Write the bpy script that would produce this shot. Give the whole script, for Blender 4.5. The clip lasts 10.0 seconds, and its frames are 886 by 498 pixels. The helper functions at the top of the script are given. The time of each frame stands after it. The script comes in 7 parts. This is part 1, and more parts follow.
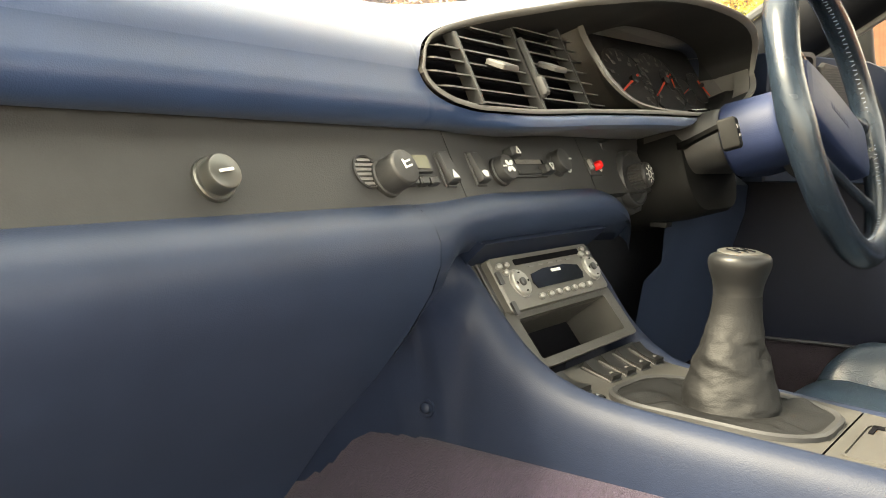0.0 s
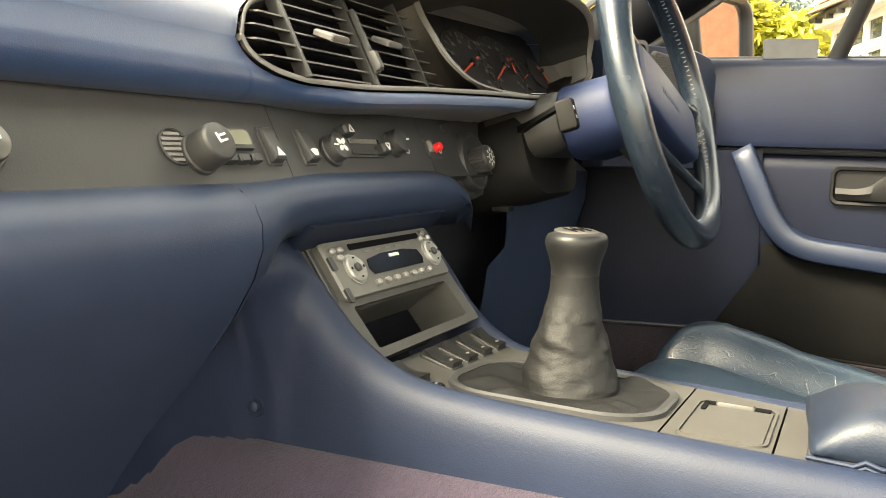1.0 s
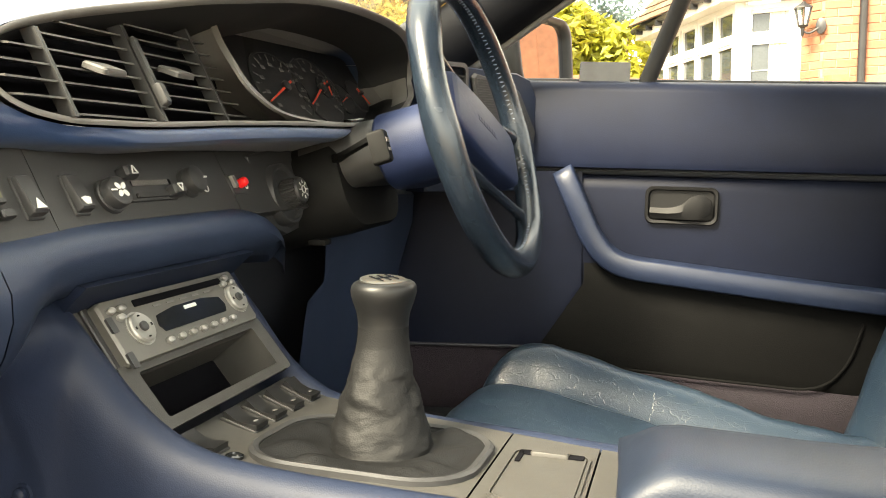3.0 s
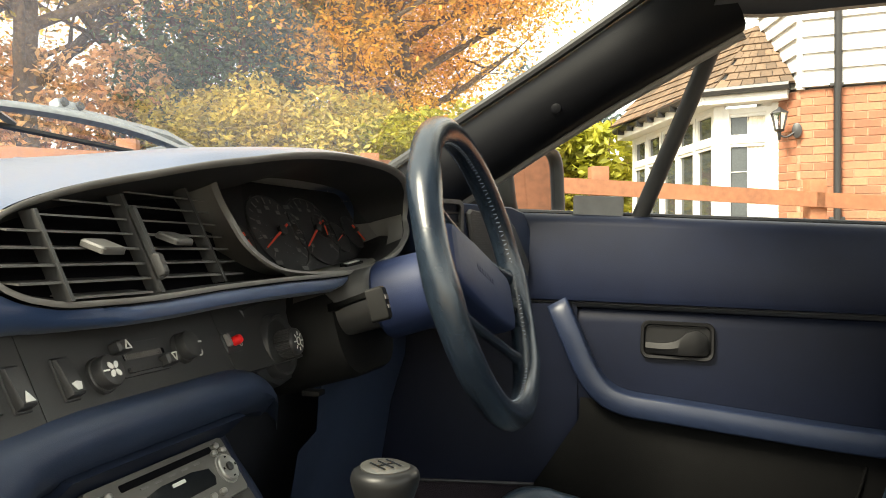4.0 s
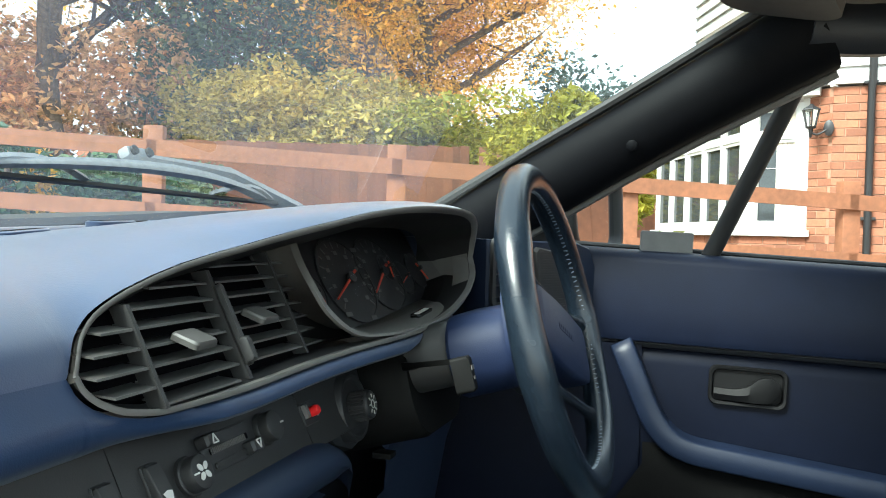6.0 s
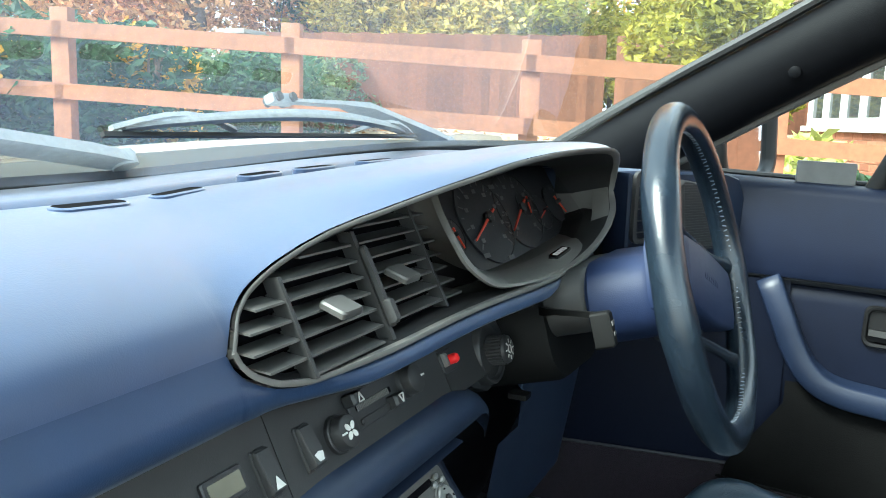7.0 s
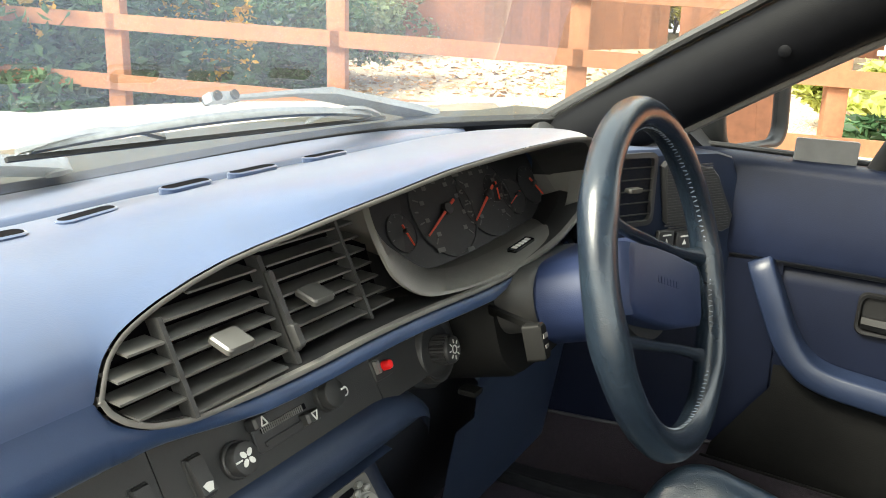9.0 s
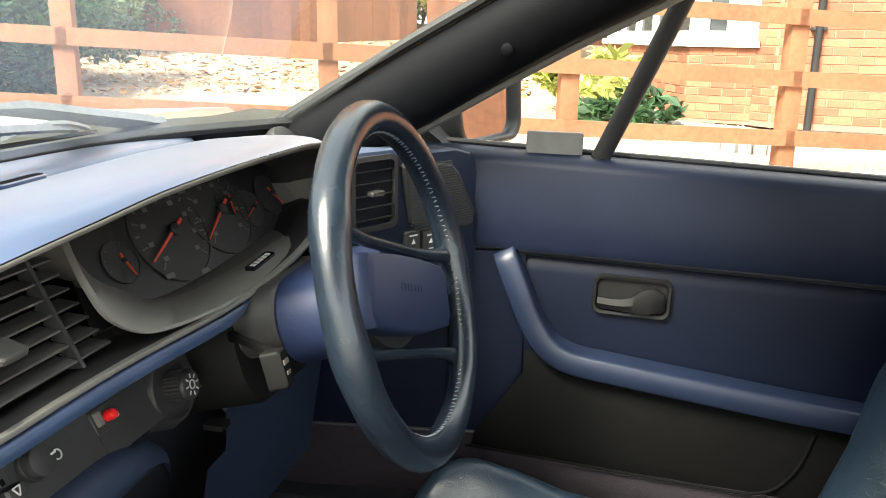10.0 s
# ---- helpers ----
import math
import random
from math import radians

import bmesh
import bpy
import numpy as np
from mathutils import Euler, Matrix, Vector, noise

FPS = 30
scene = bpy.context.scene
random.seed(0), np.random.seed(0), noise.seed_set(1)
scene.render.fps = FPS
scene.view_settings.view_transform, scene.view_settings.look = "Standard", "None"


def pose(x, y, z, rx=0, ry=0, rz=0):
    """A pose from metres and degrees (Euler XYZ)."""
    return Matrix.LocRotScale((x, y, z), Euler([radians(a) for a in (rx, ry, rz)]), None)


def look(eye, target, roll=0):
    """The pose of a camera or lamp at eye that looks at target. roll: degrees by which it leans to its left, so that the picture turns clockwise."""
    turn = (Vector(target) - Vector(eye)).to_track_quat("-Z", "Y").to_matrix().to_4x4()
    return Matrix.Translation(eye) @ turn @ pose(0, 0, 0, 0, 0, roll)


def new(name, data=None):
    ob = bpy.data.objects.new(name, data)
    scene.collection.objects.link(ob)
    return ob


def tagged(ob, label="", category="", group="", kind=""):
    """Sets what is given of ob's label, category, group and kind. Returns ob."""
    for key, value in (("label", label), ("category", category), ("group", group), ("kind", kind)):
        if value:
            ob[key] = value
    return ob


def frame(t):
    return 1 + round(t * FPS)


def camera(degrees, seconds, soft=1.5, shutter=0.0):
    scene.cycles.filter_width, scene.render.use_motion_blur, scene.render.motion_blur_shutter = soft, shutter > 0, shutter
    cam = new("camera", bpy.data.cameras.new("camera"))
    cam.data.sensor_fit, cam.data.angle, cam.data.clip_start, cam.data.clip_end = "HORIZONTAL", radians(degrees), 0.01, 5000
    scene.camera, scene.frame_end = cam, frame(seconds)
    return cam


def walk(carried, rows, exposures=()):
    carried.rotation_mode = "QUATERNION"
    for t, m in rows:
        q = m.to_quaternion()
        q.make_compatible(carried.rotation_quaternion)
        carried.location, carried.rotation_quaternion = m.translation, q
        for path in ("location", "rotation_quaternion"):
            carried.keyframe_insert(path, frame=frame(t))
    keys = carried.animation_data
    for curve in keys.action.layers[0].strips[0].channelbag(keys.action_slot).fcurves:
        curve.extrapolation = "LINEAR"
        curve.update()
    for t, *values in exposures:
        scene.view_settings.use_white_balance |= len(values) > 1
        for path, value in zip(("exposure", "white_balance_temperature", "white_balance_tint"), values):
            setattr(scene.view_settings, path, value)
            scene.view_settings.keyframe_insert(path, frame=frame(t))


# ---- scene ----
cam = camera(56.9, 10.0, soft=0.95)
PATH = [
    (0, (0.441, -0.075, 0.744), (2.04, 1.109, 0.535), 0.2),
    (0.5, (0.457, -0.078, 0.744), (2.17, 0.93, 0.53), 0.1),
    (1, (0.483, -0.07, 0.731), (2.263, 0.814, 0.511), 0.2),
    (1.5, (0.509, -0.083, 0.722), (2.336, 0.702, 0.509), -0.2),
    (2, (0.521, -0.087, 0.715), (2.403, 0.553, 0.492), -0.2),
    (3.5, (0.543, -0.077, 0.798), (2.473, 0.418, 0.63), -0.3),
    (4, (0.549, -0.065, 0.823), (2.484, 0.438, 0.83), 0.1),
    (4.5, (0.539, -0.043, 0.821), (2.473, 0.457, 0.928), 0.0),
    (5, (0.558, 0.007, 0.831), (2.487, 0.516, 0.976), 0.2),
    (6.5, (0.58, 0.018, 0.928), (2.471, 0.642, 0.742), 1.6),
    (7, (0.588, 0.028, 0.948), (2.386, 0.847, 0.638), 1.8),
    (7.5, (0.609, 0.013, 0.974), (2.281, 1.026, 0.552), 1.7),
    (8, (0.642, -0.017, 0.992), (2.284, 1.033, 0.541), 2.2),
    (8.5, (0.656, -0.044, 1.012), (2.307, 0.971, 0.518), 2.2),
    (9, (0.66, -0.058, 1.022), (2.358, 0.874, 0.521), 1.7),
    (9.5, (0.687, -0.077, 1.018), (2.485, 0.678, 0.572), 1.2),
    (10, (0.71, -0.072, 1.033), (2.6, 0.343, 0.526), 0.9),
]
EXPOSURES = [(0, 3.12, 8700, 2), (2, 3.08, 8500, 2), (3.5, 2.55, 8100, 3), (4.5, 1.35, 7300, -2), (5, 1.12, 6900, -5), (6.5, 2.05, 5800, -8), (7, 2.25, 5800, -9), (8, 2.42, 6900, -3), (8.5, 2.37, 7200, -1), (10, 2.35, 7100, 1)]
walk(cam, [(t, look(eye, target, roll)) for t, eye, target, roll in PATH], EXPOSURES)

# ---- daylight: bright overcast, soft sun from behind the passenger side ----
world = bpy.data.worlds.new("overcast")
scene.world = world
world.use_nodes = True
wn = world.node_tree
wn.nodes.clear()
sky = wn.nodes.new("ShaderNodeTexSky")
sky.sky_type, sky.sun_disc = "NISHITA", False
sky.sun_elevation, sky.sun_rotation = radians(42), radians(-95)
sky.air_density, sky.dust_density, sky.ozone_density = 1.0, 3.0, 1.0
haze = wn.nodes.new("ShaderNodeMixRGB")
haze.inputs[0].default_value = 0.75
haze.inputs[2].default_value = (9.5, 10.0, 10.8, 1)
wbg = wn.nodes.new("ShaderNodeBackground")
wbg.inputs[1].default_value = 0.11
wout = wn.nodes.new("ShaderNodeOutputWorld")
wn.links.new(sky.outputs[0], haze.inputs[1])
wn.links.new(haze.outputs[0], wbg.inputs[0])
wn.links.new(wbg.outputs[0], wout.inputs[0])

sun_data = bpy.data.lights.new("sun", "SUN")
sun_data.energy, sun_data.angle, sun_data.color = 4.0, radians(22), (1.0, 0.95, 0.88)
sun = new("sun", sun_data)
sun.matrix_world = look((-5, 4.0, 8), (1.3, 0.3, 0.8))


# ---- materials ----
def mat(name, color, rough=0.5, metal=0.0, spec=0.5, vary=0.15, grain=60.0, bump=0.0, bump_scale=400.0, second=None,
        blotch=6.0, coat=0.0, coat_rough=0.03, sheen=0.0, per_piece=0.0, stretch=None, emit=0.0):
    m = bpy.data.materials.new(name)
    m.use_nodes = True
    nt = m.node_tree
    b = nt.nodes["Principled BSDF"]
    b.inputs["Metallic"].default_value = metal
    b.inputs["Specular IOR Level"].default_value = spec
    b.inputs["Coat Weight"].default_value = coat
    b.inputs["Coat Roughness"].default_value = coat_rough
    b.inputs["Sheen Weight"].default_value = sheen
    tc = nt.nodes.new("ShaderNodeTexCoord")
    src = tc.outputs["Object"]
    if stretch:
        mp = nt.nodes.new("ShaderNodeMapping")
        mp.inputs["Scale"].default_value = stretch
        nt.links.new(src, mp.inputs[0])
        src = mp.outputs[0]
    n1 = nt.nodes.new("ShaderNodeTexNoise")
    n1.inputs["Scale"].default_value, n1.inputs["Detail"].default_value = grain, 5
    n2 = nt.nodes.new("ShaderNodeTexNoise")
    n2.inputs["Scale"].default_value, n2.inputs["Detail"].default_value = blotch, 3
    nt.links.new(src, n1.inputs["Vector"])
    nt.links.new(src, n2.inputs["Vector"])
    add = nt.nodes.new("ShaderNodeMath")
    add.operation = "ADD"
    nt.links.new(n1.outputs["Fac"], add.inputs[0])
    nt.links.new(n2.outputs["Fac"], add.inputs[1])
    rng = nt.nodes.new("ShaderNodeMapRange")
    rng.inputs["From Min"].default_value, rng.inputs["From Max"].default_value = 0.6, 1.4
    nt.links.new(add.outputs[0], rng.inputs["Value"])
    mix = nt.nodes.new("ShaderNodeMixRGB")
    c2 = second if second else tuple(max(0.0, c * (1 + 2 * vary)) for c in color)
    c1 = color if second else tuple(c * (1 - vary) for c in color)
    mix.inputs[1].default_value, mix.inputs[2].default_value = (*c1, 1), (*c2, 1)
    nt.links.new(rng.outputs[0], mix.inputs[0])
    col = mix.outputs[0]
    if per_piece:
        oi = nt.nodes.new("ShaderNodeObjectInfo")
        gi = nt.nodes.new("ShaderNodeNewGeometry")
        ad = nt.nodes.new("ShaderNodeMath")
        ad.operation = "ADD"
        nt.links.new(oi.outputs["Random"], ad.inputs[0])
        nt.links.new(gi.outputs["Random Per Island"], ad.inputs[1])
        fr = nt.nodes.new("ShaderNodeMath")
        fr.operation = "FRACT"
        nt.links.new(ad.outputs[0], fr.inputs[0])
        mr = nt.nodes.new("ShaderNodeMapRange")
        mr.inputs["To Min"].default_value, mr.inputs["To Max"].default_value = 1 - per_piece, 1 + per_piece
        nt.links.new(fr.outputs[0], mr.inputs["Value"])
        hs = nt.nodes.new("ShaderNodeHueSaturation")
        nt.links.new(mr.outputs[0], hs.inputs["Value"])
        nt.links.new(col, hs.inputs["Color"])
        col = hs.outputs[0]
    nt.links.new(col, b.inputs["Base Color"])
    rr = nt.nodes.new("ShaderNodeMapRange")
    rr.inputs["To Min"].default_value, rr.inputs["To Max"].default_value = max(0.02, rough * 0.85), min(1.0, rough * 1.15)
    nt.links.new(n2.outputs["Fac"], rr.inputs["Value"])
    nt.links.new(rr.outputs[0], b.inputs["Roughness"])
    if bump:
        nb = nt.nodes.new("ShaderNodeTexVoronoi")
        nb.inputs["Scale"].default_value = bump_scale
        nt.links.new(src, nb.inputs["Vector"])
        nn = nt.nodes.new("ShaderNodeTexNoise")
        nn.inputs["Scale"].default_value, nn.inputs["Detail"].default_value = bump_scale * 0.35, 6
        nt.links.new(src, nn.inputs["Vector"])
        ab = nt.nodes.new("ShaderNodeMath")
        ab.operation = "ADD"
        nt.links.new(nb.outputs["Distance"], ab.inputs[0])
        nt.links.new(nn.outputs["Fac"], ab.inputs[1])
        bp = nt.nodes.new("ShaderNodeBump")
        bp.inputs["Strength"].default_value = bump
        bp.inputs["Distance"].default_value = 0.6 / bump_scale
        nt.links.new(ab.outputs[0], bp.inputs["Height"])
        nt.links.new(bp.outputs[0], b.inputs["Normal"])
    if emit:
        nt.links.new(col, b.inputs["Emission Color"])
        b.inputs["Emission Strength"].default_value = emit
    return m


def glass(name, tint=(1, 1, 1), ior=1.5, rough=0.0, veil=0.0):
    m = bpy.data.materials.new(name)
    m.use_nodes = True
    nt = m.node_tree
    nt.nodes.clear()
    tr = nt.nodes.new("ShaderNodeBsdfTransparent")
    tr.inputs[0].default_value = (*tint, 1)
    gl = nt.nodes.new("ShaderNodeBsdfGlossy")
    gl.inputs["Roughness"].default_value = rough
    fr = nt.nodes.new("ShaderNodeFresnel")
    fr.inputs[0].default_value = ior
    mx = nt.nodes.new("ShaderNodeMixShader")
    out = nt.nodes.new("ShaderNodeOutputMaterial")
    nt.links.new(fr.outputs[0], mx.inputs[0])
    nt.links.new(tr.outputs[0], mx.inputs[1])
    nt.links.new(gl.outputs[0], mx.inputs[2])
    last = mx.outputs[0]
    if veil:
        # a thin added film that scatters daylight, for the milky reflection haze
        df = nt.nodes.new("ShaderNodeBsdfDiffuse")
        tl = nt.nodes.new("ShaderNodeBsdfTranslucent")
        tc = nt.nodes.new("ShaderNodeTexCoord")
        ns = nt.nodes.new("ShaderNodeTexNoise")
        ns.inputs["Scale"].default_value, ns.inputs["Detail"].default_value = 3.0, 4
        mr = nt.nodes.new("ShaderNodeMapRange")
        mr.inputs["From Min"].default_value, mr.inputs["From Max"].default_value = 0.3, 0.7
        mr.inputs["To Min"].default_value, mr.inputs["To Max"].default_value = veil * 0.6, veil * 1.4
        half, film = nt.nodes.new("ShaderNodeMixShader"), nt.nodes.new("ShaderNodeMixShader")
        half.inputs[0].default_value = 0.6
        for n in (df, tl):
            n.inputs[0].default_value = (0.8, 0.82, 0.82, 1)
        nt.links.new(tc.outputs["Object"], ns.inputs["Vector"])
        nt.links.new(ns.outputs["Fac"], mr.inputs["Value"])
        nt.links.new(df.outputs[0], half.inputs[1])
        nt.links.new(tl.outputs[0], half.inputs[2])
        nt.links.new(mr.outputs[0], film.inputs[0])
        nt.links.new(last, film.inputs[1])
        nt.links.new(half.outputs[0], film.inputs[2])
        last = film.outputs[0]
    nt.links.new(last, out.inputs[0])
    return m


def creased(m, scale, worn, strength=0.5):
    """Adds a net of fine worn creases to a leather."""
    nt = m.node_tree
    b = nt.nodes["Principled BSDF"]
    tc = nt.nodes.new("ShaderNodeTexCoord")
    mp = nt.nodes.new("ShaderNodeMapping")
    mp.inputs["Scale"].default_value = (1.0, 0.45, 1.0)
    ns = nt.nodes.new("ShaderNodeTexNoise")
    ns.inputs["Scale"].default_value, ns.inputs["Detail"].default_value = 9.0, 4
    ad = nt.nodes.new("ShaderNodeMixRGB")
    ad.blend_type = "ADD"
    ad.inputs[0].default_value = 0.4
    vo = nt.nodes.new("ShaderNodeTexVoronoi")
    vo.feature = "DISTANCE_TO_EDGE"
    vo.inputs["Scale"].default_value = scale
    mr = nt.nodes.new("ShaderNodeMapRange")
    mr.inputs["From Max"].default_value = 0.03
    patch = nt.nodes.new("ShaderNodeTexNoise")
    patch.inputs["Scale"].default_value = 7.0
    pm = nt.nodes.new("ShaderNodeMapRange")
    pm.inputs["From Min"].default_value, pm.inputs["From Max"].default_value = 0.45, 0.65
    pm.inputs["To Max"].default_value = 0.8
    inv = nt.nodes.new("ShaderNodeMath")
    inv.operation = "SUBTRACT"
    inv.inputs[0].default_value = 1.0
    mul = nt.nodes.new("ShaderNodeMath")
    mul.operation = "MULTIPLY"
    mix = nt.nodes.new("ShaderNodeMixRGB")
    mix.inputs[2].default_value = (*worn, 1)
    src = b.inputs["Base Color"].links[0].from_socket
    L = nt.links.new
    L(tc.outputs["Object"], mp.inputs[0])
    L(mp.outputs[0], ns.inputs["Vector"])
    L(mp.outputs[0], ad.inputs[1])
    L(ns.outputs["Color"], ad.inputs[2])
    L(ad.outputs[0], vo.inputs["Vector"])
    L(vo.outputs["Distance"], mr.inputs["Value"])
    L(tc.outputs["Object"], patch.inputs["Vector"])
    L(patch.outputs["Fac"], pm.inputs["Value"])
    L(mr.outputs[0], inv.inputs[1])
    L(inv.outputs[0], mul.inputs[0])
    L(pm.outputs[0], mul.inputs[1])
    L(mul.outputs[0], mix.inputs[0])
    L(src, mix.inputs[1])
    L(mix.outputs[0], b.inputs["Base Color"])
    bp = nt.nodes.new("ShaderNodeBump")
    bp.inputs["Strength"].default_value, bp.inputs["Distance"].default_value = strength, 0.0012
    L(mr.outputs[0], bp.inputs["Height"])
    if b.inputs["Normal"].links:
        L(b.inputs["Normal"].links[0].from_socket, bp.inputs["Normal"])
    L(bp.outputs[0], b.inputs["Normal"])
    return m


# one navy vinyl in lit and shaded copies, the light put into each colour
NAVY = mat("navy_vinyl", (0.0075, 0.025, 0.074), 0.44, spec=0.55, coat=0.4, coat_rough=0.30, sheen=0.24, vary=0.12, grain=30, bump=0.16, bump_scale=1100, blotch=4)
LIPV = mat("navy_vinyl_darkened", (0.0075, 0.022, 0.062), 0.46, spec=0.45, coat=0.2, coat_rough=0.30, sheen=0.06, vary=0.12, grain=30, bump=0.16, bump_scale=1100, blotch=4)
NAVYD = mat("navy_vinyl_shaded", (0.0072, 0.0115, 0.0250), 0.52, spec=0.20, vary=0.12, grain=30, bump=0.14, bump_scale=1100, blotch=4)
# lightened copy: extra light on glovebox and knee pad put into the colour
KNEE = mat("navy_vinyl_lightened", (0.0140, 0.0215, 0.0420), 0.46, spec=0.33, vary=0.12, grain=30, bump=0.14, bump_scale=1100, blotch=4)
# door navy with its shade put into the colour, middle panel darker still
DOORV = mat("navy_door_vinyl_shaded", (0.0045, 0.0070, 0.0175), 0.46, spec=0.16, vary=0.12, grain=30, bump=0.14, bump_scale=1100, blotch=4)
DOORM = mat("navy_panel_vinyl_shaded", (0.0028, 0.0044, 0.0115), 0.46, spec=0.13, vary=0.12, grain=30, bump=0.14, bump_scale=1100, blotch=4)
RAIL = mat("navy_rail_vinyl", (0.0075, 0.0125, 0.0290), 0.42, spec=0.35, vary=0.12, grain=30, bump=0.12, bump_scale=1100, blotch=4)
POCKET = mat("black_door_cloth", (0.0035, 0.0035, 0.0036), 0.8, spec=0.08, vary=0.2, bump=0.2, bump_scale=900)
# black plastic with the shade under the dash hood put into its colour
STALK = mat("matt_black_shaded", (0.005, 0.005, 0.005), 0.6, spec=0.12, vary=0.15)
PILLAR = mat("black_pillar_vinyl", (0.0022, 0.0024, 0.0034), 0.62, spec=0.09, vary=0.15, bump=0.15, bump_scale=800)
COLUMN = mat("navy_column_plastic", (0.009, 0.016, 0.046), 0.55, spec=0.25, vary=0.08, bump=0.15, bump_scale=900)
BLACK = mat("black_plastic", (0.018, 0.018, 0.019), 0.5, vary=0.15, bump=0.12, bump_scale=900)
SOFTBLACK = mat("soft_black_trim", (0.012, 0.013, 0.017), 0.55, vary=0.12, bump=0.15, bump_scale=800)
CHAR = mat("charcoal_plastic", (0.0215, 0.0215, 0.0218), 0.5, spec=0.4, vary=0.12, bump=0.15, bump_scale=900)
# the strip's charcoal, lightened in colour for the light on its upward face
INSERT = mat("charcoal_plastic_lightened", (0.034, 0.0325, 0.030), 0.5, spec=0.4, vary=0.12, bump=0.15, bump_scale=900)
SWITCH = mat("black_switch_plastic", (0.008, 0.008, 0.0085), 0.42, spec=0.4, vary=0.1)
HANDLE = mat("black_handle_plastic", (0.006, 0.006, 0.0065), 0.55, spec=0.2, vary=0.12)
LOUVRE = mat("grey_louvre_plastic", (0.046, 0.045, 0.043), 0.42, vary=0.12)
# bezel plastic lightened: the light on it is put into the grey
BEZEL = mat("bezel_plastic_lit", (0.105, 0.101, 0.095), 0.5, vary=0.1, bump=0.12, bump_scale=900)
GREYP = mat("grey_plastic", (0.11, 0.105, 0.10), 0.45, vary=0.12, bump=0.1, bump_scale=900)
RADIO = mat("radio_titanium_paint", (0.098, 0.094, 0.086), 0.38, metal=0.4, vary=0.1)
KEYP = mat("radio_key_paint", (0.25, 0.245, 0.23), 0.30, metal=0.5, vary=0.1)
SILVER = mat("satin_silver", (0.6, 0.6, 0.58), 0.3, metal=0.9, vary=0.1)
SILVERD = mat("dull_lock_metal", (0.085, 0.085, 0.08), 0.35, metal=0.7, vary=0.15)
# near-black that puts the shade of slots and recesses into the colour
DARK = mat("opening_shade", (0.003, 0.003, 0.004), 0.95, spec=0.05, vary=0.2)
SCREEN = mat("display_glass", (0.006, 0.007, 0.008), 0.12, vary=0.1)
# hood lining darkened: shade inside the hood put into the colour
HOODL = mat("hood_black_shaded", (0.013, 0.013, 0.0135), 0.6, spec=0.3, vary=0.1)
FACEP = mat("matt_dial_black", (0.012, 0.012, 0.013), 0.45, vary=0.1)
LCD = mat("lcd_glass", (0.10, 0.10, 0.07), 0.25, vary=0.1)
LEATHER = creased(mat("blue_leather", (0.011, 0.021, 0.037), 0.31, vary=0.3, grain=18, bump=0.13, bump_scale=600, blotch=5, second=(0.016, 0.027, 0.040)), 34.0, (0.028, 0.038, 0.047), 0.21)
ARMREST = mat("navy_armrest_leather", (0.0072, 0.0110, 0.0200), 0.48, spec=0.32, vary=0.25, grain=20, bump=0.09, bump_scale=700, blotch=6)
WHEELL = mat("wheel_leather", (0.0045, 0.0070, 0.0130), 0.26, spec=0.5, vary=0.3, grain=40, bump=0.14, bump_scale=800, blotch=14, second=(0.012, 0.019, 0.028))
BOOT = mat("black_boot_leather", (0.0046, 0.0047, 0.0050), 0.60, spec=0.18, vary=0.15, bump=0.20, bump_scale=850)
KNOBL = mat("smooth_black_leather", (0.0050, 0.0052, 0.0056), 0.42, spec=0.26, vary=0.25, bump=0.06, bump_scale=900)
STITCH = mat("pale_stitching", (0.13, 0.15, 0.18), 0.7)
CARPET = mat("aubergine_carpet", (0.0135, 0.0088, 0.0180), 0.95, vary=0.35, grain=220, bump=0.8, bump_scale=700, sheen=0.05, blotch=9)
# the aubergine carpet again, darkened in colour against the daylight on it
LOWERC = mat("aubergine_carpet_shaded", (0.011, 0.0075, 0.012), 0.95, vary=0.35, grain=220, bump=0.6, bump_scale=700)
MARK = mat("white_marking", (0.45, 0.45, 0.43), 0.5)
RED = mat("red_lens", (0.65, 0.012, 0.015), 0.35)
ORANGE = mat("orange_needle", (0.60, 0.055, 0.025), 0.5)
RUBBER = mat("black_rubber", (0.010, 0.010, 0.011), 0.6, vary=0.2)
WIPER = mat("weathered_wiper_metal", (0.15, 0.16, 0.17), 0.5, metal=0.3, vary=0.25, grain=150)
PAINT = mat("white_car_paint", (0.78, 0.78, 0.76), 0.18, vary=0.03, coat=0.6)
COWL = mat("cowl_grey", (0.020, 0.022, 0.018), 0.6, vary=0.2)
GLASS = glass("windscreen_glass", (0.96, 0.98, 0.97), 2.4, veil=0.022)
LENS = glass("cluster_lens", (0.85, 0.85, 0.85), 1.03, 0.05)
MIRROR = mat("mirror_silver", (0.52, 0.54, 0.56), 0.02, metal=1.0, vary=0.02)
HEADLINE = mat("grey_headlining", (0.055, 0.052, 0.05), 0.9, vary=0.15, bump=0.3, bump_scale=700)
SPEAKER = mat("speaker_mesh_black", (0.014, 0.014, 0.015), 0.55, vary=0.1)


# ---- mesh helpers ----
def part(name, bm, material, parent=None, label="", angle=38, local=False):
    me = bpy.data.meshes.new(name)
    bm.normal_update()
    bm.to_mesh(me)
    bm.free()
    me.materials.append(material)
    for p in me.polygons:
        p.use_smooth = True
    me.set_sharp_from_angle(angle=radians(angle))
    ob = new(name, me)
    if parent:
        ob.parent = parent
        if parent.type == "EMPTY" and not local:
            ob.matrix_parent_inverse = parent.matrix_basis.inverted()
    if label:
        ob["label"] = label
    return ob


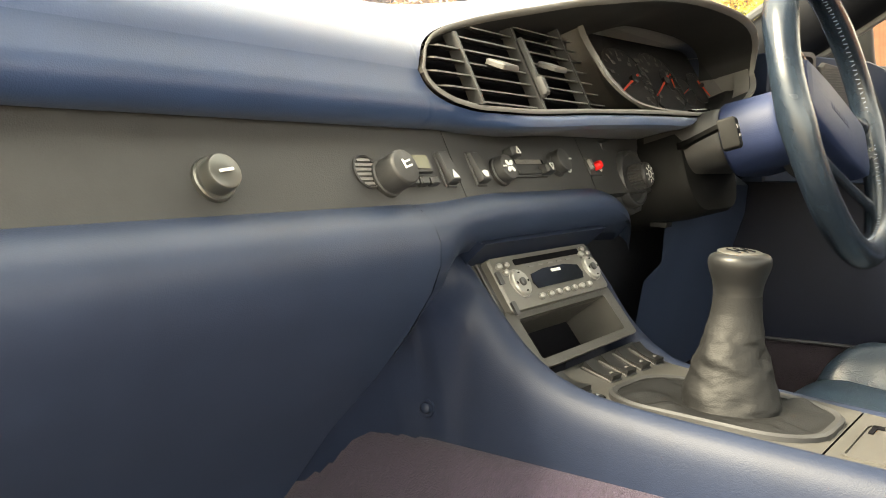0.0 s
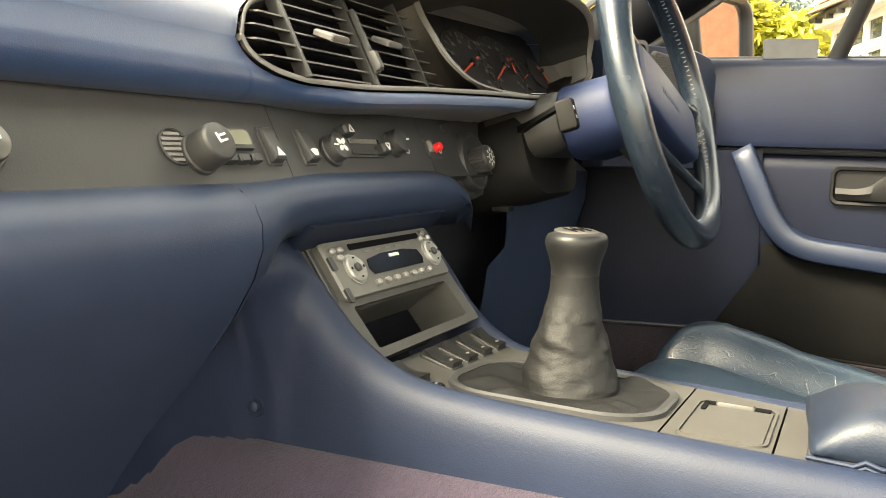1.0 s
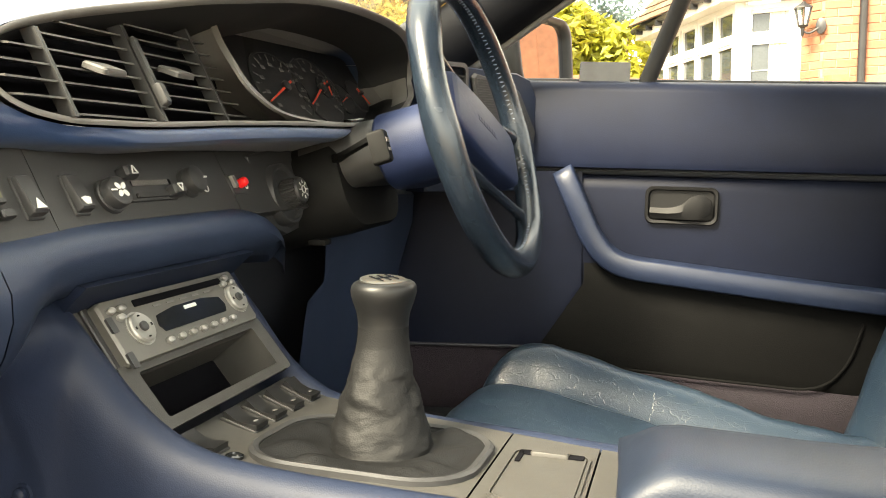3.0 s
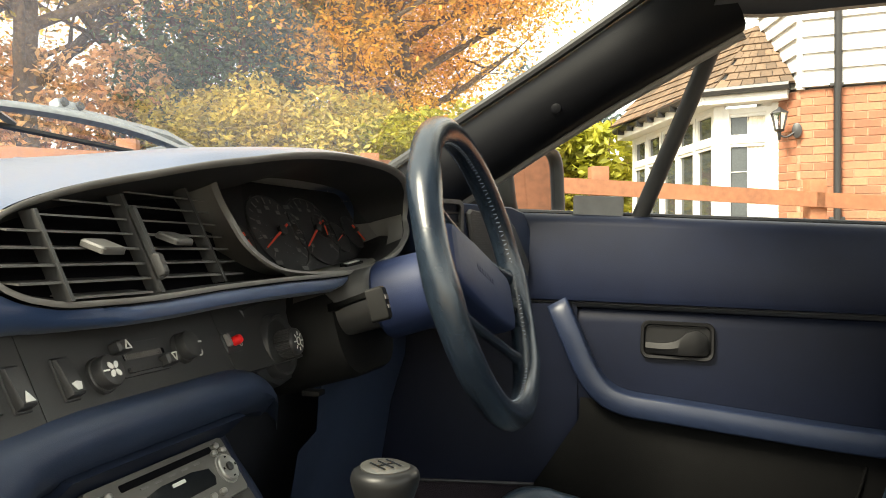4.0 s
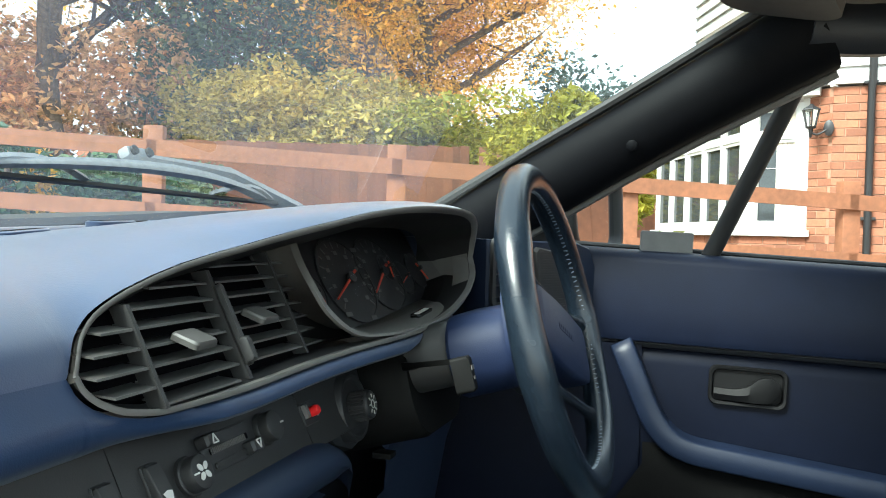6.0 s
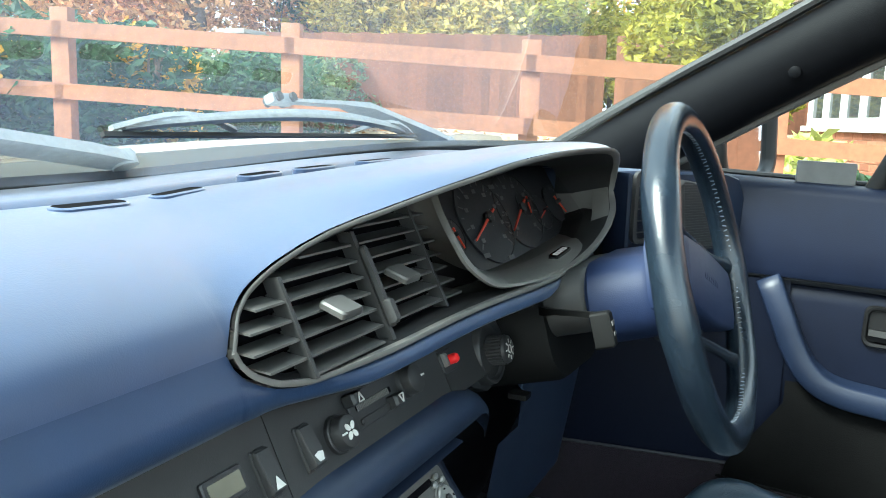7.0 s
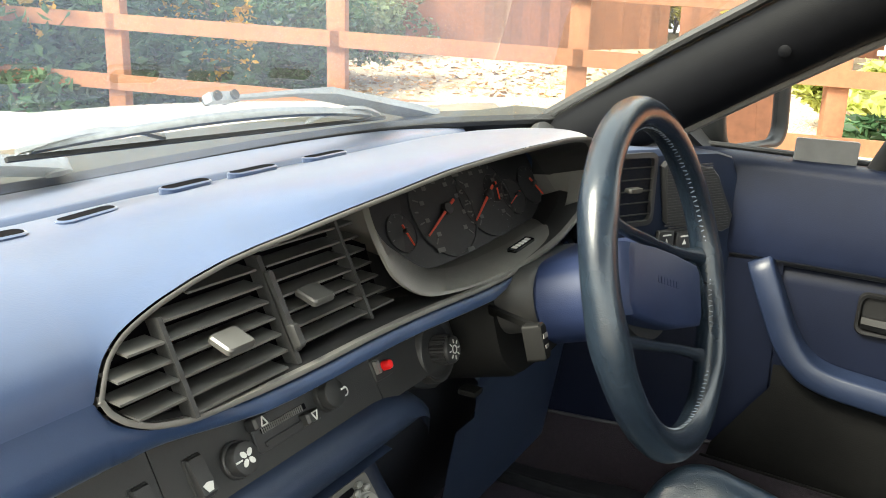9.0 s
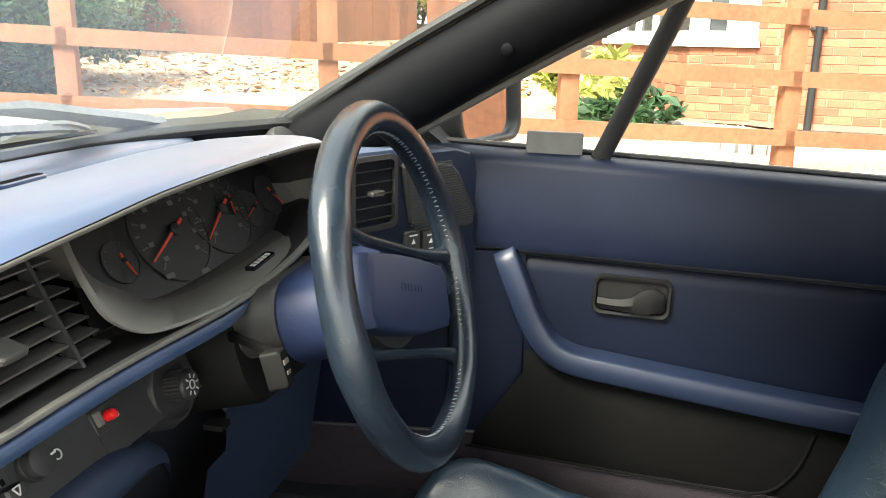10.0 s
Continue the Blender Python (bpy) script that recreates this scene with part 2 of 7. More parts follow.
def thing(name, at, label, category, group="", kind="", m=None):
    ob = new(name)
    ob.empty_display_size = 0.05
    ob.matrix_basis = m if m is not None else Matrix.Translation(at)
    return tagged(ob, label, category, group, kind)


def V(*a):
    return Vector(a)


def loft(bm, rows, closed=False, cap=False, flip=False):
    vs = [[bm.verts.new(p) for p in r] for r in rows]
    n = len(rows[0])
    for a, b in zip(vs[:-1], vs[1:]):
        for i in range(n if closed else n - 1):
            j = (i + 1) % n
            q = (a[i], a[j], b[j], b[i])
            bm.faces.new(q[::-1] if flip else q)
    if cap:
        bm.faces.new(vs[0] if flip else vs[0][::-1])
        bm.faces.new(vs[-1][::-1] if flip else vs[-1])
    return vs


def box(bm, c, s, m=None, bevel=0.0, seg=2):
    t = Matrix.Translation(c) @ (m.to_4x4() if m is not None else Matrix.Identity(4)) @ Matrix.Diagonal((*s, 1))
    r = bmesh.ops.create_cube(bm, size=1, matrix=t)
    if bevel:
        es = list({e for v in r["verts"] for e in v.link_edges})
        bmesh.ops.bevel(bm, geom=es, offset=bevel, segments=seg, affect="EDGES", profile=0.6)


def frames(pts, closed=False):
    out, n = [], len(pts)
    up = None
    for i in range(n):
        a = pts[(i - 1) % n] if closed or i > 0 else pts[i]
        b = pts[(i + 1) % n] if closed or i < n - 1 else pts[i]
        t = (b - a).normalized()
        if up is None:
            up = V(0, 0, 1) if abs(t.z) < 0.9 else V(1, 0, 0)
        s = t.cross(up).normalized()
        up = s.cross(t).normalized()
        out.append((s, up, t))
    return out


def tube(bm, pts, r, n=8, closed=False, squash=1.0):
    pts = [Vector(p) for p in pts]
    rs = r if isinstance(r, (list, tuple)) else [r] * len(pts)
    rows = []
    for p, (s, u, t), q in zip(pts, frames(pts, closed), rs):
        rows.append([p + s * math.cos(a) * q + u * math.sin(a) * q * squash for a in [2 * math.pi * k / n for k in range(n)]])
    if closed:
        rows.append(rows[0])
        loft(bm, rows, closed=True)
        bmesh.ops.remove_doubles(bm, verts=bm.verts, dist=1e-6)
    else:
        loft(bm, rows, closed=True, cap=True)


def lathe(bm, prof, m, n=24):
    rows = [[m @ V(r * math.cos(2 * math.pi * k / n), r * math.sin(2 * math.pi * k / n), h) for k in range(n)] for r, h in prof]
    loft(bm, rows, closed=True, cap=True)


def axis(at, way):
    return Matrix.Translation(at) @ Vector(way).to_track_quat("Z", "Y").to_matrix().to_4x4()


def plane_m(at, u, v):
    u, v = Vector(u).normalized(), Vector(v).normalized()
    w = u.cross(v).normalized()
    v = w.cross(u)
    m = Matrix((u, v, w)).transposed().to_4x4()
    m.translation = Vector(at)
    return m


def rrect(w, h, r, seg=4):
    pts = []
    for cx, cy, a0 in ((w / 2 - r, h / 2 - r, 0), (-w / 2 + r, h / 2 - r, 90), (-w / 2 + r, -h / 2 + r, 180), (w / 2 - r, -h / 2 + r, 270)):
        for k in range(seg + 1):
            a = radians(a0 + 90 * k / seg)
            pts.append((cx + r * math.cos(a), cy + r * math.sin(a)))
    return pts


def plate(bm, outline, z0, z1, m, edge=0.0):
    def ring(z, k):
        if not k:
            return [m @ V(x, y, z) for x, y in outline]
        cx = sum(p[0] for p in outline) / len(outline)
        cy = sum(p[1] for p in outline) / len(outline)
        out = []
        for x, y in outline:
            d = math.hypot(x - cx, y - cy) or 1
            out.append(m @ V(x - (x - cx) / d * k, y - (y - cy) / d * k, z))
        return out
    rows = [ring(z0, 0), ring(z1 - edge, 0)] + ([ring(z1, edge)] if edge else [])
    loft(bm, rows, closed=True, cap=True)


def lerp(x, xs, ys):
    return float(np.interp(x, xs, ys))


def curve(x, xs, ys):
    """Smooth interpolation through the given values."""
    k = max(0, min(len(xs) - 2, int(np.searchsorted(xs, x)) - 1))
    x0, x1 = xs[k], xs[k + 1]
    h = x1 - x0

    def slope(i):
        if i == 0 or i == len(xs) - 1:
            j = min(i, len(xs) - 2)
            return (ys[j + 1] - ys[j]) / (xs[j + 1] - xs[j])
        a, b = (ys[i] - ys[i - 1]) / (xs[i] - xs[i - 1]), (ys[i + 1] - ys[i]) / (xs[i + 1] - xs[i])
        return 0.0 if a * b <= 0 else 2 * a * b / (a + b)

    t = min(1.0, max(0.0, (x - x0) / h))
    return ys[k] * (1 + 2 * t) * (1 - t) ** 2 + h * slope(k) * t * (1 - t) ** 2 + ys[k + 1] * t * t * (3 - 2 * t) + h * slope(k + 1) * t * t * (t - 1)


def smooth(a, b, x):
    t = min(1.0, max(0.0, (x - a) / (b - a)))
    return t * t * (3 - 2 * t)


def bez(p0, p1, p2, p3, n):
    return [p0 * (1 - t) ** 3 + p1 * 3 * t * (1 - t) ** 2 + p2 * 3 * t * t * (1 - t) + p3 * t ** 3 for t in [k / n for k in range(n + 1)]]


def spline(pts, per=6):
    pts = [Vector(p) for p in pts]
    out = []
    for i in range(len(pts) - 1):
        a, b = pts[i], pts[i + 1]
        p, q = pts[max(0, i - 1)], pts[min(len(pts) - 1, i + 2)]
        for k in range(per):
            t = k / per
            out.append(0.5 * ((2 * a) + (b - p) * t + (2 * p - 5 * a + 4 * b - q) * t * t + (3 * a - p - 3 * b + q) * t ** 3))
    return out + [pts[-1]]


# ---- dashboard ----
HX = [0.36, 0.90, 0.938, 0.943, 0.952, 0.97, 1.0, 1.05, 1.1, 1.15, 1.2, 1.25, 1.3, 1.35, 1.4, 1.45, 1.5, 1.55, 1.585, 1.6, 1.606]
UY = [0.318, 0.318, 0.318, 0.320, 0.325, 0.329, 0.330, 0.325, 0.309, 0.291, 0.278, 0.266, 0.254, 0.247, 0.243, 0.241, 0.242, 0.247, 0.254, 0.259, 0.262]
UZ = [0.815, 0.815, 0.815, 0.824, 0.836, 0.848, 0.859, 0.873, 0.885, 0.897, 0.906, 0.915, 0.921, 0.924, 0.925, 0.925, 0.923, 0.917, 0.905, 0.892, 0.868]
LY = [0.318, 0.318, 0.318, 0.316, 0.312, 0.305, 0.299, 0.293, 0.287, 0.282, 0.277, 0.269, 0.261, 0.256, 0.254, 0.253, 0.252, 0.252, 0.255, 0.259, 0.262]
LZ = [0.815, 0.815, 0.815, 0.806, 0.797, 0.789, 0.785, 0.785, 0.787, 0.790, 0.792, 0.794, 0.795, 0.796, 0.799, 0.804, 0.812, 0.826, 0.842, 0.853, 0.866]
STATIONS = sorted(set([0.36 + 0.045 * k for k in range(12)] + [0.90, 0.92, 0.938, 0.9388, 0.9398, 0.941, 0.9428, 0.945, 0.948, 0.952, 0.956, 0.961, 0.967, 0.974, 0.982, 0.991] +
                      [1.0 + 0.025 * k for k in range(24)] + [1.585, 1.593, 1.6, 1.604, 1.606]))


def upper(x):
    return V(x, curve(x, HX, UY), curve(x, HX, UZ))


def lower(x):
    return V(x, curve(x, HX, LY), curve(x, HX, LZ))


def screen_front(x):
    return 0.60 - 0.20 * ((x - 1.09) / 0.65) ** 2


def crease(x):
    return V(x, min(0.470 - 0.04 * max(0.0, (x - 1.1) / 0.5), screen_front(x) - 0.02), 0.887 + 0.018 * min(1.0, max(0.0, (x - 1.0) / 0.5)))


def plain_profile(x, c, z_end):
    """The pad's plain rounded section, cut off at a height."""
    ctrl = (c, c + V(0, -0.055, 0.006), V(x, 0.322, 0.862), V(x, 0.318, 0.815))

    def at_t(t):
        return ctrl[0] * (1 - t) ** 3 + ctrl[1] * 3 * t * (1 - t) ** 2 + ctrl[2] * 3 * t * t * (1 - t) + ctrl[3] * t ** 3

    lo, hi = 0.35, 1.0
    for _ in range(30):
        mid_t = (lo + hi) / 2
        if at_t(mid_t).z > z_end:
            lo = mid_t
        else:
            hi = mid_t
    return [at_t(lo * j / 12) for j in range(13)]


def pad_profile(x):
    """From the crease down to the hood's edge."""
    c, e, w = crease(x), upper(x), smooth(0.93, 1.32, x)
    p1 = c + V(0, -0.055 - 0.015 * w, 0.006 + 0.010 * w)
    p2 = e + V(0, 0.004 + 0.008 * w, 0.045 - 0.030 * w)
    pts = [a.lerp(b, smooth(0.96, 1.2, x)) for a, b in zip(plain_profile(x, c, e.z), bez(c, p1, p2, e, 12))]
    off = e - pts[-1]
    return [p + off * (k / 12) ** 4 for k, p in enumerate(pts)]


def pad_rows():
    top, low = [], []
    for x in STATIONS:
        c, e, w = crease(x), upper(x), smooth(0.93, 1.32, x)
        f = V(x, screen_front(x), 0.888 + 0.026 * smooth(1.05, 1.6, x))
        row = [f + V(0, 0.02, -0.03), f, c.lerp(f, 0.55) + V(0, 0, 0.003), c + V(0, 0.010, 0.0045), c + V(0, 0.006, 0.003), c + V(0, 0.003, -0.0008), c]
        row += pad_profile(x)[1:]
        top.append(row)
        l, k = lower(x), smooth(0.95, 1.06, x)
        full = [(0.318, 0.815), (0.3145, 0.805), (0.3085, 0.795), (0.3055, 0.785), (0.309, 0.776), (0.318, 0.771)]
        d = []
        for j in range(1, 6):
            zz = l.z + (0.771 - l.z) * j / 5
            d.append((lerp(-zz, [-q[1] for q in full], [q[0] for q in full]) - l.y, zz - l.z))
        g = [(-0.005, -0.001), (-0.008, -0.005), (-0.008, -0.010), (-0.003, -0.0135), (0.008, -0.015)]
        r, e = [l], 1 - 0.8 * smooth(1.335, 1.372, x)
        for (a, b), (c1, c2) in zip(d, g):
            r.append(l + V(0, (a * (1 - k) + c1 * k) * e, (b * (1 - k) + c2 * k) * e))
        r.append(V(x, 0.344, min(0.769, l.z - 0.02)))
        r.append(V(x, 0.40, 0.768))
        low.append(r)
    return top, low


dashboard = thing("dashboard", (1.09, 0.45, 0.45), "navy blue padded vinyl car dashboard with black trim", "dashboard")
top_rows, low_rows = pad_rows()
bm = bmesh.new()
loft(bm, top_rows)
# the pod's outer end
end = top_rows[-1]
vs = [bm.verts.new(p) for p in end] + [bm.verts.new((1.606, 0.40, 0.76)), bm.verts.new((1.606, 0.26, 0.76))]
bm.faces.new(vs)
bmesh.ops.remove_doubles(bm, verts=bm.verts, dist=1e-5)
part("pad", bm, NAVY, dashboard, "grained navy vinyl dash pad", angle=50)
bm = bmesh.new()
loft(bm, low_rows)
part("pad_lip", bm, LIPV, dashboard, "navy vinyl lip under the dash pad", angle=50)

# dash top beyond the pod, up to the door
bm = bmesh.new()
rows = []
for x in (1.60, 1.65, 1.70, 1.745):
    f = screen_front(x)
    rows.append([V(x, f + 0.02, 0.86), V(x, f, 0.888), V(x, (f + 0.25) / 2, 0.893), V(x, 0.262 - 0.6 * (x - 1.6), 0.890), V(x, 0.246 - 0.6 * (x - 1.6), 0.880), V(x, 0.243 - 0.6 * (x - 1.6), 0.74)])
loft(bm, rows)
part("end_cap", bm, NAVY, dashboard)

def pad_at(x, y):
    pts = pad_profile(x)
    for a, b in zip(pts[:-1], pts[1:]):
        if b.y <= y <= a.y:
            return a.lerp(b, (a.y - y) / (a.y - b.y))
    return pts[0]


# defroster slots in the dash top
for sx, w in ((0.56, 0.05), (0.65, 0.05), (0.75, 0.045), (0.85, 0.06), (0.962, 0.055), (1.040, 0.046), (1.135, 0.047), (1.215, 0.054), (1.312, 0.058)):
    y = min(0.444, crease(sx).y - 0.016)
    e0, e1 = sx - w * 0.45, sx + w * 0.45
    m = plane_m(pad_at(sx, y) + V(0, 0, 0.0030) * smooth(1.05, 1.12, sx), pad_at(e1, y) - pad_at(e0, y), pad_at(sx, y + 0.006) - pad_at(sx, y - 0.006) + V(0, 0, 0.0022) * smooth(1.05, 1.12, sx))
    bm = bmesh.new()
    o, i = rrect(w + 0.004, 0.0165, 0.008), rrect(w, 0.0125, 0.006)
    loft(bm, [[m @ V(x, y, -0.006) for x, y in o], [m @ V(x, y, 0.0012) for x, y in o], [m @ V(x, y, 0.0022) for x, y in i], [m @ V(x, y, -0.004) for x, y in i]], closed=True)
    s = part("defroster_slot", bm, NAVY, dashboard)
    # black plate fills the slot in place of its shade
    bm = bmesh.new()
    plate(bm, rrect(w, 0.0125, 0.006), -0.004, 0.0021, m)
    part("slot_shade", bm, DARK, s, "black plate as slot shade")

# opening of vents and instruments
def vent_y(z):
    return 0.298 + 0.5 * (z - 0.801)


OX = [x for x in STATIONS if x >= 0.938]


def rim_loop(inset, depth, keep=None):
    xs = OX
    pts = [upper(x) for x in xs] + [lower(x) for x in reversed(xs[1:-1])]
    n, out = len(pts), []
    for i in range(n):
        t = pts[(i + 1) % n] - pts[(i - 1) % n]
        nn = V(t.z, 0, -t.x)
        nn = nn.normalized() if nn.length > 1e-9 else V(0, 0, 0)
        k = inset - (inset - keep) * smooth(1.27, 1.33, pts[i].x) if keep is not None else inset
        w = smooth(1.215, 1.29, pts[i].x)
        g = w + (1 - w) * max(0.014, vent_y(pts[i].z) + 0.024 - pts[i].y) / 0.075 if depth > 0.01 else 1.0
        out.append(pts[i] + nn * k + V(0, depth, -0.28 * depth) * g)
    return out


# rim grey carries its highlight, the deeper lining its shade, both as colour
bm = bmesh.new()
loft(bm, [rim_loop(0.0005, -0.0035), rim_loop(0.002, -0.0045), rim_loop(0.0045, -0.0035), rim_loop(0.0055, 0.003)], closed=True)
part("vent_rim", bm, BEZEL, dashboard, "plastic rim round vents and dials, lit grey in colour", angle=60)
bm = bmesh.new()
loft(bm, [rim_loop(0.0055, 0.003), rim_loop(0.009, 0.03, 0.004), rim_loop(0.010, 0.075, 0.002)], closed=True)
part("vent_surround", bm, HOODL, dashboard, "black plastic lining round vents and dials", angle=60)
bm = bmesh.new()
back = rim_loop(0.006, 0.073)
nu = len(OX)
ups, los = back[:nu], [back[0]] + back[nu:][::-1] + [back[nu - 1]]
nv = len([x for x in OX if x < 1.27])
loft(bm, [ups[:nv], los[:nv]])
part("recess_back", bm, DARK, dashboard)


def in_opening(x, z):
    return lower(x).z + 0.007 < z < upper(x).z - 0.007


# louvres: four columns
bays = [(0.946, 0.9905), (0.9945, 1.086), (1.097, 1.1865), (1.1905, 1.232)]
vent = dashboard
for bi, (x0, x1) in enumerate(bays):
    for k, z in enumerate((0.880, 0.869, 0.858, 0.847, 0.836, 0.825, 0.814, 0.803, 0.793)):
        a, b = x0, x1
        while a < b and not in_opening(a, z):
            a += 0.002
        while b > a and not in_opening(b, z):
            b -= 0.002
        if b - a < 0.012:
            continue
        if bi == 3 and z > 0.872:
            continue
        if bi == 3:
            b = min(b, lerp(z, [0.79, 0.80, 0.82, 0.86], [1.229, 1.227, 1.219, 1.212]))
        y = vent_y(z)
        bm = bmesh.new()
        rows = []
        for x in (a, b):
            rows.append([V(x, y + 0.0005, z + 0.0007), V(x, y, z - 0.0007), V(x, y + 0.018, z + 0.0008), V(x, y + 0.018, z + 0.0018)])
        loft(bm, rows, closed=True, cap=True)
        part("louvre", bm, LOUVRE, vent)
for x, w in ((0.9925, 0.0035), (1.0915, 0.0048), (1.1885, 0.0035)):
    bm = bmesh.new()
    z0, z1 = lower(x).z + 0.006, upper(x).z - (0.006 if x != 1.0915 else 0.016)
    rows = []
    for z in (z0, z1):
        y = vent_y(z)
        rows.append([V(x - w / 2, y - 0.001, z), V(x + w / 2, y - 0.001, z), V(x + w / 2, y + 0.011, z - 0.002), V(x - w / 2, y + 0.011, z - 0.002)])
    loft(bm, rows, closed=True, cap=True)
    part("divider", bm, CHAR, vent)
# centre slider and its lower grip, two vane tabs
m = plane_m((1.0915, vent_y(0.829) - 0.003, 0.829), (1, 0, 0), (0, 0.447, 0.894))
bm = bmesh.new()
plate(bm, rrect(0.0052, 0.062, 0.0025), 0, 0.004, m, 0.001)
part("slider_bar", bm, BLACK, vent)
bm = bmesh.new()
plate(bm, rrect(0.0075, 0.019, 0.002), 0, 0.006, m @ Matrix.Translation((0, -0.020, 0.002)), 0.002)
part("slider_grip", bm, CHAR, vent)
for tx, tz in ((1.034, 0.826), (1.126, 0.833)):
    bm = bmesh.new()
    mm = plane_m((tx, vent_y(tz) - 0.008, tz), (1, 0, 0.0), (0, 0.88, 0.30))
    plate(bm, rrect(0.025, 0.021, 0.003), -0.002, 0.0030, mm, 0.0015)
    part("vane_tab", bm, LOUVRE, vent, "grey plastic vane tab")

# sweeping bezel between vents and dials
bezel_out = spline([(1.2215, 0.330, 0.893), (1.2145, 0.318, 0.872), (1.207, 0.301, 0.850), (1.209, 0.286, 0.828), (1.233, 0.274, 0.810), (1.270, 0.267, 0.803), (1.33, 0.259, 0.8005), (1.40, 0.256, 0.8015), (1.46, 0.254, 0.807), (1.52, 0.254, 0.817), (1.575, 0.258, 0.842), (1.596, 0.265, 0.872)], 5)
bezel_in = spline([(1.2235, 0.331, 0.894), (1.225, 0.324, 0.870), (1.241, 0.321, 0.848), (1.279, 0.325, 0.827), (1.318, 0.324, 0.806), (1.354, 0.312, 0.799), (1.427, 0.300, 0.803), (1.490, 0.292, 0.810), (1.540, 0.287, 0.815), (1.582, 0.281, 0.821), (1.594, 0.288, 0.833), (1.599, 0.310, 0.862)], 5)
bm = bmesh.new()
mid = [a.lerp(b, 0.08) + V(0, -0.003, 0.002) for a, b in zip(bezel_out, bezel_in)]
mid2 = [a.lerp(b, 0.94) + V(0, -0.001, 0.001) for a, b in zip(bezel_out, bezel_in)]
deep = [b + V(0, 0.05, -0.004) for b in bezel_in]
first = [a + V(0, 0.003 + 0.017 * smooth(1.24, 1.30, a.x), -0.001 - 0.005 * smooth(1.24, 1.30, a.x)) for a in bezel_out]
loft(bm, [first, bezel_out, mid, mid2, bezel_in, deep])
part("cluster_bezel", bm, BEZEL, dashboard, "curved bezel under the dials, lit grey in colour", angle=50)
m = plane_m((1.447, 0.2785, 0.8085), (1, 0, 0.08), (0, 0.98, 0.05))
bm = bmesh.new()
plate(bm, rrect(0.05, 0.011, 0.002), -0.002, 0.0022, m, 0.0006)
badge = part("badge_plate", bm, SCREEN, dashboard, "small black plate with worn white lettering")
bm = bmesh.new()
for k in range(5):
    plate(bm, rrect(0.0065, 0.0055, 0.001), 0.002, 0.0026, m @ Matrix.Translation((-0.0165 + 0.0082 * k, 0, 0)))
part("letter_bar", bm, MARK, badge)

# instrument face with dials
FACE = plane_m((1.44, 0.347, 0.844), (1, -0.14, 0), (0, 0.514, 0.857))
bm = bmesh.new()
plate(bm, rrect(0.37, 0.130, 0.02), -0.01, 0, FACE @ Matrix.Translation((-0.018, 0.004, 0)))
face = part("instrument_face", bm, FACEP, dashboard, "matt black instrument panel")
bm = bmesh.new()
loft(bm, [[p + V(0.002, 0.001, 0.001) for p in bezel_in[16:48]], [V(p.x * 0.97 + 0.042, 0.338, 0.898) for p in bezel_in[16:48]]])
lens = part("cluster_lens", bm, LENS, dashboard, "clear reflective dial cover")
lens.visible_shadow = False


def dial(u, v, r, a0, a1, ticks, needle, nlen):
    mm = FACE @ Matrix.Translation((u, v, 0.001))
    bm = bmesh.new()
    lathe(bm, [(r * 1.04, -0.002), (r * 1.04, 0.0015), (r * 0.985, 0.0015), (r * 0.98, 0.0004), (0.001, 0.0004)], mm, 32)
    d = part("dial", bm, BLACK, dashboard)
    bm = bmesh.new()
    for k in range(ticks + 1):
        a = radians(a0 + (a1 - a0) * k / ticks)
        ln = 0.10 if k % 2 else 0.16
        c = V(math.cos(a), math.sin(a), 0)
        t = mm @ Matrix.Translation(c * r * (0.93 - ln / 2)) @ Matrix.Rotation(a, 4, "Z")
        box(bm, (0, 0, 0), (1, 1, 1), None)
        for v_ in bm.verts[-8:]:
            v_.co = t @ V(v_.co.x * r * ln, v_.co.y * r * 0.028, v_.co.z * 0.0006 + 0.0008)
        if not k % 2 and r > 0.03:
            t2 = mm @ Matrix.Translation(c * r * 0.66)
            box(bm, (0, 0, 0), (1, 1, 1), None)
            for v_ in bm.verts[-8:]:
                v_.co = t2 @ V(v_.co.x * r * 0.13, v_.co.y * r * 0.09, v_.co.z * 0.0006 + 0.0008)
        bm.verts.ensure_lookup_table()
    part("tick_marks", bm, TICK, d, "white scale marks")
    bm = bmesh.new()
    a = radians(needle)
    t = mm @ Matrix.Rotation(a, 4, "Z")
    loft(bm, [[t @ V(-0.35 * r, -0.035 * r, 0.005), t @ V(-0.35 * r, 0.035 * r, 0.005), t @ V(-0.35 * r, 0.03 * r, 0.007), t @ V(-0.35 * r, -0.03 * r, 0.007)],
              [t @ V(nlen * r, -0.02 * r, 0.005), t @ V(nlen * r, 0.02 * r, 0.005), t @ V(nlen * r, 0.015 * r, 0.0065), t @ V(nlen * r, -0.015 * r, 0.0065)]], closed=True, cap=True)
    part("needle", bm, ORANGE, d, "orange pointer")
    bm = bmesh.new()
    lathe(bm, [(0.13 * r, 0.004), (0.13 * r, 0.0085), (0.10 * r, 0.0095), (0.001, 0.0095)], mm, 16)
    part("needle_hub", bm, BLACK, d)


TICK = mat("dim_white_marks", (0.10, 0.10, 0.095), 0.6)
dial(-0.112, -0.012, 0.020, 200, 60, 4, 285, 0.85)
dial(-0.036, 0.000, 0.050, 225, -45, 16, 207, 1.02)
dial(0.045, 0.005, 0.047, 225, -45, 14, 212, 1.02)
dial(0.066, 0.012, 0.017, 120, 240, 4, 256, 0.95)
dial(0.100, -0.003, 0.022, 120, 240, 4, 205, 0.95)
dial(0.144, 0.006, 0.024, 140, 20, 4, 303, 0.8)
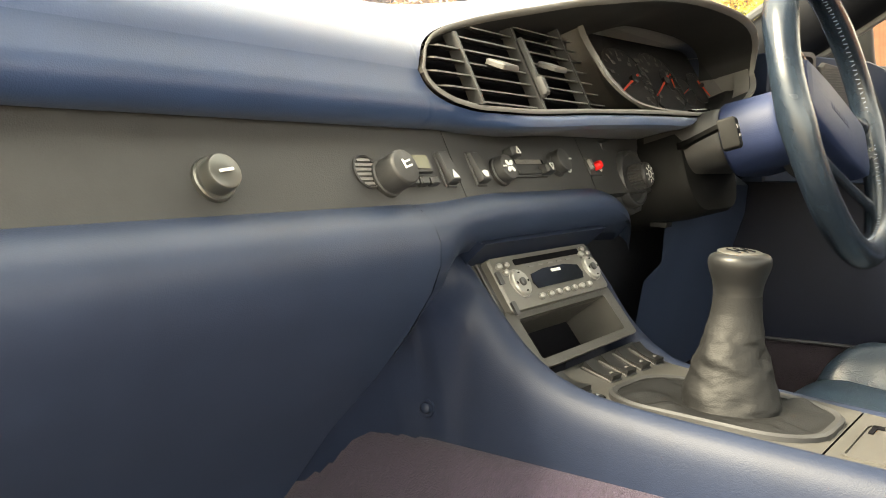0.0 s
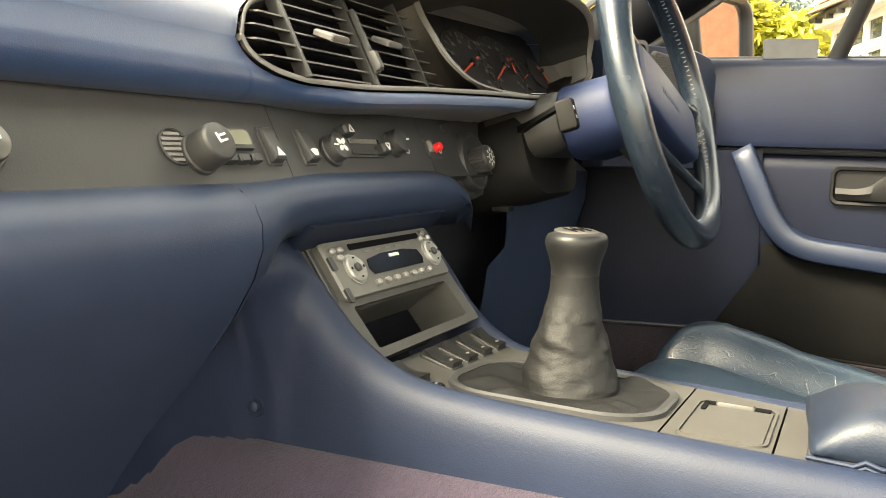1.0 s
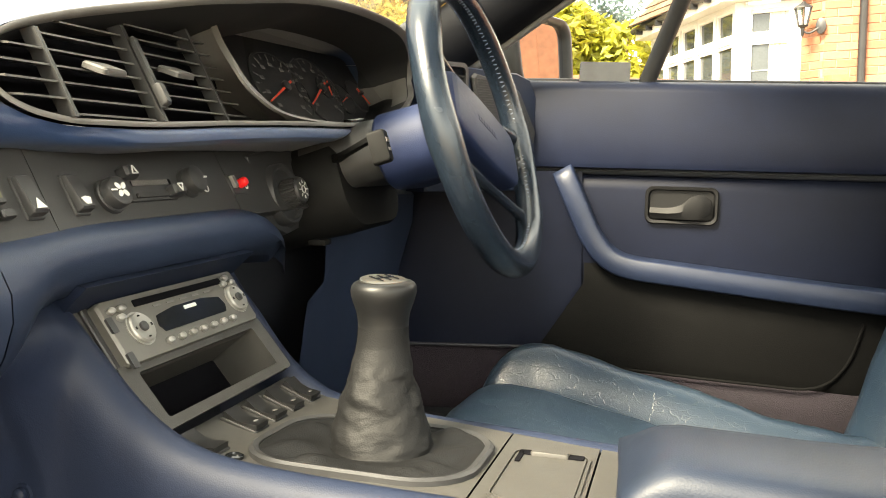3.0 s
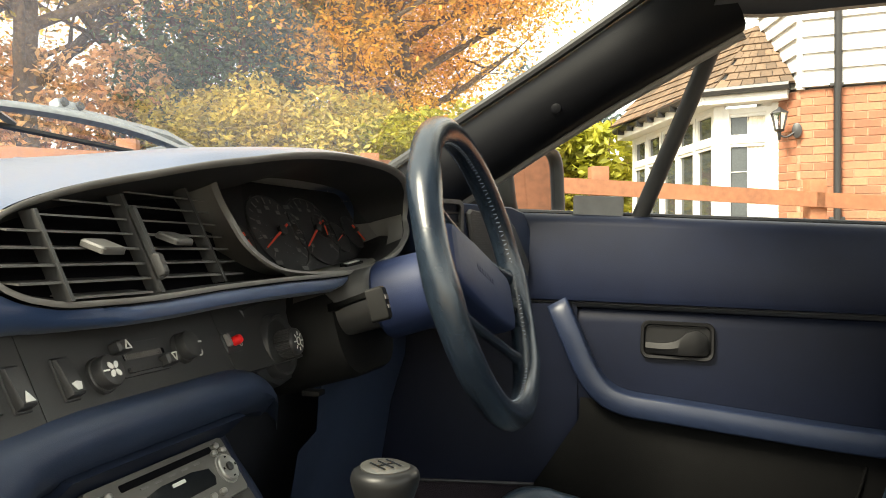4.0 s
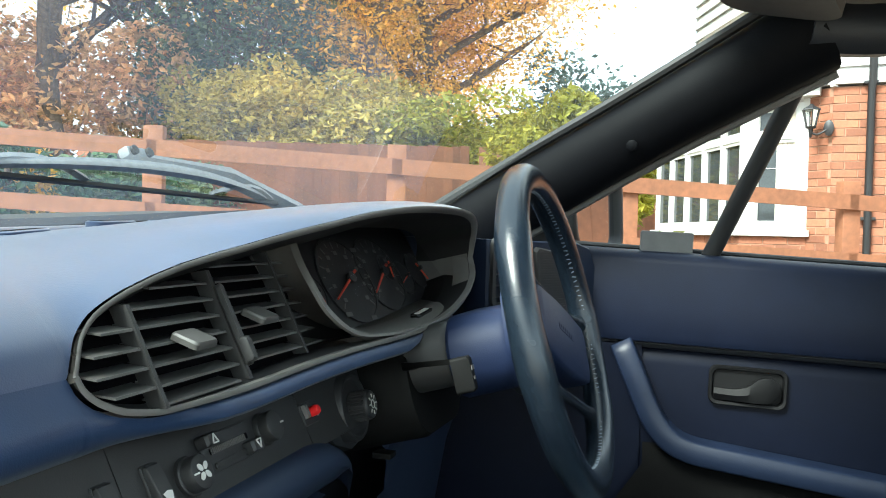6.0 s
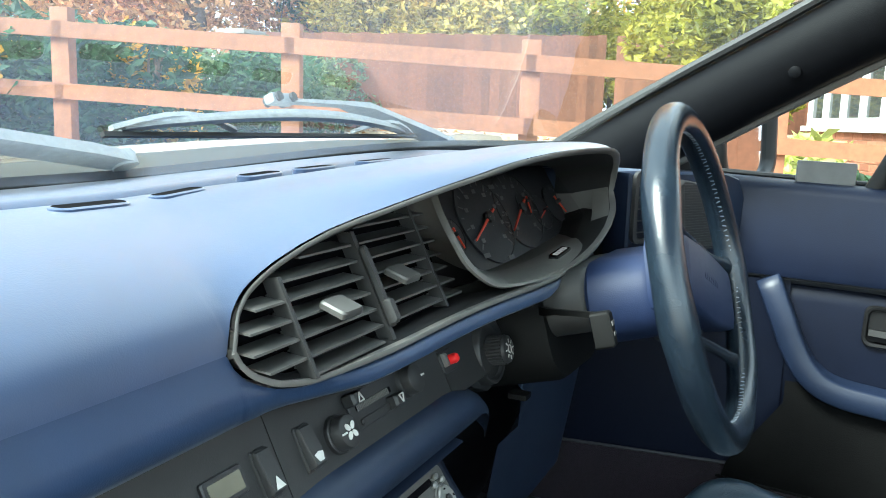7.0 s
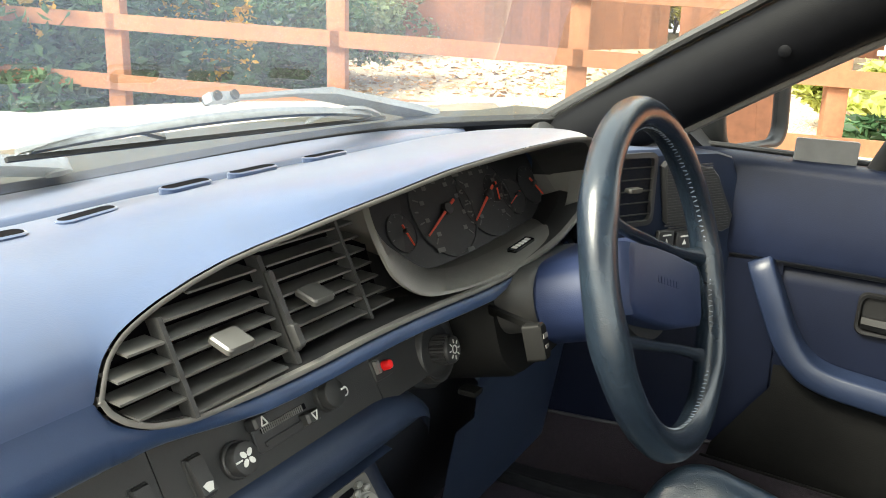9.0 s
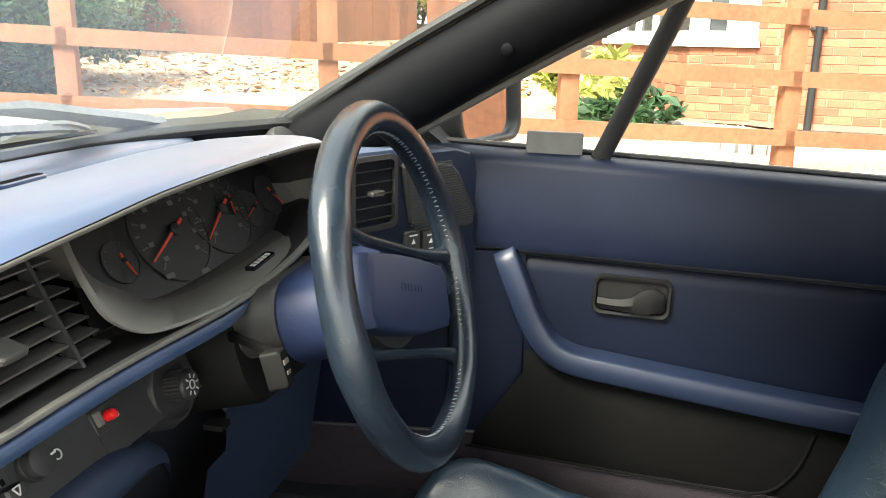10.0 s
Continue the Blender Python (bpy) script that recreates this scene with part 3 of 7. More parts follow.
for u, v in ((-0.066, -0.040), (-0.019, -0.048), (0.005, 0.036)):
    bm = bmesh.new()
    plate(bm, rrect(0.012, 0.005, 0.001), 0.002, 0.0028, FACE @ Matrix.Translation((u, v, 0)))
    part("telltale", bm, TICK, dashboard)

# ---- control strip ----
SV = V(0, 0.447, 0.894)


def sm(x, z, out=0.0):
    """Frame on the control strip: x right, y up along it, z out to the cabin."""
    m = plane_m((x, 0.2985 + 0.5 * (z - 0.718), z), (1, 0, 0), SV)
    return m @ Matrix.Translation((0, 0, out))


strip = thing("control_strip", (1.0, 0.32, 0.718), "black plastic fascia strip with heater controls and knobs", "fascia")
for x0, x1 in ((0.36, 0.9755), (0.9765, 1.2085), (1.2095, 1.372)):
    bm = bmesh.new()
    plate(bm, [(x0, -0.006), (x1, -0.006), (x1, 0.066), (x0, 0.066)], -0.012, 0.0, plane_m((0, 0.2985, 0.718), (1, 0, 0), SV), 0.0)
    part("strip_panel", bm, CHAR, strip)


def knob(x, z, r, h, material, mark=None, ribs=0, base=None, parent=strip, m=None, out=0.0):
    m = (m if m is not None else sm(x, z)) @ Matrix.Translation((0, 0, out))
    bm = bmesh.new()
    if base:
        lathe(bm, [(base, -0.001), (base, 0.003), (base * 0.94, 0.004), (0.001, 0.004)], m, 28)
    lathe(bm, [(r, 0.0), (r, h * 0.86), (r * 0.95, h * 0.96), (r * 0.86, h), (0.001, h)], m, 32)
    if ribs:
        # ribbed grip: one fluted skirt
        ring = [(r * (1.07 if k % 4 < 2 else 0.99), 2 * math.pi * k / (4 * ribs)) for k in range(4 * ribs)]
        loft(bm, [[m @ V(q * math.cos(a), q * math.sin(a), z) for q, a in ring] for z in (h * 0.08, h * 0.82)], closed=True, cap=True)
    k = part("knob", bm, material, parent)
    if mark:
        bm = bmesh.new()
        mark(bm, m @ Matrix.Translation((0, 0, h + 0.0003)), r)
        part("knob_symbol", bm, MARK, k, "white printed symbol")
    return k


def bar(bm, m, cx, cy, w, h, ang=0.0, t=0.0007):
    plate(bm, [(-w / 2, -h / 2), (w / 2, -h / 2), (w / 2, h / 2), (-w / 2, h / 2)], 0, t, m @ Matrix.Translation((cx, cy, 0)) @ Matrix.Rotation(radians(ang), 4, "Z"))


def ringmark(bm, m, r, w, n=20):
    for k in range(n):
        a = 2 * math.pi * k / n
        bar(bm, m, r * math.cos(a), r * math.sin(a), w, 2 * math.pi * r / n * 1.1, math.degrees(a))


def mark_fan(bm, m, r):
    for k in range(4):
        a = 45 + 90 * k
        c = radians(a)
        mm = m @ Matrix.Translation((0.30 * r * math.cos(c), 0.30 * r * math.sin(c), 0)) @ Matrix.Rotation(c, 4, "Z")
        plate(bm, [(0.26 * r * math.cos(q) + 0.05 * r, 0.17 * r * math.sin(q)) for q in [2 * math.pi * j / 10 for j in range(10)]], 0, 0.0006, mm)
    bar(bm, m, -0.7 * r, 0.0, 0.5 * r, 0.10 * r)


def mark_dash(bm, m, r):
    bar(bm, m, 0.1 * r, 0.25 * r, 0.5 * r, 0.1 * r, 15)
    bar(bm, m, 0.1 * r, -0.05 * r, 0.6 * r, 0.1 * r, 15)
    bar(bm, m, -0.2 * r, 0.1 * r, 0.1 * r, 0.5 * r, 15)


def mark_side(bm, m, r):
    bar(bm, m, 0.75 * r, 0.0, 0.4 * r, 0.12 * r)


def mark_lamp(bm, m, r):
    ringmark(bm, m, 0.27 * r, 0.08 * r, 16)
    for k in range(8):
        a = radians(45 * k)
        bar(bm, m, 0.58 * r * math.cos(a), 0.58 * r * math.sin(a), 0.26 * r, 0.09 * r, 45 * k)


def mark_lock(bm, m, r):
    bar(bm, m, 0, 0, 0.9 * r, 0.16 * r, 8)


knob(0.736, 0.7335, 0.0112, 0.014, SILVERD, mark_lock, base=0.0138)
# round air grille
bm = bmesh.new()
m = sm(0.8685, 0.7375)
lathe(bm, [(0.0132, -0.001), (0.0132, 0.0016), (0.0124, 0.0022), (0.0115, 0.0012), (0.0113, -0.004), (0.001, -0.004)], m, 28)
grille = part("sensor_grille", bm, BLACK, strip)
for k in range(6):
    v = -0.009 + 0.0036 * k
    w = 2 * math.sqrt(max(0.0, 0.0113 ** 2 - v * v))
    bm = bmesh.new()
    bar(bm, m, 0, v, w, 0.0021, 0, 0.0012)
    part("slat", bm, GREYP, grille)
knob(0.886, 0.7325, 0.0135, 0.022, CHAR, mark_dash, base=0.0145)
# small display and its keys
bm = bmesh.new()
plate(bm, rrect(0.034, 0.017, 0.002), -0.001, 0.003, sm(0.926, 0.7435), 0.001)
disp = part("climate_display", bm, BLACK, strip)
bm = bmesh.new()
plate(bm, rrect(0.027, 0.011, 0.001), 0, 0.0036, sm(0.926, 0.7435))
part("display_glass", bm, LCD, disp, "dull olive display glass")
for k in range(3):
    bm = bmesh.new()
    plate(bm, rrect(0.0105, 0.0062, 0.0015), -0.001, 0.006, sm(0.9115 + 0.0128 * k, 0.7290), 0.0012)
    part("key", bm, BLACK, strip)


def rocker(x, z, w, h, mark):
    m = sm(x, z)
    bm = bmesh.new()
    plate(bm, rrect(w, h, 0.002), -0.001, 0.0016, m, 0.0008)
    b = part("switch_frame", bm, BLACK, strip)
    bm = bmesh.new()
    mm = m @ Matrix.Rotation(radians(-8), 4, "X")
    plate(bm, rrect(w * 0.86, h * 0.9, 0.0015), 0, 0.0065, mm, 0.0015)
    part("rocker", bm, BLACK, b)
    bm = bmesh.new()
    mark(bm, mm @ Matrix.Translation((0, -h * 0.27, 0.0067)))
    part("symbol", bm, MARK, b, "white printed symbol")


def tri_mark(bm, m, s=0.0042):
    plate(bm, [(-s, -s * 0.8), (s, -s * 0.8), (0, s)], 0, 0.0005, m)


def screen_mark(bm, m):
    plate(bm, [(-0.0022, -0.003), (0.0022, -0.003), (0.0045, 0.0022), (0.0, 0.0034), (-0.0045, 0.0022)], 0, 0.0005, m)


rocker(0.961, 0.7388, 0.0155, 0.031, tri_mark)
rocker(1.0045, 0.7388, 0.0155, 0.031, screen_mark)
knob(1.038, 0.7362, 0.0118, 0.0125, BLACK, mark_fan, base=0.0135)
knob(1.143, 0.7430, 0.0118, 0.0125, CHAR, mark_side, base=0.0130)
# slider panel
m = sm(1.0895, 0.7425)
bm = bmesh.new()
plate(bm, rrect(0.062, 0.026, 0.003), -0.001, 0.002, m, 0.0008)
sl = part("slider_panel", bm, BLACK, strip)
bm = bmesh.new()
plate(bm, rrect(0.050, 0.0045, 0.001), 0.001, 0.0027, m @ Matrix.Translation((0.002, 0.002, 0)))
part("slider_groove", bm, DARK, sl)
bm = bmesh.new()
for k in range(22):
    bar(bm, m @ Matrix.Translation((0, 0, 0.0026)), -0.022 + 0.0021 * k, 0.0018, 0.0009, 0.0045)
part("scale_marks", bm, GREYP, sl, "fine ridged scale")
bm = bmesh.new()
plate(bm, rrect(0.050, 0.004, 0.001), 0.001, 0.004, m @ Matrix.Translation((0.002, -0.0085, 0)), 0.001)
part("slider_ledge", bm, CHAR, sl)
for u, v, f in ((-0.0255, 0.0095, 1), (0.0245, -0.007, -1)):
    bm = bmesh.new()
    mm = m @ Matrix.Translation((u, v, 0.001))
    plate(bm, rrect(0.0155, 0.0095, 0.002), 0, 0.010, mm, 0.002)
    lv = part("slider_lever", bm, BLACK, sl)
    bm = bmesh.new()
    s = 0.0032 * f
    for a, b_ in (((-s, -s), (s, -s)), ((s, -s), (0, s)), ((0, s), (-s, -s))):
        dx, dy = b_[0] - a[0], b_[1] - a[1]
        bar(bm, mm @ Matrix.Translation((0, 0, 0.0102)), (a[0] + b_[0]) / 2, (a[1] + b_[1]) / 2, math.hypot(dx, dy), 0.0009, math.degrees(math.atan2(dy, dx)))
    part("lever_symbol", bm, MARK, lv, "white outlined triangle")
bm = bmesh.new()
ringmark(bm, sm(1.166, 0.7385, 0.0008), 0.0036, 0.0011, 14)
bar(bm, sm(1.166, 0.7385, 0.0008), -0.0065, -0.001, 0.005, 0.0014)
part("airflow_symbol", bm, MARK, strip, "white printed ring symbol")
# alarm lamp
m = sm(1.222, 0.7400)
bm = bmesh.new()
plate(bm, rrect(0.028, 0.020, 0.003), -0.001, 0.0015, m, 0.0008)
al = part("lamp_panel", bm, CHAR, strip)
bm = bmesh.new()
plate(bm, rrect(0.006, 0.012, 0.001), 0, 0.005, m @ Matrix.Translation((-0.008, 0.002, 0)), 0.001)
part("jack", bm, GREYP, al)
bm = bmesh.new()
lathe(bm, [(0.0046, 0.0), (0.0046, 0.007), (0.0036, 0.0095), (0.0014, 0.0105), (0.0004, 0.0106)], m @ Matrix.Translation((0.003, 0, 0)), 20)
part("alarm_lamp", bm, RED, al, "glossy red warning lamp")
bm = bmesh.new()
ringmark(bm, m @ Matrix.Translation((0.0125, -0.003, 0.0016)), 0.0022, 0.0008, 12)
part("lamp_symbol", bm, MARK, al)

# pod with the light switch
pod = thing("light_switch_pod", (1.33, 0.34, 0.66), "black plastic pod with round light switch in a dished recess", "switch pod")
bm = bmesh.new()
rows = []
for y, gx, gz in ((0.380, 0.000, 0.000), (0.334, 0.000, 0.000), (0.323, 0.003, 0.004), (0.318, 0.010, 0.010)):
    o = [(1.268 + gx, 0.770 - gz * 0.4), (1.385 - gx, 0.783 - gz * 0.4), (1.382 - gx, 0.72), (1.362 - gx, 0.686 + gz), (1.33, 0.682 + gz), (1.295 + gx * 0.6, 0.694 + gz), (1.272 + gx, 0.718 + gz * 0.3)]
    rows.append([V(x - 0.014, y - 0.005 + 0.25 * (z - 0.735), z) for x, z in o])
loft(bm, rows[::-1], closed=True, cap=True)
part("pod_shell", bm, BLACK, pod, angle=25)
PM = plane_m((1.311, 0.2955, 0.730), (1, 0, 0), (0, 0.25, 1))
bm = bmesh.new()
lathe(bm, [(0.033, -0.018), (0.0325, -0.007), (0.031, -0.0052), (0.0285, -0.0056), (0.026, -0.009), (0.018, -0.010)], PM, 36)
part("recess_ring", bm, BLACK, pod)
knob(0, 0, 0.0138, 0.021, BLACK, mark_lamp, ribs=26, parent=pod, m=PM, out=-0.009)

# ---- lower padding and glovebox ----
lower_pad = thing("glovebox_panel", (0.9, 0.35, 0.25), "navy vinyl glovebox and knee padding with rounded top roll", "glovebox")


JOIN = [(0.345, 0.712), (0.318, 0.7163), (0.300, 0.7152), (0.286, 0.710), (0.2745, 0.7005), (0.2685, 0.688), (0.2685, 0.672), (0.276, 0.652), (0.2955, 0.622), (0.313, 0.60)]


def roll_rows(x0, x1, n, end=0.0, shape=None):
    rows = []
    for k in range(n + 1):
        x = x0 + (x1 - x0) * k / n
        s = 1.0
        drop = 0.0
        if end and x > x1 - end:
            q = (x - (x1 - end)) / end
            drop = 0.052 * (1 - math.sqrt(max(0.0, 1 - q * q)))
        prof = [(0.345, 0.712), (0.318, 0.7165), (0.300, 0.7155), (0.286, 0.7105), (0.274, 0.701), (0.268, 0.688), (0.268, 0.672), (0.276, 0.652), (0.297, 0.62), (0.330, 0.58), (0.378, 0.53), (0.48, 0.40), (0.53, 0.28)]
        f = smooth(0.965, 0.905, x)
        section = [(a[0] + (b[0] - a[0]) * f, a[1] + (b[1] - a[1]) * f) for a, b in zip(shape, JOIN)] if shape else prof
        lift = 0.005 * smooth(0.905, 1.02, x)
        rows.append([V(x, y + drop * 0.35, z + lift - drop * (1 if i < 6 else 0.3)) for i, (y, z) in enumerate(section)])
    return rows


bm = bmesh.new()
loft(bm, roll_rows(0.36, 0.9015, 14))
e = roll_rows(0.9015, 0.92, 1)[0]
loft(bm, [e[:8], [p + V(0.0, 0.012, -0.004) for p in e[:8]]])
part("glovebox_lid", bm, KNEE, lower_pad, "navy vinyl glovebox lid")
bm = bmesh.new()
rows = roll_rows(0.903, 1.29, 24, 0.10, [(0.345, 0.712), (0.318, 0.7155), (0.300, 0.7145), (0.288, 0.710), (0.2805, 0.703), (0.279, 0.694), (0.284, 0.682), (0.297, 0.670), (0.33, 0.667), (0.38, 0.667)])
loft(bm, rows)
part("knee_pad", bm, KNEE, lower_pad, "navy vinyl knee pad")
bm = bmesh.new()
loft(bm, [[V(x, 0.37, 0.76), V(x, 0.38, 0.60), V(x, 0.50, 0.30), V(x, 0.75, 0.22)] for x in (1.20, 1.80)])
part("footwell_back", bm, SOFTBLACK, lower_pad)
# driver's knee panel below the column
bm = bmesh.new()
rows = []
for x, dz in ((1.39, -0.045), (1.42, -0.02), (1.47, 0.0), (1.56, 0.006), (1.72, 0.0)):
    rows.append([V(x, 0.36, 0.735 + dz), V(x, 0.315, 0.728 + dz), V(x, 0.295, 0.712 + dz), V(x, 0.298, 0.67 + dz), V(x, 0.32, 0.60), V(x, 0.345, 0.45)])
loft(bm, rows)
part("knee_panel", bm, KNEE, lower_pad, "navy lower dash panel")


# ---- centre console ----
console = thing("centre_console", (1.08, 0.1, 0.25), "navy vinyl centre console with grey plastic top", "console")
LR = [(0.56, 0.716), (0.46, 0.714), (0.40, 0.712), (0.350, 0.710), (0.322, 0.686), (0.303, 0.666), (0.279, 0.639), (0.262, 0.620), (0.245, 0.603), (0.222, 0.587), (0.200, 0.578), (0.177, 0.573), (0.137, 0.569), (0.085, 0.566), (0.028, 0.5635), (-0.05, 0.560), (-0.20, 0.556), (-0.50, 0.553)]
LEFT = spline([(0.975, y, z) for y, z in LR], 3)
RIGHT = spline([(1.203, 0.335, 0.700), (1.2, 0.315, 0.676), (1.2, 0.306, 0.663), (1.2, 0.295, 0.646), (1.2, 0.280, 0.627), (1.2, 0.266, 0.607), (1.199, 0.252, 0.590), (1.197, 0.235, 0.575), (1.194, 0.218, 0.565), (1.189, 0.195, 0.557), (1.177, 0.135, 0.551), (1.150, 0.010, 0.550), (1.138, -0.054, 0.549), (1.134, -0.15, 0.548), (1.132, -0.50, 0.548)], 3)
FACE_Z, FACE_Y = [0.28, 0.40, 0.53, 0.58, 0.62, 0.652, 0.665, 0.71], [0.53, 0.48, 0.378, 0.330, 0.297, 0.277, 0.290, 0.345]


def right_x(y):
    pts = sorted((p.y, p.x) for p in RIGHT)
    return lerp(y, [p[0] for p in pts], [p[1] for p in pts])


def flare(y, z, r):
    """Sideways flare of the console's flank where it rounds into the glovebox: (extra width, depth)."""
    face = lerp(z, FACE_Z, FACE_Y) - 0.0004
    d = y - (face - r)
    if d <= 0:
        return 0.0, y
    if d >= r:
        return r + 0.8 * (d - r), face + 0.25 * (d - r)
    return r - math.sqrt(max(0.0, r * r - d * d)), y


def con_rows(ridge, out, r):
    rows = []
    for p in ridge:
        row = [V(p.x - out * 0.021, p.y, p.z - 0.055), V(p.x - out * 0.018, p.y, p.z - 0.018), V(p.x - out * 0.0145, p.y, p.z - 0.006), V(p.x - out * 0.009, p.y, p.z - 0.0010), V(p.x - out * 0.004, p.y, p.z + 0.0006), V(p.x, p.y, p.z)]
        low = 0.42
        for o, z in ((0.004, p.z - 0.0022), (0.008, p.z - 0.006), (0.012, p.z - 0.013), (0.0145, p.z - 0.021), (0.016, p.z - 0.032), (0.0168, p.z - 0.045),
                     (0.017, p.z * 0.55 + low * 0.45), (0.017, p.z * 0.3 + low * 0.7), (0.016, low), (0.015, low - 0.06)):
            z = min(z, row[-1].z - 0.0005)
            w, y = flare(p.y, z, r * smooth(p.z - 0.002, p.z - 0.030, z)) if r else (0.0, p.y)
            row.append(V(p.x + out * (o + w), y, z))
        rows.append(row)
    return rows


bm = bmesh.new()
loft(bm, con_rows(LEFT, -1, 0.022))
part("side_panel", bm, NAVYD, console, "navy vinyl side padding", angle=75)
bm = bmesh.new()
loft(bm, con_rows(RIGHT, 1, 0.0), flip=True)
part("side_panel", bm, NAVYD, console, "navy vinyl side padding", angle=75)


def insert_z(x, y):
    z = lerp(y, [-0.10, 0.03, 0.085, 0.138, 0.175, 0.20, 0.215, 0.250], [0.555, 0.5585, 0.5605, 0.5615, 0.5635, 0.565, 0.5665, 0.573])
    return z - 0.010 * (x - 0.985) / (right_x(y) - 0.985) * smooth(0.25, 0.2, y)


# charcoal insert with the radio bay cut out
def insert(bm, y0, y1, n):
    rows = []
    for k in range(n + 1):
        y = y0 + (y1 - y0) * k / n
        x1 = right_x(y) - 0.010
        rows.append([V(x, y, insert_z(x, y)) for x in [0.984 + (x1 - 0.984) * j / 6 for j in range(7)]])
    loft(bm, rows)


bm = bmesh.new()
insert(bm, 0.243, 0.0325, 22)
part("console_top", bm, INSERT, console, "charcoal plastic console insert", angle=60)
bm = bmesh.new()
insert(bm, 0.031, -0.036, 4)
part("ashtray_panel", bm, INSERT, console, "charcoal plastic ashtray surround")
bm = bmesh.new()
insert(bm, -0.0375, -0.09, 3)
part("rear_insert", bm, INSERT, console)
bm = bmesh.new()
insert(bm, 0.0335, 0.0300, 1)
insert(bm, -0.0352, -0.0383, 1)
for v in bm.verts:
    v.co.z -= 0.002
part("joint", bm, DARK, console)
m = plane_m((1.052, -0.005, insert_z(1.052, -0.005)), (1, 0, -0.06), (0, 1, 0.03))
bm = bmesh.new()
o, i = rrect(0.106, 0.056, 0.010), rrect(0.102, 0.052, 0.009)
loft(bm, [[m @ V(x, y, -0.003) for x, y in o], [m @ V(x, y, 0.0016) for x, y in o], [m @ V(x, y, 0.0016) for x, y in i], [m @ V(x, y, -0.001) for x, y in i]], closed=True)
part("ashtray_rim", bm, INSERT, console)
bm = bmesh.new()
plate(bm, rrect(0.100, 0.050, 0.008), -0.004, 0.0012, m, 0.0006)
lid = part("ashtray_lid", bm, INSERT, console)
for a, b, w, h in ((0.0435, 0.0, 0.009, 0.046), (0.034, 0.021, 0.026, 0.0035)):
    bm = bmesh.new()
    plate(bm, rrect(w, h, 0.0016), 0.0, 0.0022, m @ Matrix.Translation((a, b, 0)))
    part("finger_slot", bm, DARK, lid, "black plate as finger slot shade")
bm = bmesh.new()
plate(bm, rrect(0.0085, 0.027, 0.002), 0.0005, 0.0042, m @ Matrix.Translation((0.0425, 0.001, 0)), 0.0012)
part("lid_lip", bm, INSERT, lid)

# radio in its bay
RU, RV = V(1, 0, 0), V(0, 0.029, 0.043).normalized()
RM = plane_m((1.0895, 0.2868, 0.6408), RU, RV) @ Matrix.Translation((0, 0, -0.003))
bm = bmesh.new()
plate(bm, rrect(0.196, 0.062, 0.004), -0.02, -0.001, RM, 0.001)
part("bay_frame", bm, INSERT, console)
bm = bmesh.new()
loft(bm, [[V(x, 0.281, 0.680), V(x, 0.300, 0.684), V(x, 0.312, 0.672), V(x, 0.303, 0.660)] for x in (0.978, 1.198)], closed=True, cap=True)
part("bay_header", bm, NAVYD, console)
radio = thing("car_radio", (1.087, 0.287, 0.62), "titanium grey car radio with cassette slot and round keypads", "car radio")
bm = bmesh.new()
plate(bm, rrect(0.188, 0.056, 0.003), -0.03, 0.002, RM, 0.001)
part("cage", bm, BLACK, radio)
bm = bmesh.new()
plate(bm, rrect(0.178, 0.050, 0.004), -0.01, 0.010, RM, 0.002)
part("faceplate", bm, RADIO, radio)
bm = bmesh.new()
plate(bm, rrect(0.118, 0.0055, 0.001), 0, 0.0106, RM @ Matrix.Translation((0.006, 0.0175, 0)))
part("slot", bm, DARK, radio, "black plate as media slot shade")
bm = bmesh.new()
op = [(-0.046, -0.002), (-0.043, 0.006), (-0.02, 0.0092), (0.02, 0.0092), (0.043, 0.006), (0.046, -0.002), (0.042, -0.008), (-0.042, -0.008)]
plate(bm, op, 0, 0.0108, RM @ Matrix.Translation((0.006, -0.002, 0)))
dsp = part("display", bm, SCREEN, radio, "black display window")
bm = bmesh.new()
bar(bm, RM @ Matrix.Translation((0, 0, 0.0109)), 0.006, 0.0035, 0.016, 0.0028)
part("display_mark", bm, MARK, dsp)
for u, r in ((-0.060, 0.0125), (0.072, 0.0125)):
    mm = RM @ Matrix.Translation((u, -0.002, 0.0095))
    bm = bmesh.new()
    lathe(bm, [(r * 1.08, 0), (r * 1.08, 0.0012), (r * 0.98, 0.0012), (r * 0.96, 0.003), (r * 0.86, 0.0042), (r * 0.45, 0.0036), (0.0005, 0.0036)], mm, 28)
    kp = part("keypad", bm, KEYP, radio, "round silver keypad")
    bm = bmesh.new()
    lathe(bm, [(r * 0.30, 0.003), (r * 0.30, 0.0055), (r * 0.22, 0.0062), (0.0004, 0.0062)], mm, 18)
    part("centre_key", bm, BLACK, kp)
    bm = bmesh.new()
    for a in (0, 90, 180, 270):
        c = radians(a)
        bar(bm, mm @ Matrix.Translation((0, 0, 0.0042)), 0.68 * r * math.cos(c), 0.68 * r * math.sin(c), 0.0022, 0.0012, a + 90)
    part("key_marks", bm, SCREEN, kp)
for k in range(7):
    bm = bmesh.new()
    lathe(bm, [(0.0034, 0), (0.0032, 0.003), (0.0022, 0.0038), (0.0004, 0.0039)], RM @ Matrix.Translation((-0.038 + 0.0148 * k, -0.0175 + 0.0, 0.0095)) @ Matrix.Diagonal((1.25, 0.8, 1, 1)), 14)
    part("preset_key", bm, KEYP, radio, "silver preset key")
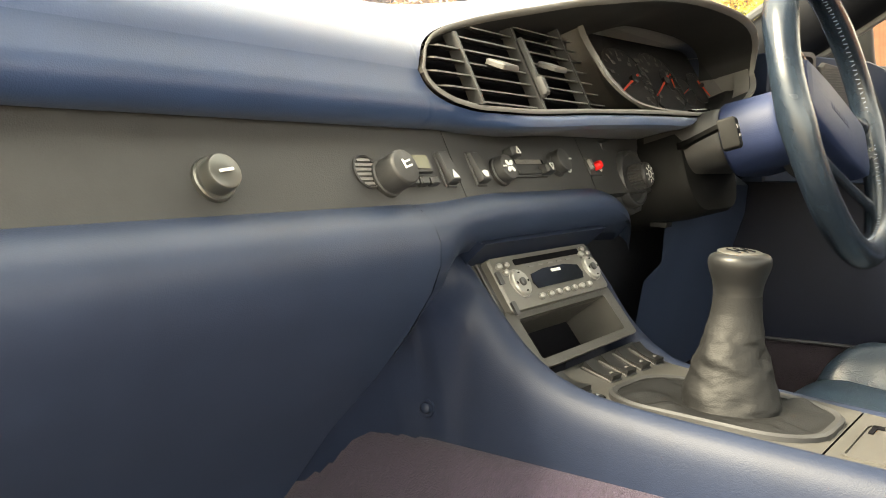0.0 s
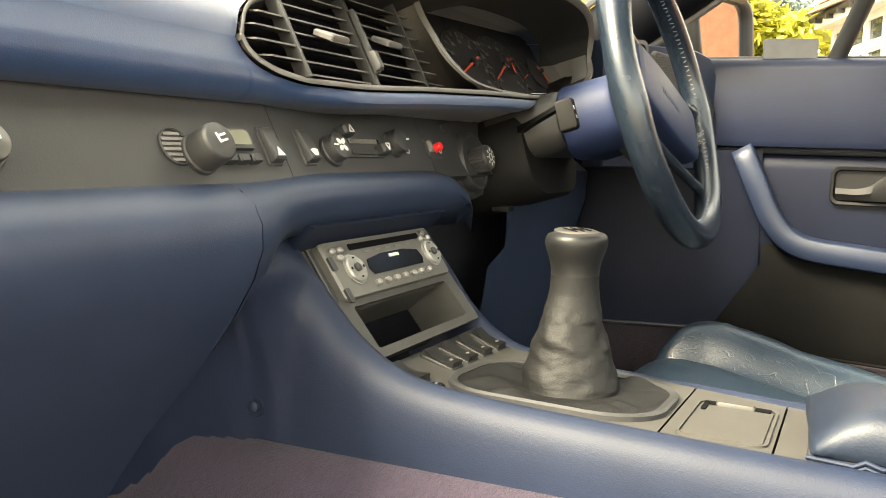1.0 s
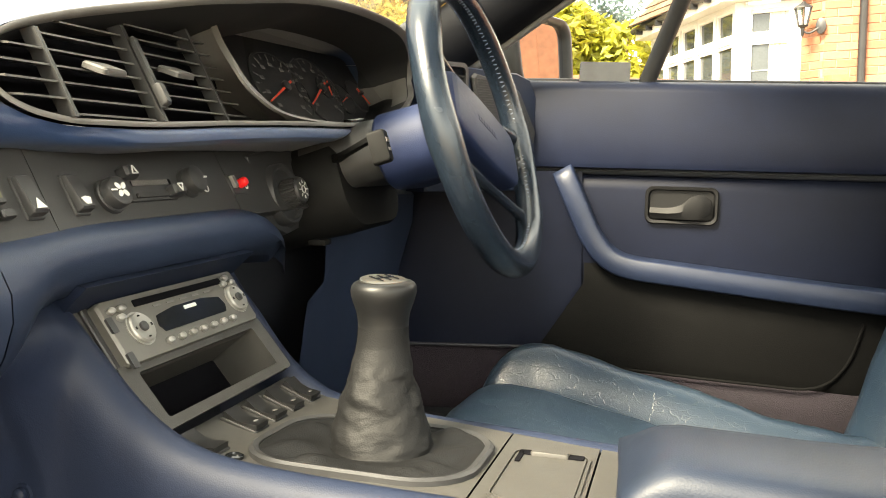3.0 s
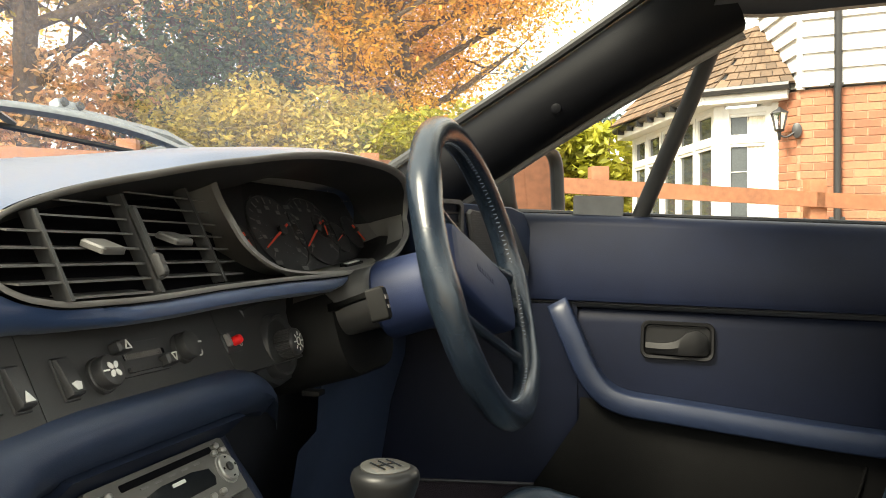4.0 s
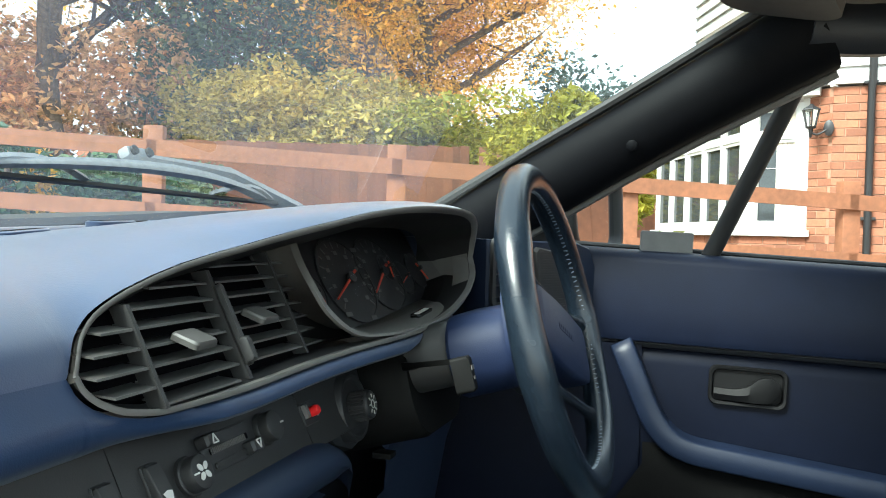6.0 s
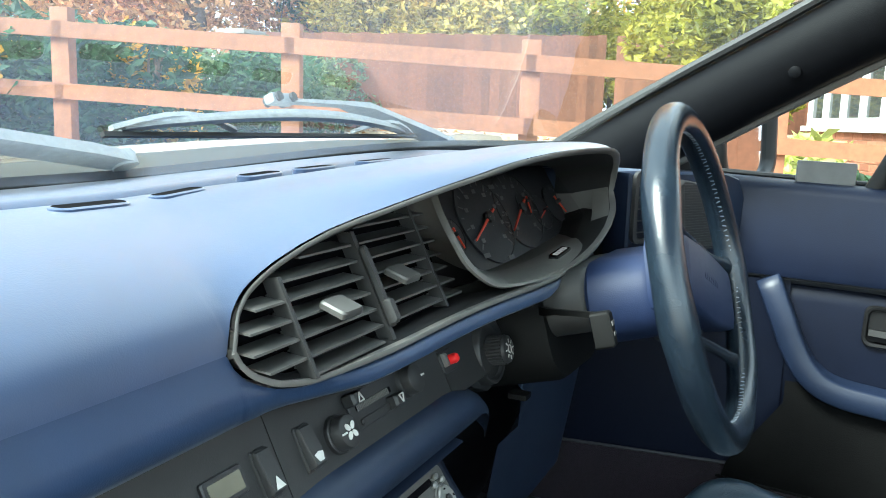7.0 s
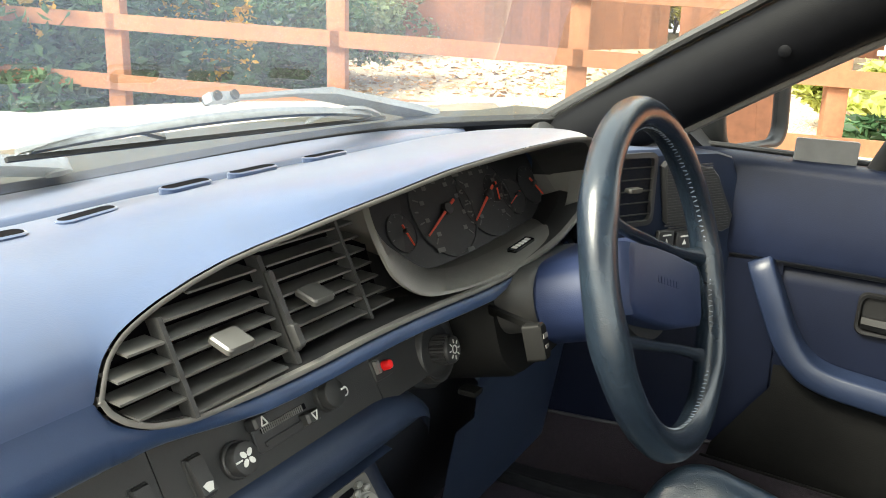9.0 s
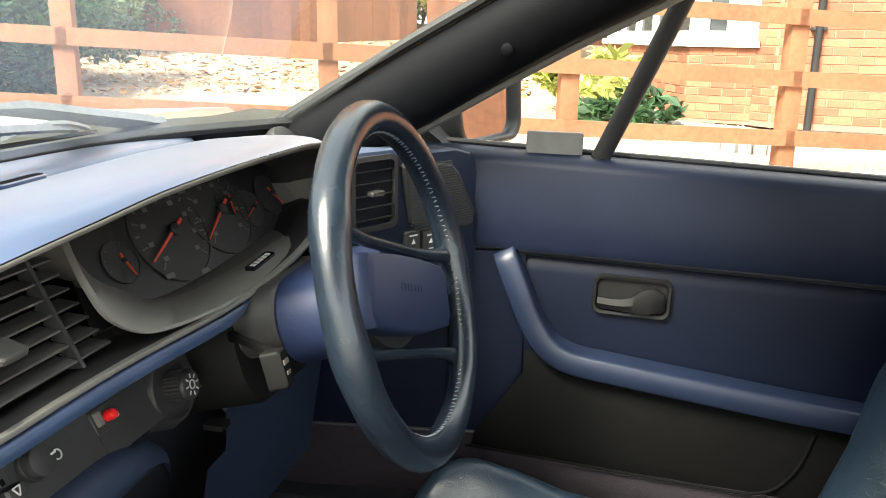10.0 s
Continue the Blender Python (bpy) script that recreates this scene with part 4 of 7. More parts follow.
for u, v in ((-0.079, 0.016), (-0.068, 0.016), (-0.073, 0.0095), (0.072, 0.0185), (0.0655, 0.0135), (0.0785, 0.013)):
    bm = bmesh.new()
    lathe(bm, [(0.0036, 0), (0.0034, 0.003), (0.0024, 0.0038), (0.0004, 0.0039)], RM @ Matrix.Translation((u, v, 0.0095)) @ Matrix.Diagonal((1.2, 0.75, 1, 1)), 14)
    part("small_key", bm, KEYP, radio, "silver key")
for v in (0.006, -0.022):
    bm = bmesh.new()
    plate(bm, rrect(0.006, 0.012, 0.001), 0.009, 0.0112, RM @ Matrix.Translation((-0.085, v, 0)))
    part("release_tab", bm, BLACK, radio)
bm = bmesh.new()
for k in range(5):
    bar(bm, RM @ Matrix.Translation((0, 0, 0.0102)), -0.03 + 0.017 * k, 0.0115, 0.009, 0.0014)
part("print", bm, GREYP, radio, "faint printed text")

# open storage tray below the radio
PM2 = plane_m((1.0885, 0.2610, 0.5985), RU, V(0, 0.029, 0.037))
tray = thing("storage_tray", (1.083, 0.255, 0.58), "empty black storage tray with grey frame", "tray")
bm = bmesh.new()
o, i = rrect(0.192, 0.054, 0.004), rrect(0.158, 0.038, 0.003)
loft(bm, [[PM2 @ V(x, y, 0.001) for x, y in o], [PM2 @ V(x, y, 0.006) for x, y in o], [PM2 @ V(x, y, 0.0055) for x, y in i], [PM2 @ V(x, y, -0.045) for x, y in i]], closed=True)
part("frame", bm, INSERT, tray)
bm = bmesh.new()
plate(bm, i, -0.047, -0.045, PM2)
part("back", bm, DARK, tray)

# row of console switches
def con_m(x, y):
    g = (insert_z(x, y + 0.008) - insert_z(x, y - 0.008)) / 0.016
    return plane_m((x, y, insert_z(x, y)), (1, 0, -0.04), (0, 1, g))


for x in (1.012, 1.070, 1.101, 1.133, 1.165):
    m = con_m(x, 0.2225)
    bm = bmesh.new()
    plate(bm, rrect(0.0215, 0.032, 0.002), -0.002, 0.002, m, 0.0008)
    s = part("window_switch", bm, SWITCH, console, "black rocker switch")
    bm = bmesh.new()
    w = 0.0180
    prof = [(-0.0145, 0.001), (-0.014, 0.0060), (-0.004, 0.0036), (0.004, 0.0036), (0.014, 0.0068), (0.0145, 0.001)]
    loft(bm, [[m @ V(sx * w / 2, a, b) for a, b in prof] for sx in (-1, 1)], cap=True)
    part("rocker", bm, SWITCH, s)
    if x > 1.02:
        bm = bmesh.new()
        bar(bm, m @ Matrix.Translation((0, -0.008, 0.0049)) @ Matrix.Rotation(radians(-12), 4, "X"), 0, 0, 0.0045, 0.0022)
        part("switch_symbol", bm, GREYP, s)
bm = bmesh.new()
lathe(bm, [(0.0062, -0.001), (0.0062, 0.002), (0.0045, 0.0028), (0.004, 0.001), (0.0005, 0.001)], con_m(1.007, 0.195), 18)
part("indicator_lamp", bm, SCREEN, console)

# screw on the console flank
screw_m = axis((0.9565, 0.323, 0.545), (-1, -0.05, 0.1))
bm = bmesh.new()
lathe(bm, [(0.0085, -0.002), (0.0075, 0.001), (0.005, 0.0005), (0.0045, 0.003), (0.003, 0.0042), (0.0004, 0.0043)], screw_m, 18)
part("screw_cap", bm, NAVYD, console)

# ---- gear lever ----
lever = thing("gear_lever", (1.07, 0.11, 0.56), "black leather gear lever with gathered boot and dull silver knob cap", "gear lever")
bo, bi = rrect(0.130, 0.164, 0.045, 6), rrect(0.117, 0.151, 0.039, 6)
bm = bmesh.new()
BF = plane_m((1.064, 0.117, 0.5580), (1, 0, -0.06), (0.05, 1, 0.035))
loft(bm, [[BF @ V(x * 1.0, y, -0.003) for x, y in bo], [BF @ V(x, y, 0.0025) for x, y in bo], [BF @ V(x * 0.97, y * 0.97, 0.0042) for x, y in bo], [BF @ V(x, y, 0.003) for x, y in bi], [BF @ V(x, y, -0.004) for x, y in bi]], closed=True)
part("boot_ring", bm, BLACK, lever, "black plastic ring")
K0 = V(1.079, 0.113, 0.676)
SZ = [0.556, 0.568, 0.580, 0.592, 0.604, 0.616, 0.627, 0.637, 0.645, 0.652, 0.658, 0.664, 0.669, 0.673, 0.6755, 0.676]
SR = [0.0345, 0.0325, 0.0300, 0.0273, 0.0245, 0.0218, 0.0196, 0.0184, 0.0182, 0.0190, 0.0208, 0.0228, 0.0237, 0.0230, 0.0200, 0.0170]


def sleeve(z, a):
    """A point of the leather sleeve, with its slack diagonal folds low down."""
    c = V(lerp(z, [0.556, 0.60, 0.63, 0.676], [1.0625, 1.0715, 1.0780, 1.079]), lerp(z, [0.556, 0.60, 0.676], [0.110, 0.1145, 0.113]), z)
    k = smooth(0.634, 0.606, z) * smooth(0.553, 0.566, z)
    w = 1.4 * noise.noise(V(1.3 * math.cos(a), 1.3 * math.sin(a), z * 38))
    f = 0.0008 * math.sin(3 * a + (z - 0.56) * 120 + 2.2 * w) + 0.0004 * math.sin(2 * a - (z - 0.56) * 260 + 2.4 * w) + 0.00025 * math.sin(4 * a + (z - 0.56) * 420 + 2.6 * w)
    f += 0.0006 * noise.noise(V(5 * math.cos(a), 5 * math.sin(a), z * 190)) + 0.0005 * noise.noise(V(7 * math.cos(a), 7 * math.sin(a), 3 + z * 620))
    r = curve(z, SZ, SR) + f * k
    return c + V(math.cos(a) * r, math.sin(a) * r * (1 + 0.10 * smooth(0.62, 0.57, z)), 0)


nseg = 72
ANG = [2 * math.pi * j / nseg for j in range(nseg)]
bm = bmesh.new()
rows = []
# slack leather bowl between the ring and the sleeve
for q in range(9):
    t = q / 8
    row = []
    for a in ANG:
        e = 0.55
        o = BF @ V(math.copysign(abs(math.cos(a)) ** e, math.cos(a)) * 0.0595, math.copysign(abs(math.sin(a)) ** e, math.sin(a)) * 0.0765, 0.002)
        i = sleeve(0.561, a)
        p = o.lerp(i, t)
        sag = math.sin(math.pi * min(1.0, t * 1.15))
        p.z += 0.0015 * sag + sag * (0.0030 * math.sin(5 * a + 1.5 * math.sin(2 * a)) + 0.0022 * math.sin(9 * a + 4 * t))
        row.append(p)
    rows.append(row)
rows += [[sleeve(0.561 + 0.0012 * k, a) for a in ANG] for k in range(1, 70)]
loft(bm, rows, closed=True)
part("boot", bm, BOOT, lever, "gathered black leather boot", angle=70)
bm = bmesh.new()
loft(bm, [[sleeve(z, a) for a in ANG[::2]] for z in [0.642 + 0.0017 * k for k in range(20)] + [0.6755, 0.676]], closed=True, cap=True)
part("knob", bm, KNOBL, lever, "black leather knob", angle=60)
bm = bmesh.new()
KM = axis(K0, (-0.05, -0.08, 1))
lathe(bm, [(0.0172, -0.002), (0.0172, 0.0008), (0.0160, 0.0014), (0.0005, 0.0018)], KM, 32)
cap = part("knob_cap", bm, SILVERD, lever, "dulled silver shift pattern cap")
bm = bmesh.new()
for u in (-0.007, 0.0, 0.007):
    bar(bm, KM @ Matrix.Translation((0, 0, 0.0019)), u, 0, 0.0011, 0.016)
bar(bm, KM @ Matrix.Translation((0, 0, 0.0019)), 0, 0, 0.014, 0.0011)
part("shift_pattern", bm, SCREEN, cap, "dark engraved shift pattern")

# ---- armrest box ----
arm = thing("console_armrest", (1.09, -0.28, 0.55), "padded navy leather armrest lid on the console", "armrest")
SECTION = [(0.990, 0.0), (0.9865, 0.25), (0.987, 0.58), (0.991, 0.84), (0.999, 0.96), (1.013, 1.0), (1.045, 0.98), (1.075, 0.88), (1.100, 0.68), (1.115, 0.38), (1.124, 0.0), (1.126, -0.6)]
bm = bmesh.new()
rows = []
for y, q, inset in ((-0.055, 0.0, 0.004), (-0.0555, 0.20, 0.001), (-0.058, 0.34, 0.0), (-0.066, 0.60, 0.0), (-0.075, 0.82, 0.0), (-0.083, 0.94, 0.0), (-0.092, 1.0, 0.0), (-0.12, 0.93, 0.0), (-0.17, 0.80, 0.0), (-0.25, 0.72, 0.0), (-0.35, 0.70, 0.0), (-0.49, 0.70, 0.0), (-0.52, 0.5, 0.0), (-0.53, 0.2, 0.0)):
    rows.append([V(x + inset * (1 if k < 6 else -1), y + 0.006 * (k - 5) / 6 * (1 if y > -0.09 else 0), 0.5600 + 0.0300 * (h * q if h > 0 else h)) for k, (x, h) in enumerate(SECTION)])
loft(bm, rows, cap=True)
part("cushion", bm, ARMREST, arm, "worn navy leather cushion", angle=75)
bm = bmesh.new()
box(bm, (1.057, -0.29, 0.553), (0.136, 0.47, 0.013), bevel=0.003)
part("base", bm, BLACK, arm)
for dz, r in ((0.5590, 0.0016), (0.5558, 0.0014)):
    bm = bmesh.new()
    tube(bm, [V(0.990, -0.055, dz), V(0.9875, -0.080, dz - 0.001), V(0.987, -0.086, dz + 0.0025), V(0.9865, -0.094, dz), V(0.986, -0.30, dz - 0.002), V(0.986, -0.52, dz - 0.003)], r, 8)
    part("piping", bm, NAVYD, arm)

# ---- floor ----
bm = bmesh.new()
rows = []
for y in (0.62, 0.45, 0.34, 0.32, 0.303, 0.298, 0.29, 0.28, 0.265, 0.25, 0.23, 0.1, -0.1, -0.6):
    rows.append([V(0.30, y, 0.30), V(0.70, y, 0.33), V(0.84, y, 0.40), V(0.915, y, 0.475), V(0.944, y, 0.512), V(0.952, y, 0.519), V(0.970, y, 0.521)])
loft(bm, rows, flip=True)
part("tunnel_carpet", bm, CARPET)
tagged(bpy.data.objects["tunnel_carpet"], "dark aubergine carpet on the transmission tunnel", "carpet", kind="structure")
bm = bmesh.new()
rows = []
for y in (0.80, 0.55, 0.40, 0.2, -0.1, -0.6):
    rows.append([V(1.17, y, 0.50), V(1.215, y, 0.44), V(1.26, y, 0.335), V(1.40, y, 0.325 + 0.25 * max(0, y - 0.5)), V(1.60, y, 0.325 + 0.25 * max(0, y - 0.5)), V(1.67, y, 0.335), V(1.70, y, 0.352), V(1.80, y, 0.355)])
loft(bm, rows, flip=True)
part("floor_carpet", bm, CARPET)
tagged(bpy.data.objects["floor_carpet"], "dark aubergine carpet in the driver's footwell", "carpet", kind="structure")
bm = bmesh.new()
box(bm, (1.745, -0.05, 0.360), (0.07, 1.0, 0.012), bevel=0.003)
box(bm, (1.715, -0.05, 0.370), (0.010, 1.0, 0.012), bevel=0.003)
sill = part("sill_trim", bm, SOFTBLACK)
tagged(sill, "black plastic door sill trim strip", "sill trim", kind="structure")

# ---- steering column ----
WN = V(-0.035, -0.9661, 0.2557).normalized()
WC = V(1.438, 0.1225, 0.802)
WU = V(0.9993, -0.0362, 0.0)
WM = plane_m(WC, WU, WN.cross(WU))
column = thing("steering_column", (1.47, 0.24, 0.70), "navy blue steering column shroud with black stalks", "steering column")
bm = bmesh.new()
rows = []
for d, s in ((0.030, 0.80), (0.036, 0.90), (0.046, 0.94), (0.098, 0.98), (0.102, 0.94)):
    rows.append([WM @ V(x * s, y * s - 0.006, -d) for x, y in rrect(0.176, 0.088, 0.042, 7)])
loft(bm, rows, closed=True, cap=True)
part("shroud", bm, COLUMN, column, "matt navy column cover")
bm = bmesh.new()
rows = [[WM @ V(x * s, y * s, -d) for x, y in rrect(0.166, 0.068, 0.026, 6)] for d, s in ((0.098, 0.86), (0.102, 0.94), (0.108, 0.98), (0.19, 1.02))]
loft(bm, rows, closed=True, cap=True)
part("switch_collar", bm, CHAR, column, "charcoal stalk housing")
bm = bmesh.new()
rows = [[WM @ V(x * s - 0.012, y * s - 0.026, -d) for x, y in rrect(0.17, 0.11, 0.045, 6)] for d, s in ((0.145, 0.92), (0.152, 0.98), (0.26, 1.0))]
loft(bm, rows, closed=True, cap=True)
part("lower_shroud", bm, STALK, column)
bm = bmesh.new()
rows = []
for x, y, z, w in ((1.368, 0.278, 0.763, 0.010), (1.346, 0.258, 0.767, 0.009), (1.338, 0.249, 0.7695, 0.0065), (1.305, 0.217, 0.7785, 0.006), (1.281, 0.194, 0.785, 0.006), (1.270, 0.187, 0.786, 0.007)):
    w *= 0.62
    d = V(0.70, -0.70, 0) * 0.0036
    rows.append([V(x, y, z) + d + V(0, 0, w * 0.4), V(x, y, z) - d + V(0, 0, w * 0.4), V(x, y, z) - d - V(0, 0, w), V(x, y, z) + d - V(0, 0, w)])
loft(bm, rows, closed=True, cap=True)
stalk = part("stalk", bm, STALK, column, "black plastic stalk")
bm = bmesh.new()
sm2 = plane_m((1.2715, 0.185, 0.774), (1, 0.05, -0.05), (0.05, 0.28, 1))
plate(bm, rrect(0.014, 0.032, 0.003), -0.008, 0.009, sm2, 0.002)
end = part("stalk_end", bm, STALK, stalk)
bm = bmesh.new()
bar(bm, sm2 @ Matrix.Translation((0, 0.002, 0.0092)), 0, 0.003, 0.010, 0.004)
bar(bm, sm2 @ Matrix.Translation((0, 0.002, 0.0092)), 0, -0.006, 0.007, 0.003)
part("stalk_symbol", bm, GREYP, end)
bm = bmesh.new()
box(bm, (1.352, 0.285, 0.674), (0.018, 0.02, 0.006), bevel=0.0015)
part("lock_tab", bm, STALK, column)

# ---- steering wheel ----
wheel = thing("steering_wheel", WC, "navy leather four spoke steering wheel, turned clockwise", "steering wheel", m=WM)
ROT = radians(-20)


def wl(x, y, z=0.0):
    return V(x * math.cos(ROT) - y * math.sin(ROT), x * math.sin(ROT) + y * math.cos(ROT), z)


bm = bmesh.new()
R0 = 0.1611
n = 96
rows = []
for k in range(n):
    a = 2 * math.pi * k / n
    c = V(math.cos(a), math.sin(a), 0)
    row = []
    for j in range(16):
        b = 2 * math.pi * j / 16
        q = 0.0155 * (1 + 0.05 * math.cos(2 * b))
        # thumb swell near the spokes
        for s in (14, -27, 166, 206):
            d = (math.degrees(a - ROT) - s + 180) % 360 - 180
            q *= 1 + 0.10 * math.exp(-(d / 9.0) ** 2)
        row.append(c * (R0 + q * math.cos(b)) + V(0, 0, q * math.sin(b) * 1.08))
    rows.append(row)
rows.append(rows[0])
loft(bm, rows, closed=True)
bmesh.ops.remove_doubles(bm, verts=bm.verts, dist=1e-6)
part("rim", bm, WHEELL, wheel, "worn navy leather rim", local=True, angle=80)
# stitched seam on the inside of the rim
bm = bmesh.new()
for k in range(150):
    a = 2 * math.pi * k / 150
    c = V(math.cos(a), math.sin(a), 0)
    p = c * (R0 - 0.0150) + V(0, 0, 0.0035)
    t = V(-math.sin(a), math.cos(a), 0)
    d = (t * 0.0009 + V(0, 0, 0.0026)) if k % 2 else (t * -0.0009 + V(0, 0, 0.0026))
    s = V(c.x, c.y, 0) * 0.0009
    w = t * 0.0005
    loft(bm, [[p - d - w + s, p - d + w + s, p - d + w - s, p - d - w - s], [p + d - w + s, p + d + w + s, p + d + w - s, p + d - w - s]], closed=True, cap=True)
part("stitching", bm, STITCH, wheel, "pale blue cross stitching", local=True)
for side, y_in, y_out in ((1, 0.036, 0.041), (1, -0.067, -0.074), (-1, 0.036, 0.041), (-1, -0.067, -0.070)):
    rows = []
    for x, hw, th, z in ((0.159, 0.022, 0.012, 0.001), (0.150, 0.0165, 0.0095, -0.001), (0.140, 0.0115, 0.0075, -0.003), (0.125, 0.0080, 0.0065, -0.006), (0.100, 0.0065, 0.0060, -0.009), (0.060, 0.0060, 0.0060, -0.011), (0.0, 0.0060, 0.0065, -0.012)):
        yy = y_in + (y_out - y_in) * smooth(0.07, 0.155, x)
        xx = side * min(x, math.sqrt(max(0.0, 0.160 ** 2 - yy * yy)))
        rows.append([wl(xx, yy + hw * math.cos(b), z + th * math.sin(b)) for b in [2 * math.pi * j / 14 for j in range(14)]])
    bm = bmesh.new()
    loft(bm, rows, closed=True, cap=True)
    part("spoke", bm, WHEELL, wheel, local=True, angle=70)
bm = bmesh.new()
hub = [(-0.104, 0.012), (-0.098, 0.021), (-0.03, 0.026), (0.03, 0.027), (0.108, 0.025), (0.118, 0.016), (0.116, -0.030), (0.106, -0.042), (0.03, -0.050), (-0.03, -0.050), (-0.098, -0.046), (-0.106, -0.034)]
rows = [[wl(x * s, (y + 0.012) * s - 0.012, z) for x, y in hub] for z, s in ((-0.034, 0.97), (-0.012, 1.0), (-0.002, 0.985), (0.003, 0.955), (0.005, 0.89))]
loft(bm, rows, closed=True, cap=True)
hubp = part("horn_pad", bm, COLUMN, wheel, "navy rubber horn pad", local=True, angle=40)
bm = bmesh.new()
for k in range(7):
    c = wl(-0.027 + 0.009 * k, -0.006, 0.0052)
    t = Matrix.Translation(c) @ Matrix.Rotation(ROT, 4, "Z")
    plate(bm, rrect(0.0075, 0.007, 0.001), 0, 0.0003, t)
part("embossed_bar", bm, COLUMN, hubp, "embossed lettering bars", local=True)
bm = bmesh.new()
rows = [[wl(0.075 * math.cos(a), 0.045 * math.sin(a) - 0.016, z) for a in [2 * math.pi * j / 28 for j in range(28)]] for z in (-0.055, -0.020)]
loft(bm, rows, closed=True, cap=True)
part("boss", bm, BLACK, wheel, local=True)

# ---- driver's door ----
door = thing("door_trim", (1.83, -0.3, 0.30), "navy vinyl car door trim with armrest and black pocket", "door trim")
YS = [0.30, 0.22, 0.12, 0.05, -0.02, -0.10, -0.20, -0.32, -0.50, -0.75, -1.05]


def sill_z(y):
    return 0.879 + 0.045 * min(y, 0.25) if y > -1 else 0.834


def ledge_z(y):
    return 0.746 + 0.03 * y


bm = bmesh.new()
rows = []
for y in YS:
    s, l = sill_z(y), ledge_z(y)
    rows.append([V(1.855, y, s - 0.004), V(1.835, y, s), V(1.806, y, s - 0.001), V(1.795, y, s - 0.006), V(1.790, y, s - 0.018), V(1.786, y, l + 0.05), V(1.785, y, l + 0.012), V(1.788, y, l + 0.003), V(1.805, y, l)])
loft(bm, rows)
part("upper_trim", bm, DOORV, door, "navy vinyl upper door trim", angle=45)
bm = bmesh.new()
rows = []
for y in YS:
    l = ledge_z(y)
    rows.append([V(1.815, y, l + 0.004), V(1.812, y, l - 0.008), V(1.806, y, l - 0.014), V(1.803, y, l - 0.03), V(1.803, y, 0.62 + 0.1 * y), V(1.806, y, 0.50)])
loft(bm, rows)
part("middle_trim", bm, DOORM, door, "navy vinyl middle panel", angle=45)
# black tube laid in the crease below the ledge as its shade
bm = bmesh.new()
tube(bm, [V(1.806, y, ledge_z(y) - 0.002) for y in YS], 0.006, 8)
part("shadow_gap", bm, SOFTBLACK, door)
# armrest rail: strap from the ledge, then back along the door
rail = spline([(1.786, 0.080, 0.748), (1.776, 0.074, 0.736), (1.770, 0.058, 0.700), (1.768, 0.036, 0.650), (1.764, 0.012, 0.618), (1.760, -0.02, 0.602), (1.757, -0.08, 0.594), (1.755, -0.20, 0.580), (1.752, -0.33, 0.566), (1.75, -0.48, 0.555), (1.75, -0.60, 0.56)], 5)
bm = bmesh.new()
rows = []
for p, (s, u, t) in zip(rail, frames(rail)):
    w = 0.0165
    side = V(0, t.z, -t.y).normalized()
    if side.y > 0:
        side = -side
    out = V(1, 0, 0)
    sec = [(0.045, -1.0), (0.006, -1.0), (0.001, -0.92), (-0.001, -0.78), (-0.001, 0.78), (0.001, 0.92), (0.006, 1.0), (0.04, 1.0)]
    rows.append([p + out * a + side * (b * w) for a, b in sec])
loft(bm, rows, cap=True)
part("armrest_rail", bm, RAIL, door, "navy padded armrest rail", angle=60)
bm = bmesh.new()
rows = []
for y in (0.045, 0.03, 0.0, -0.1, -0.3, -0.5):
    t = 0.575 + 0.10 * min(0, y - 0.02)
    s = 0.075 * max(0.0, 1 - (0.045 - y) / 0.2)
    rows.append([V(1.79, y, t + 0.03), V(1.782, y, t), V(1.782, y + s * 0.9, 0.47 + 0.10 * y), V(1.790, y + s, 0.44 + 0.06 * y)])
loft(bm, rows)
part("door_pocket", bm, POCKET, door, "black cloth lower door panel")
bm = bmesh.new()
tube(bm, spline([(1.780, 0.125, 0.452), (1.778, 0.0, 0.446), (1.778, -0.20, 0.434), (1.778, -0.285, 0.434), (1.778, -0.325, 0.47), (1.779, -0.345, 0.53)], 5), 0.0022, 8)
part("pocket_piping", bm, POCKET, door)
bm = bmesh.new()
rows = []
for y in YS:
    rows.append([V(1.797, y, 0.46 + 0.06 * y), V(1.786, y, 0.43 + 0.03 * y), V(1.788, y, 0.39), V(1.80, y, 0.356)])
loft(bm, rows)
part("lower_trim", bm, LOWERC, door)
bm = bmesh.new()
for y0, y1 in ((0.47, -1.05),):
    box(bm, (1.862, (y0 + y1) / 2, 0.60), (0.05, y0 - y1, 0.50), bevel=0.006)
part("outer_skin", bm, PAINT, door, "white painted door skin")
bm = bmesh.new()
tube(bm, [V(1.846, y, sill_z(y) + 0.002) for y in YS], 0.0045, 8)
part("window_seal", bm, RUBBER, door)
bm = bmesh.new()
tube(bm, [V(1.858, y, sill_z(y) + 0.001) for y in YS], 0.004, 8)
part("bright_strip", bm, SILVER, door, "thin bright sill strip")
# navy kick panel ahead of the door
bm = bmesh.new()
loft(bm, [[V(1.800, 0.05, z), V(1.792, 0.10, z), V(1.775, 0.22, z), V(1.755, 0.36, z), V(1.75, 0.6, z)] for z in (0.745, 0.70, 0.60, 0.50, 0.474, 0.468)], flip=True)
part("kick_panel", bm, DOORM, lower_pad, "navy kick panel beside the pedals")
bm = bmesh.new()
loft(bm, [[V(1.806, 0.05, z), V(1.798, 0.10, z), V(1.781, 0.22, z), V(1.761, 0.36, z), V(1.756, 0.6, z)] for z in (0.474, 0.42, 0.34)], flip=True)
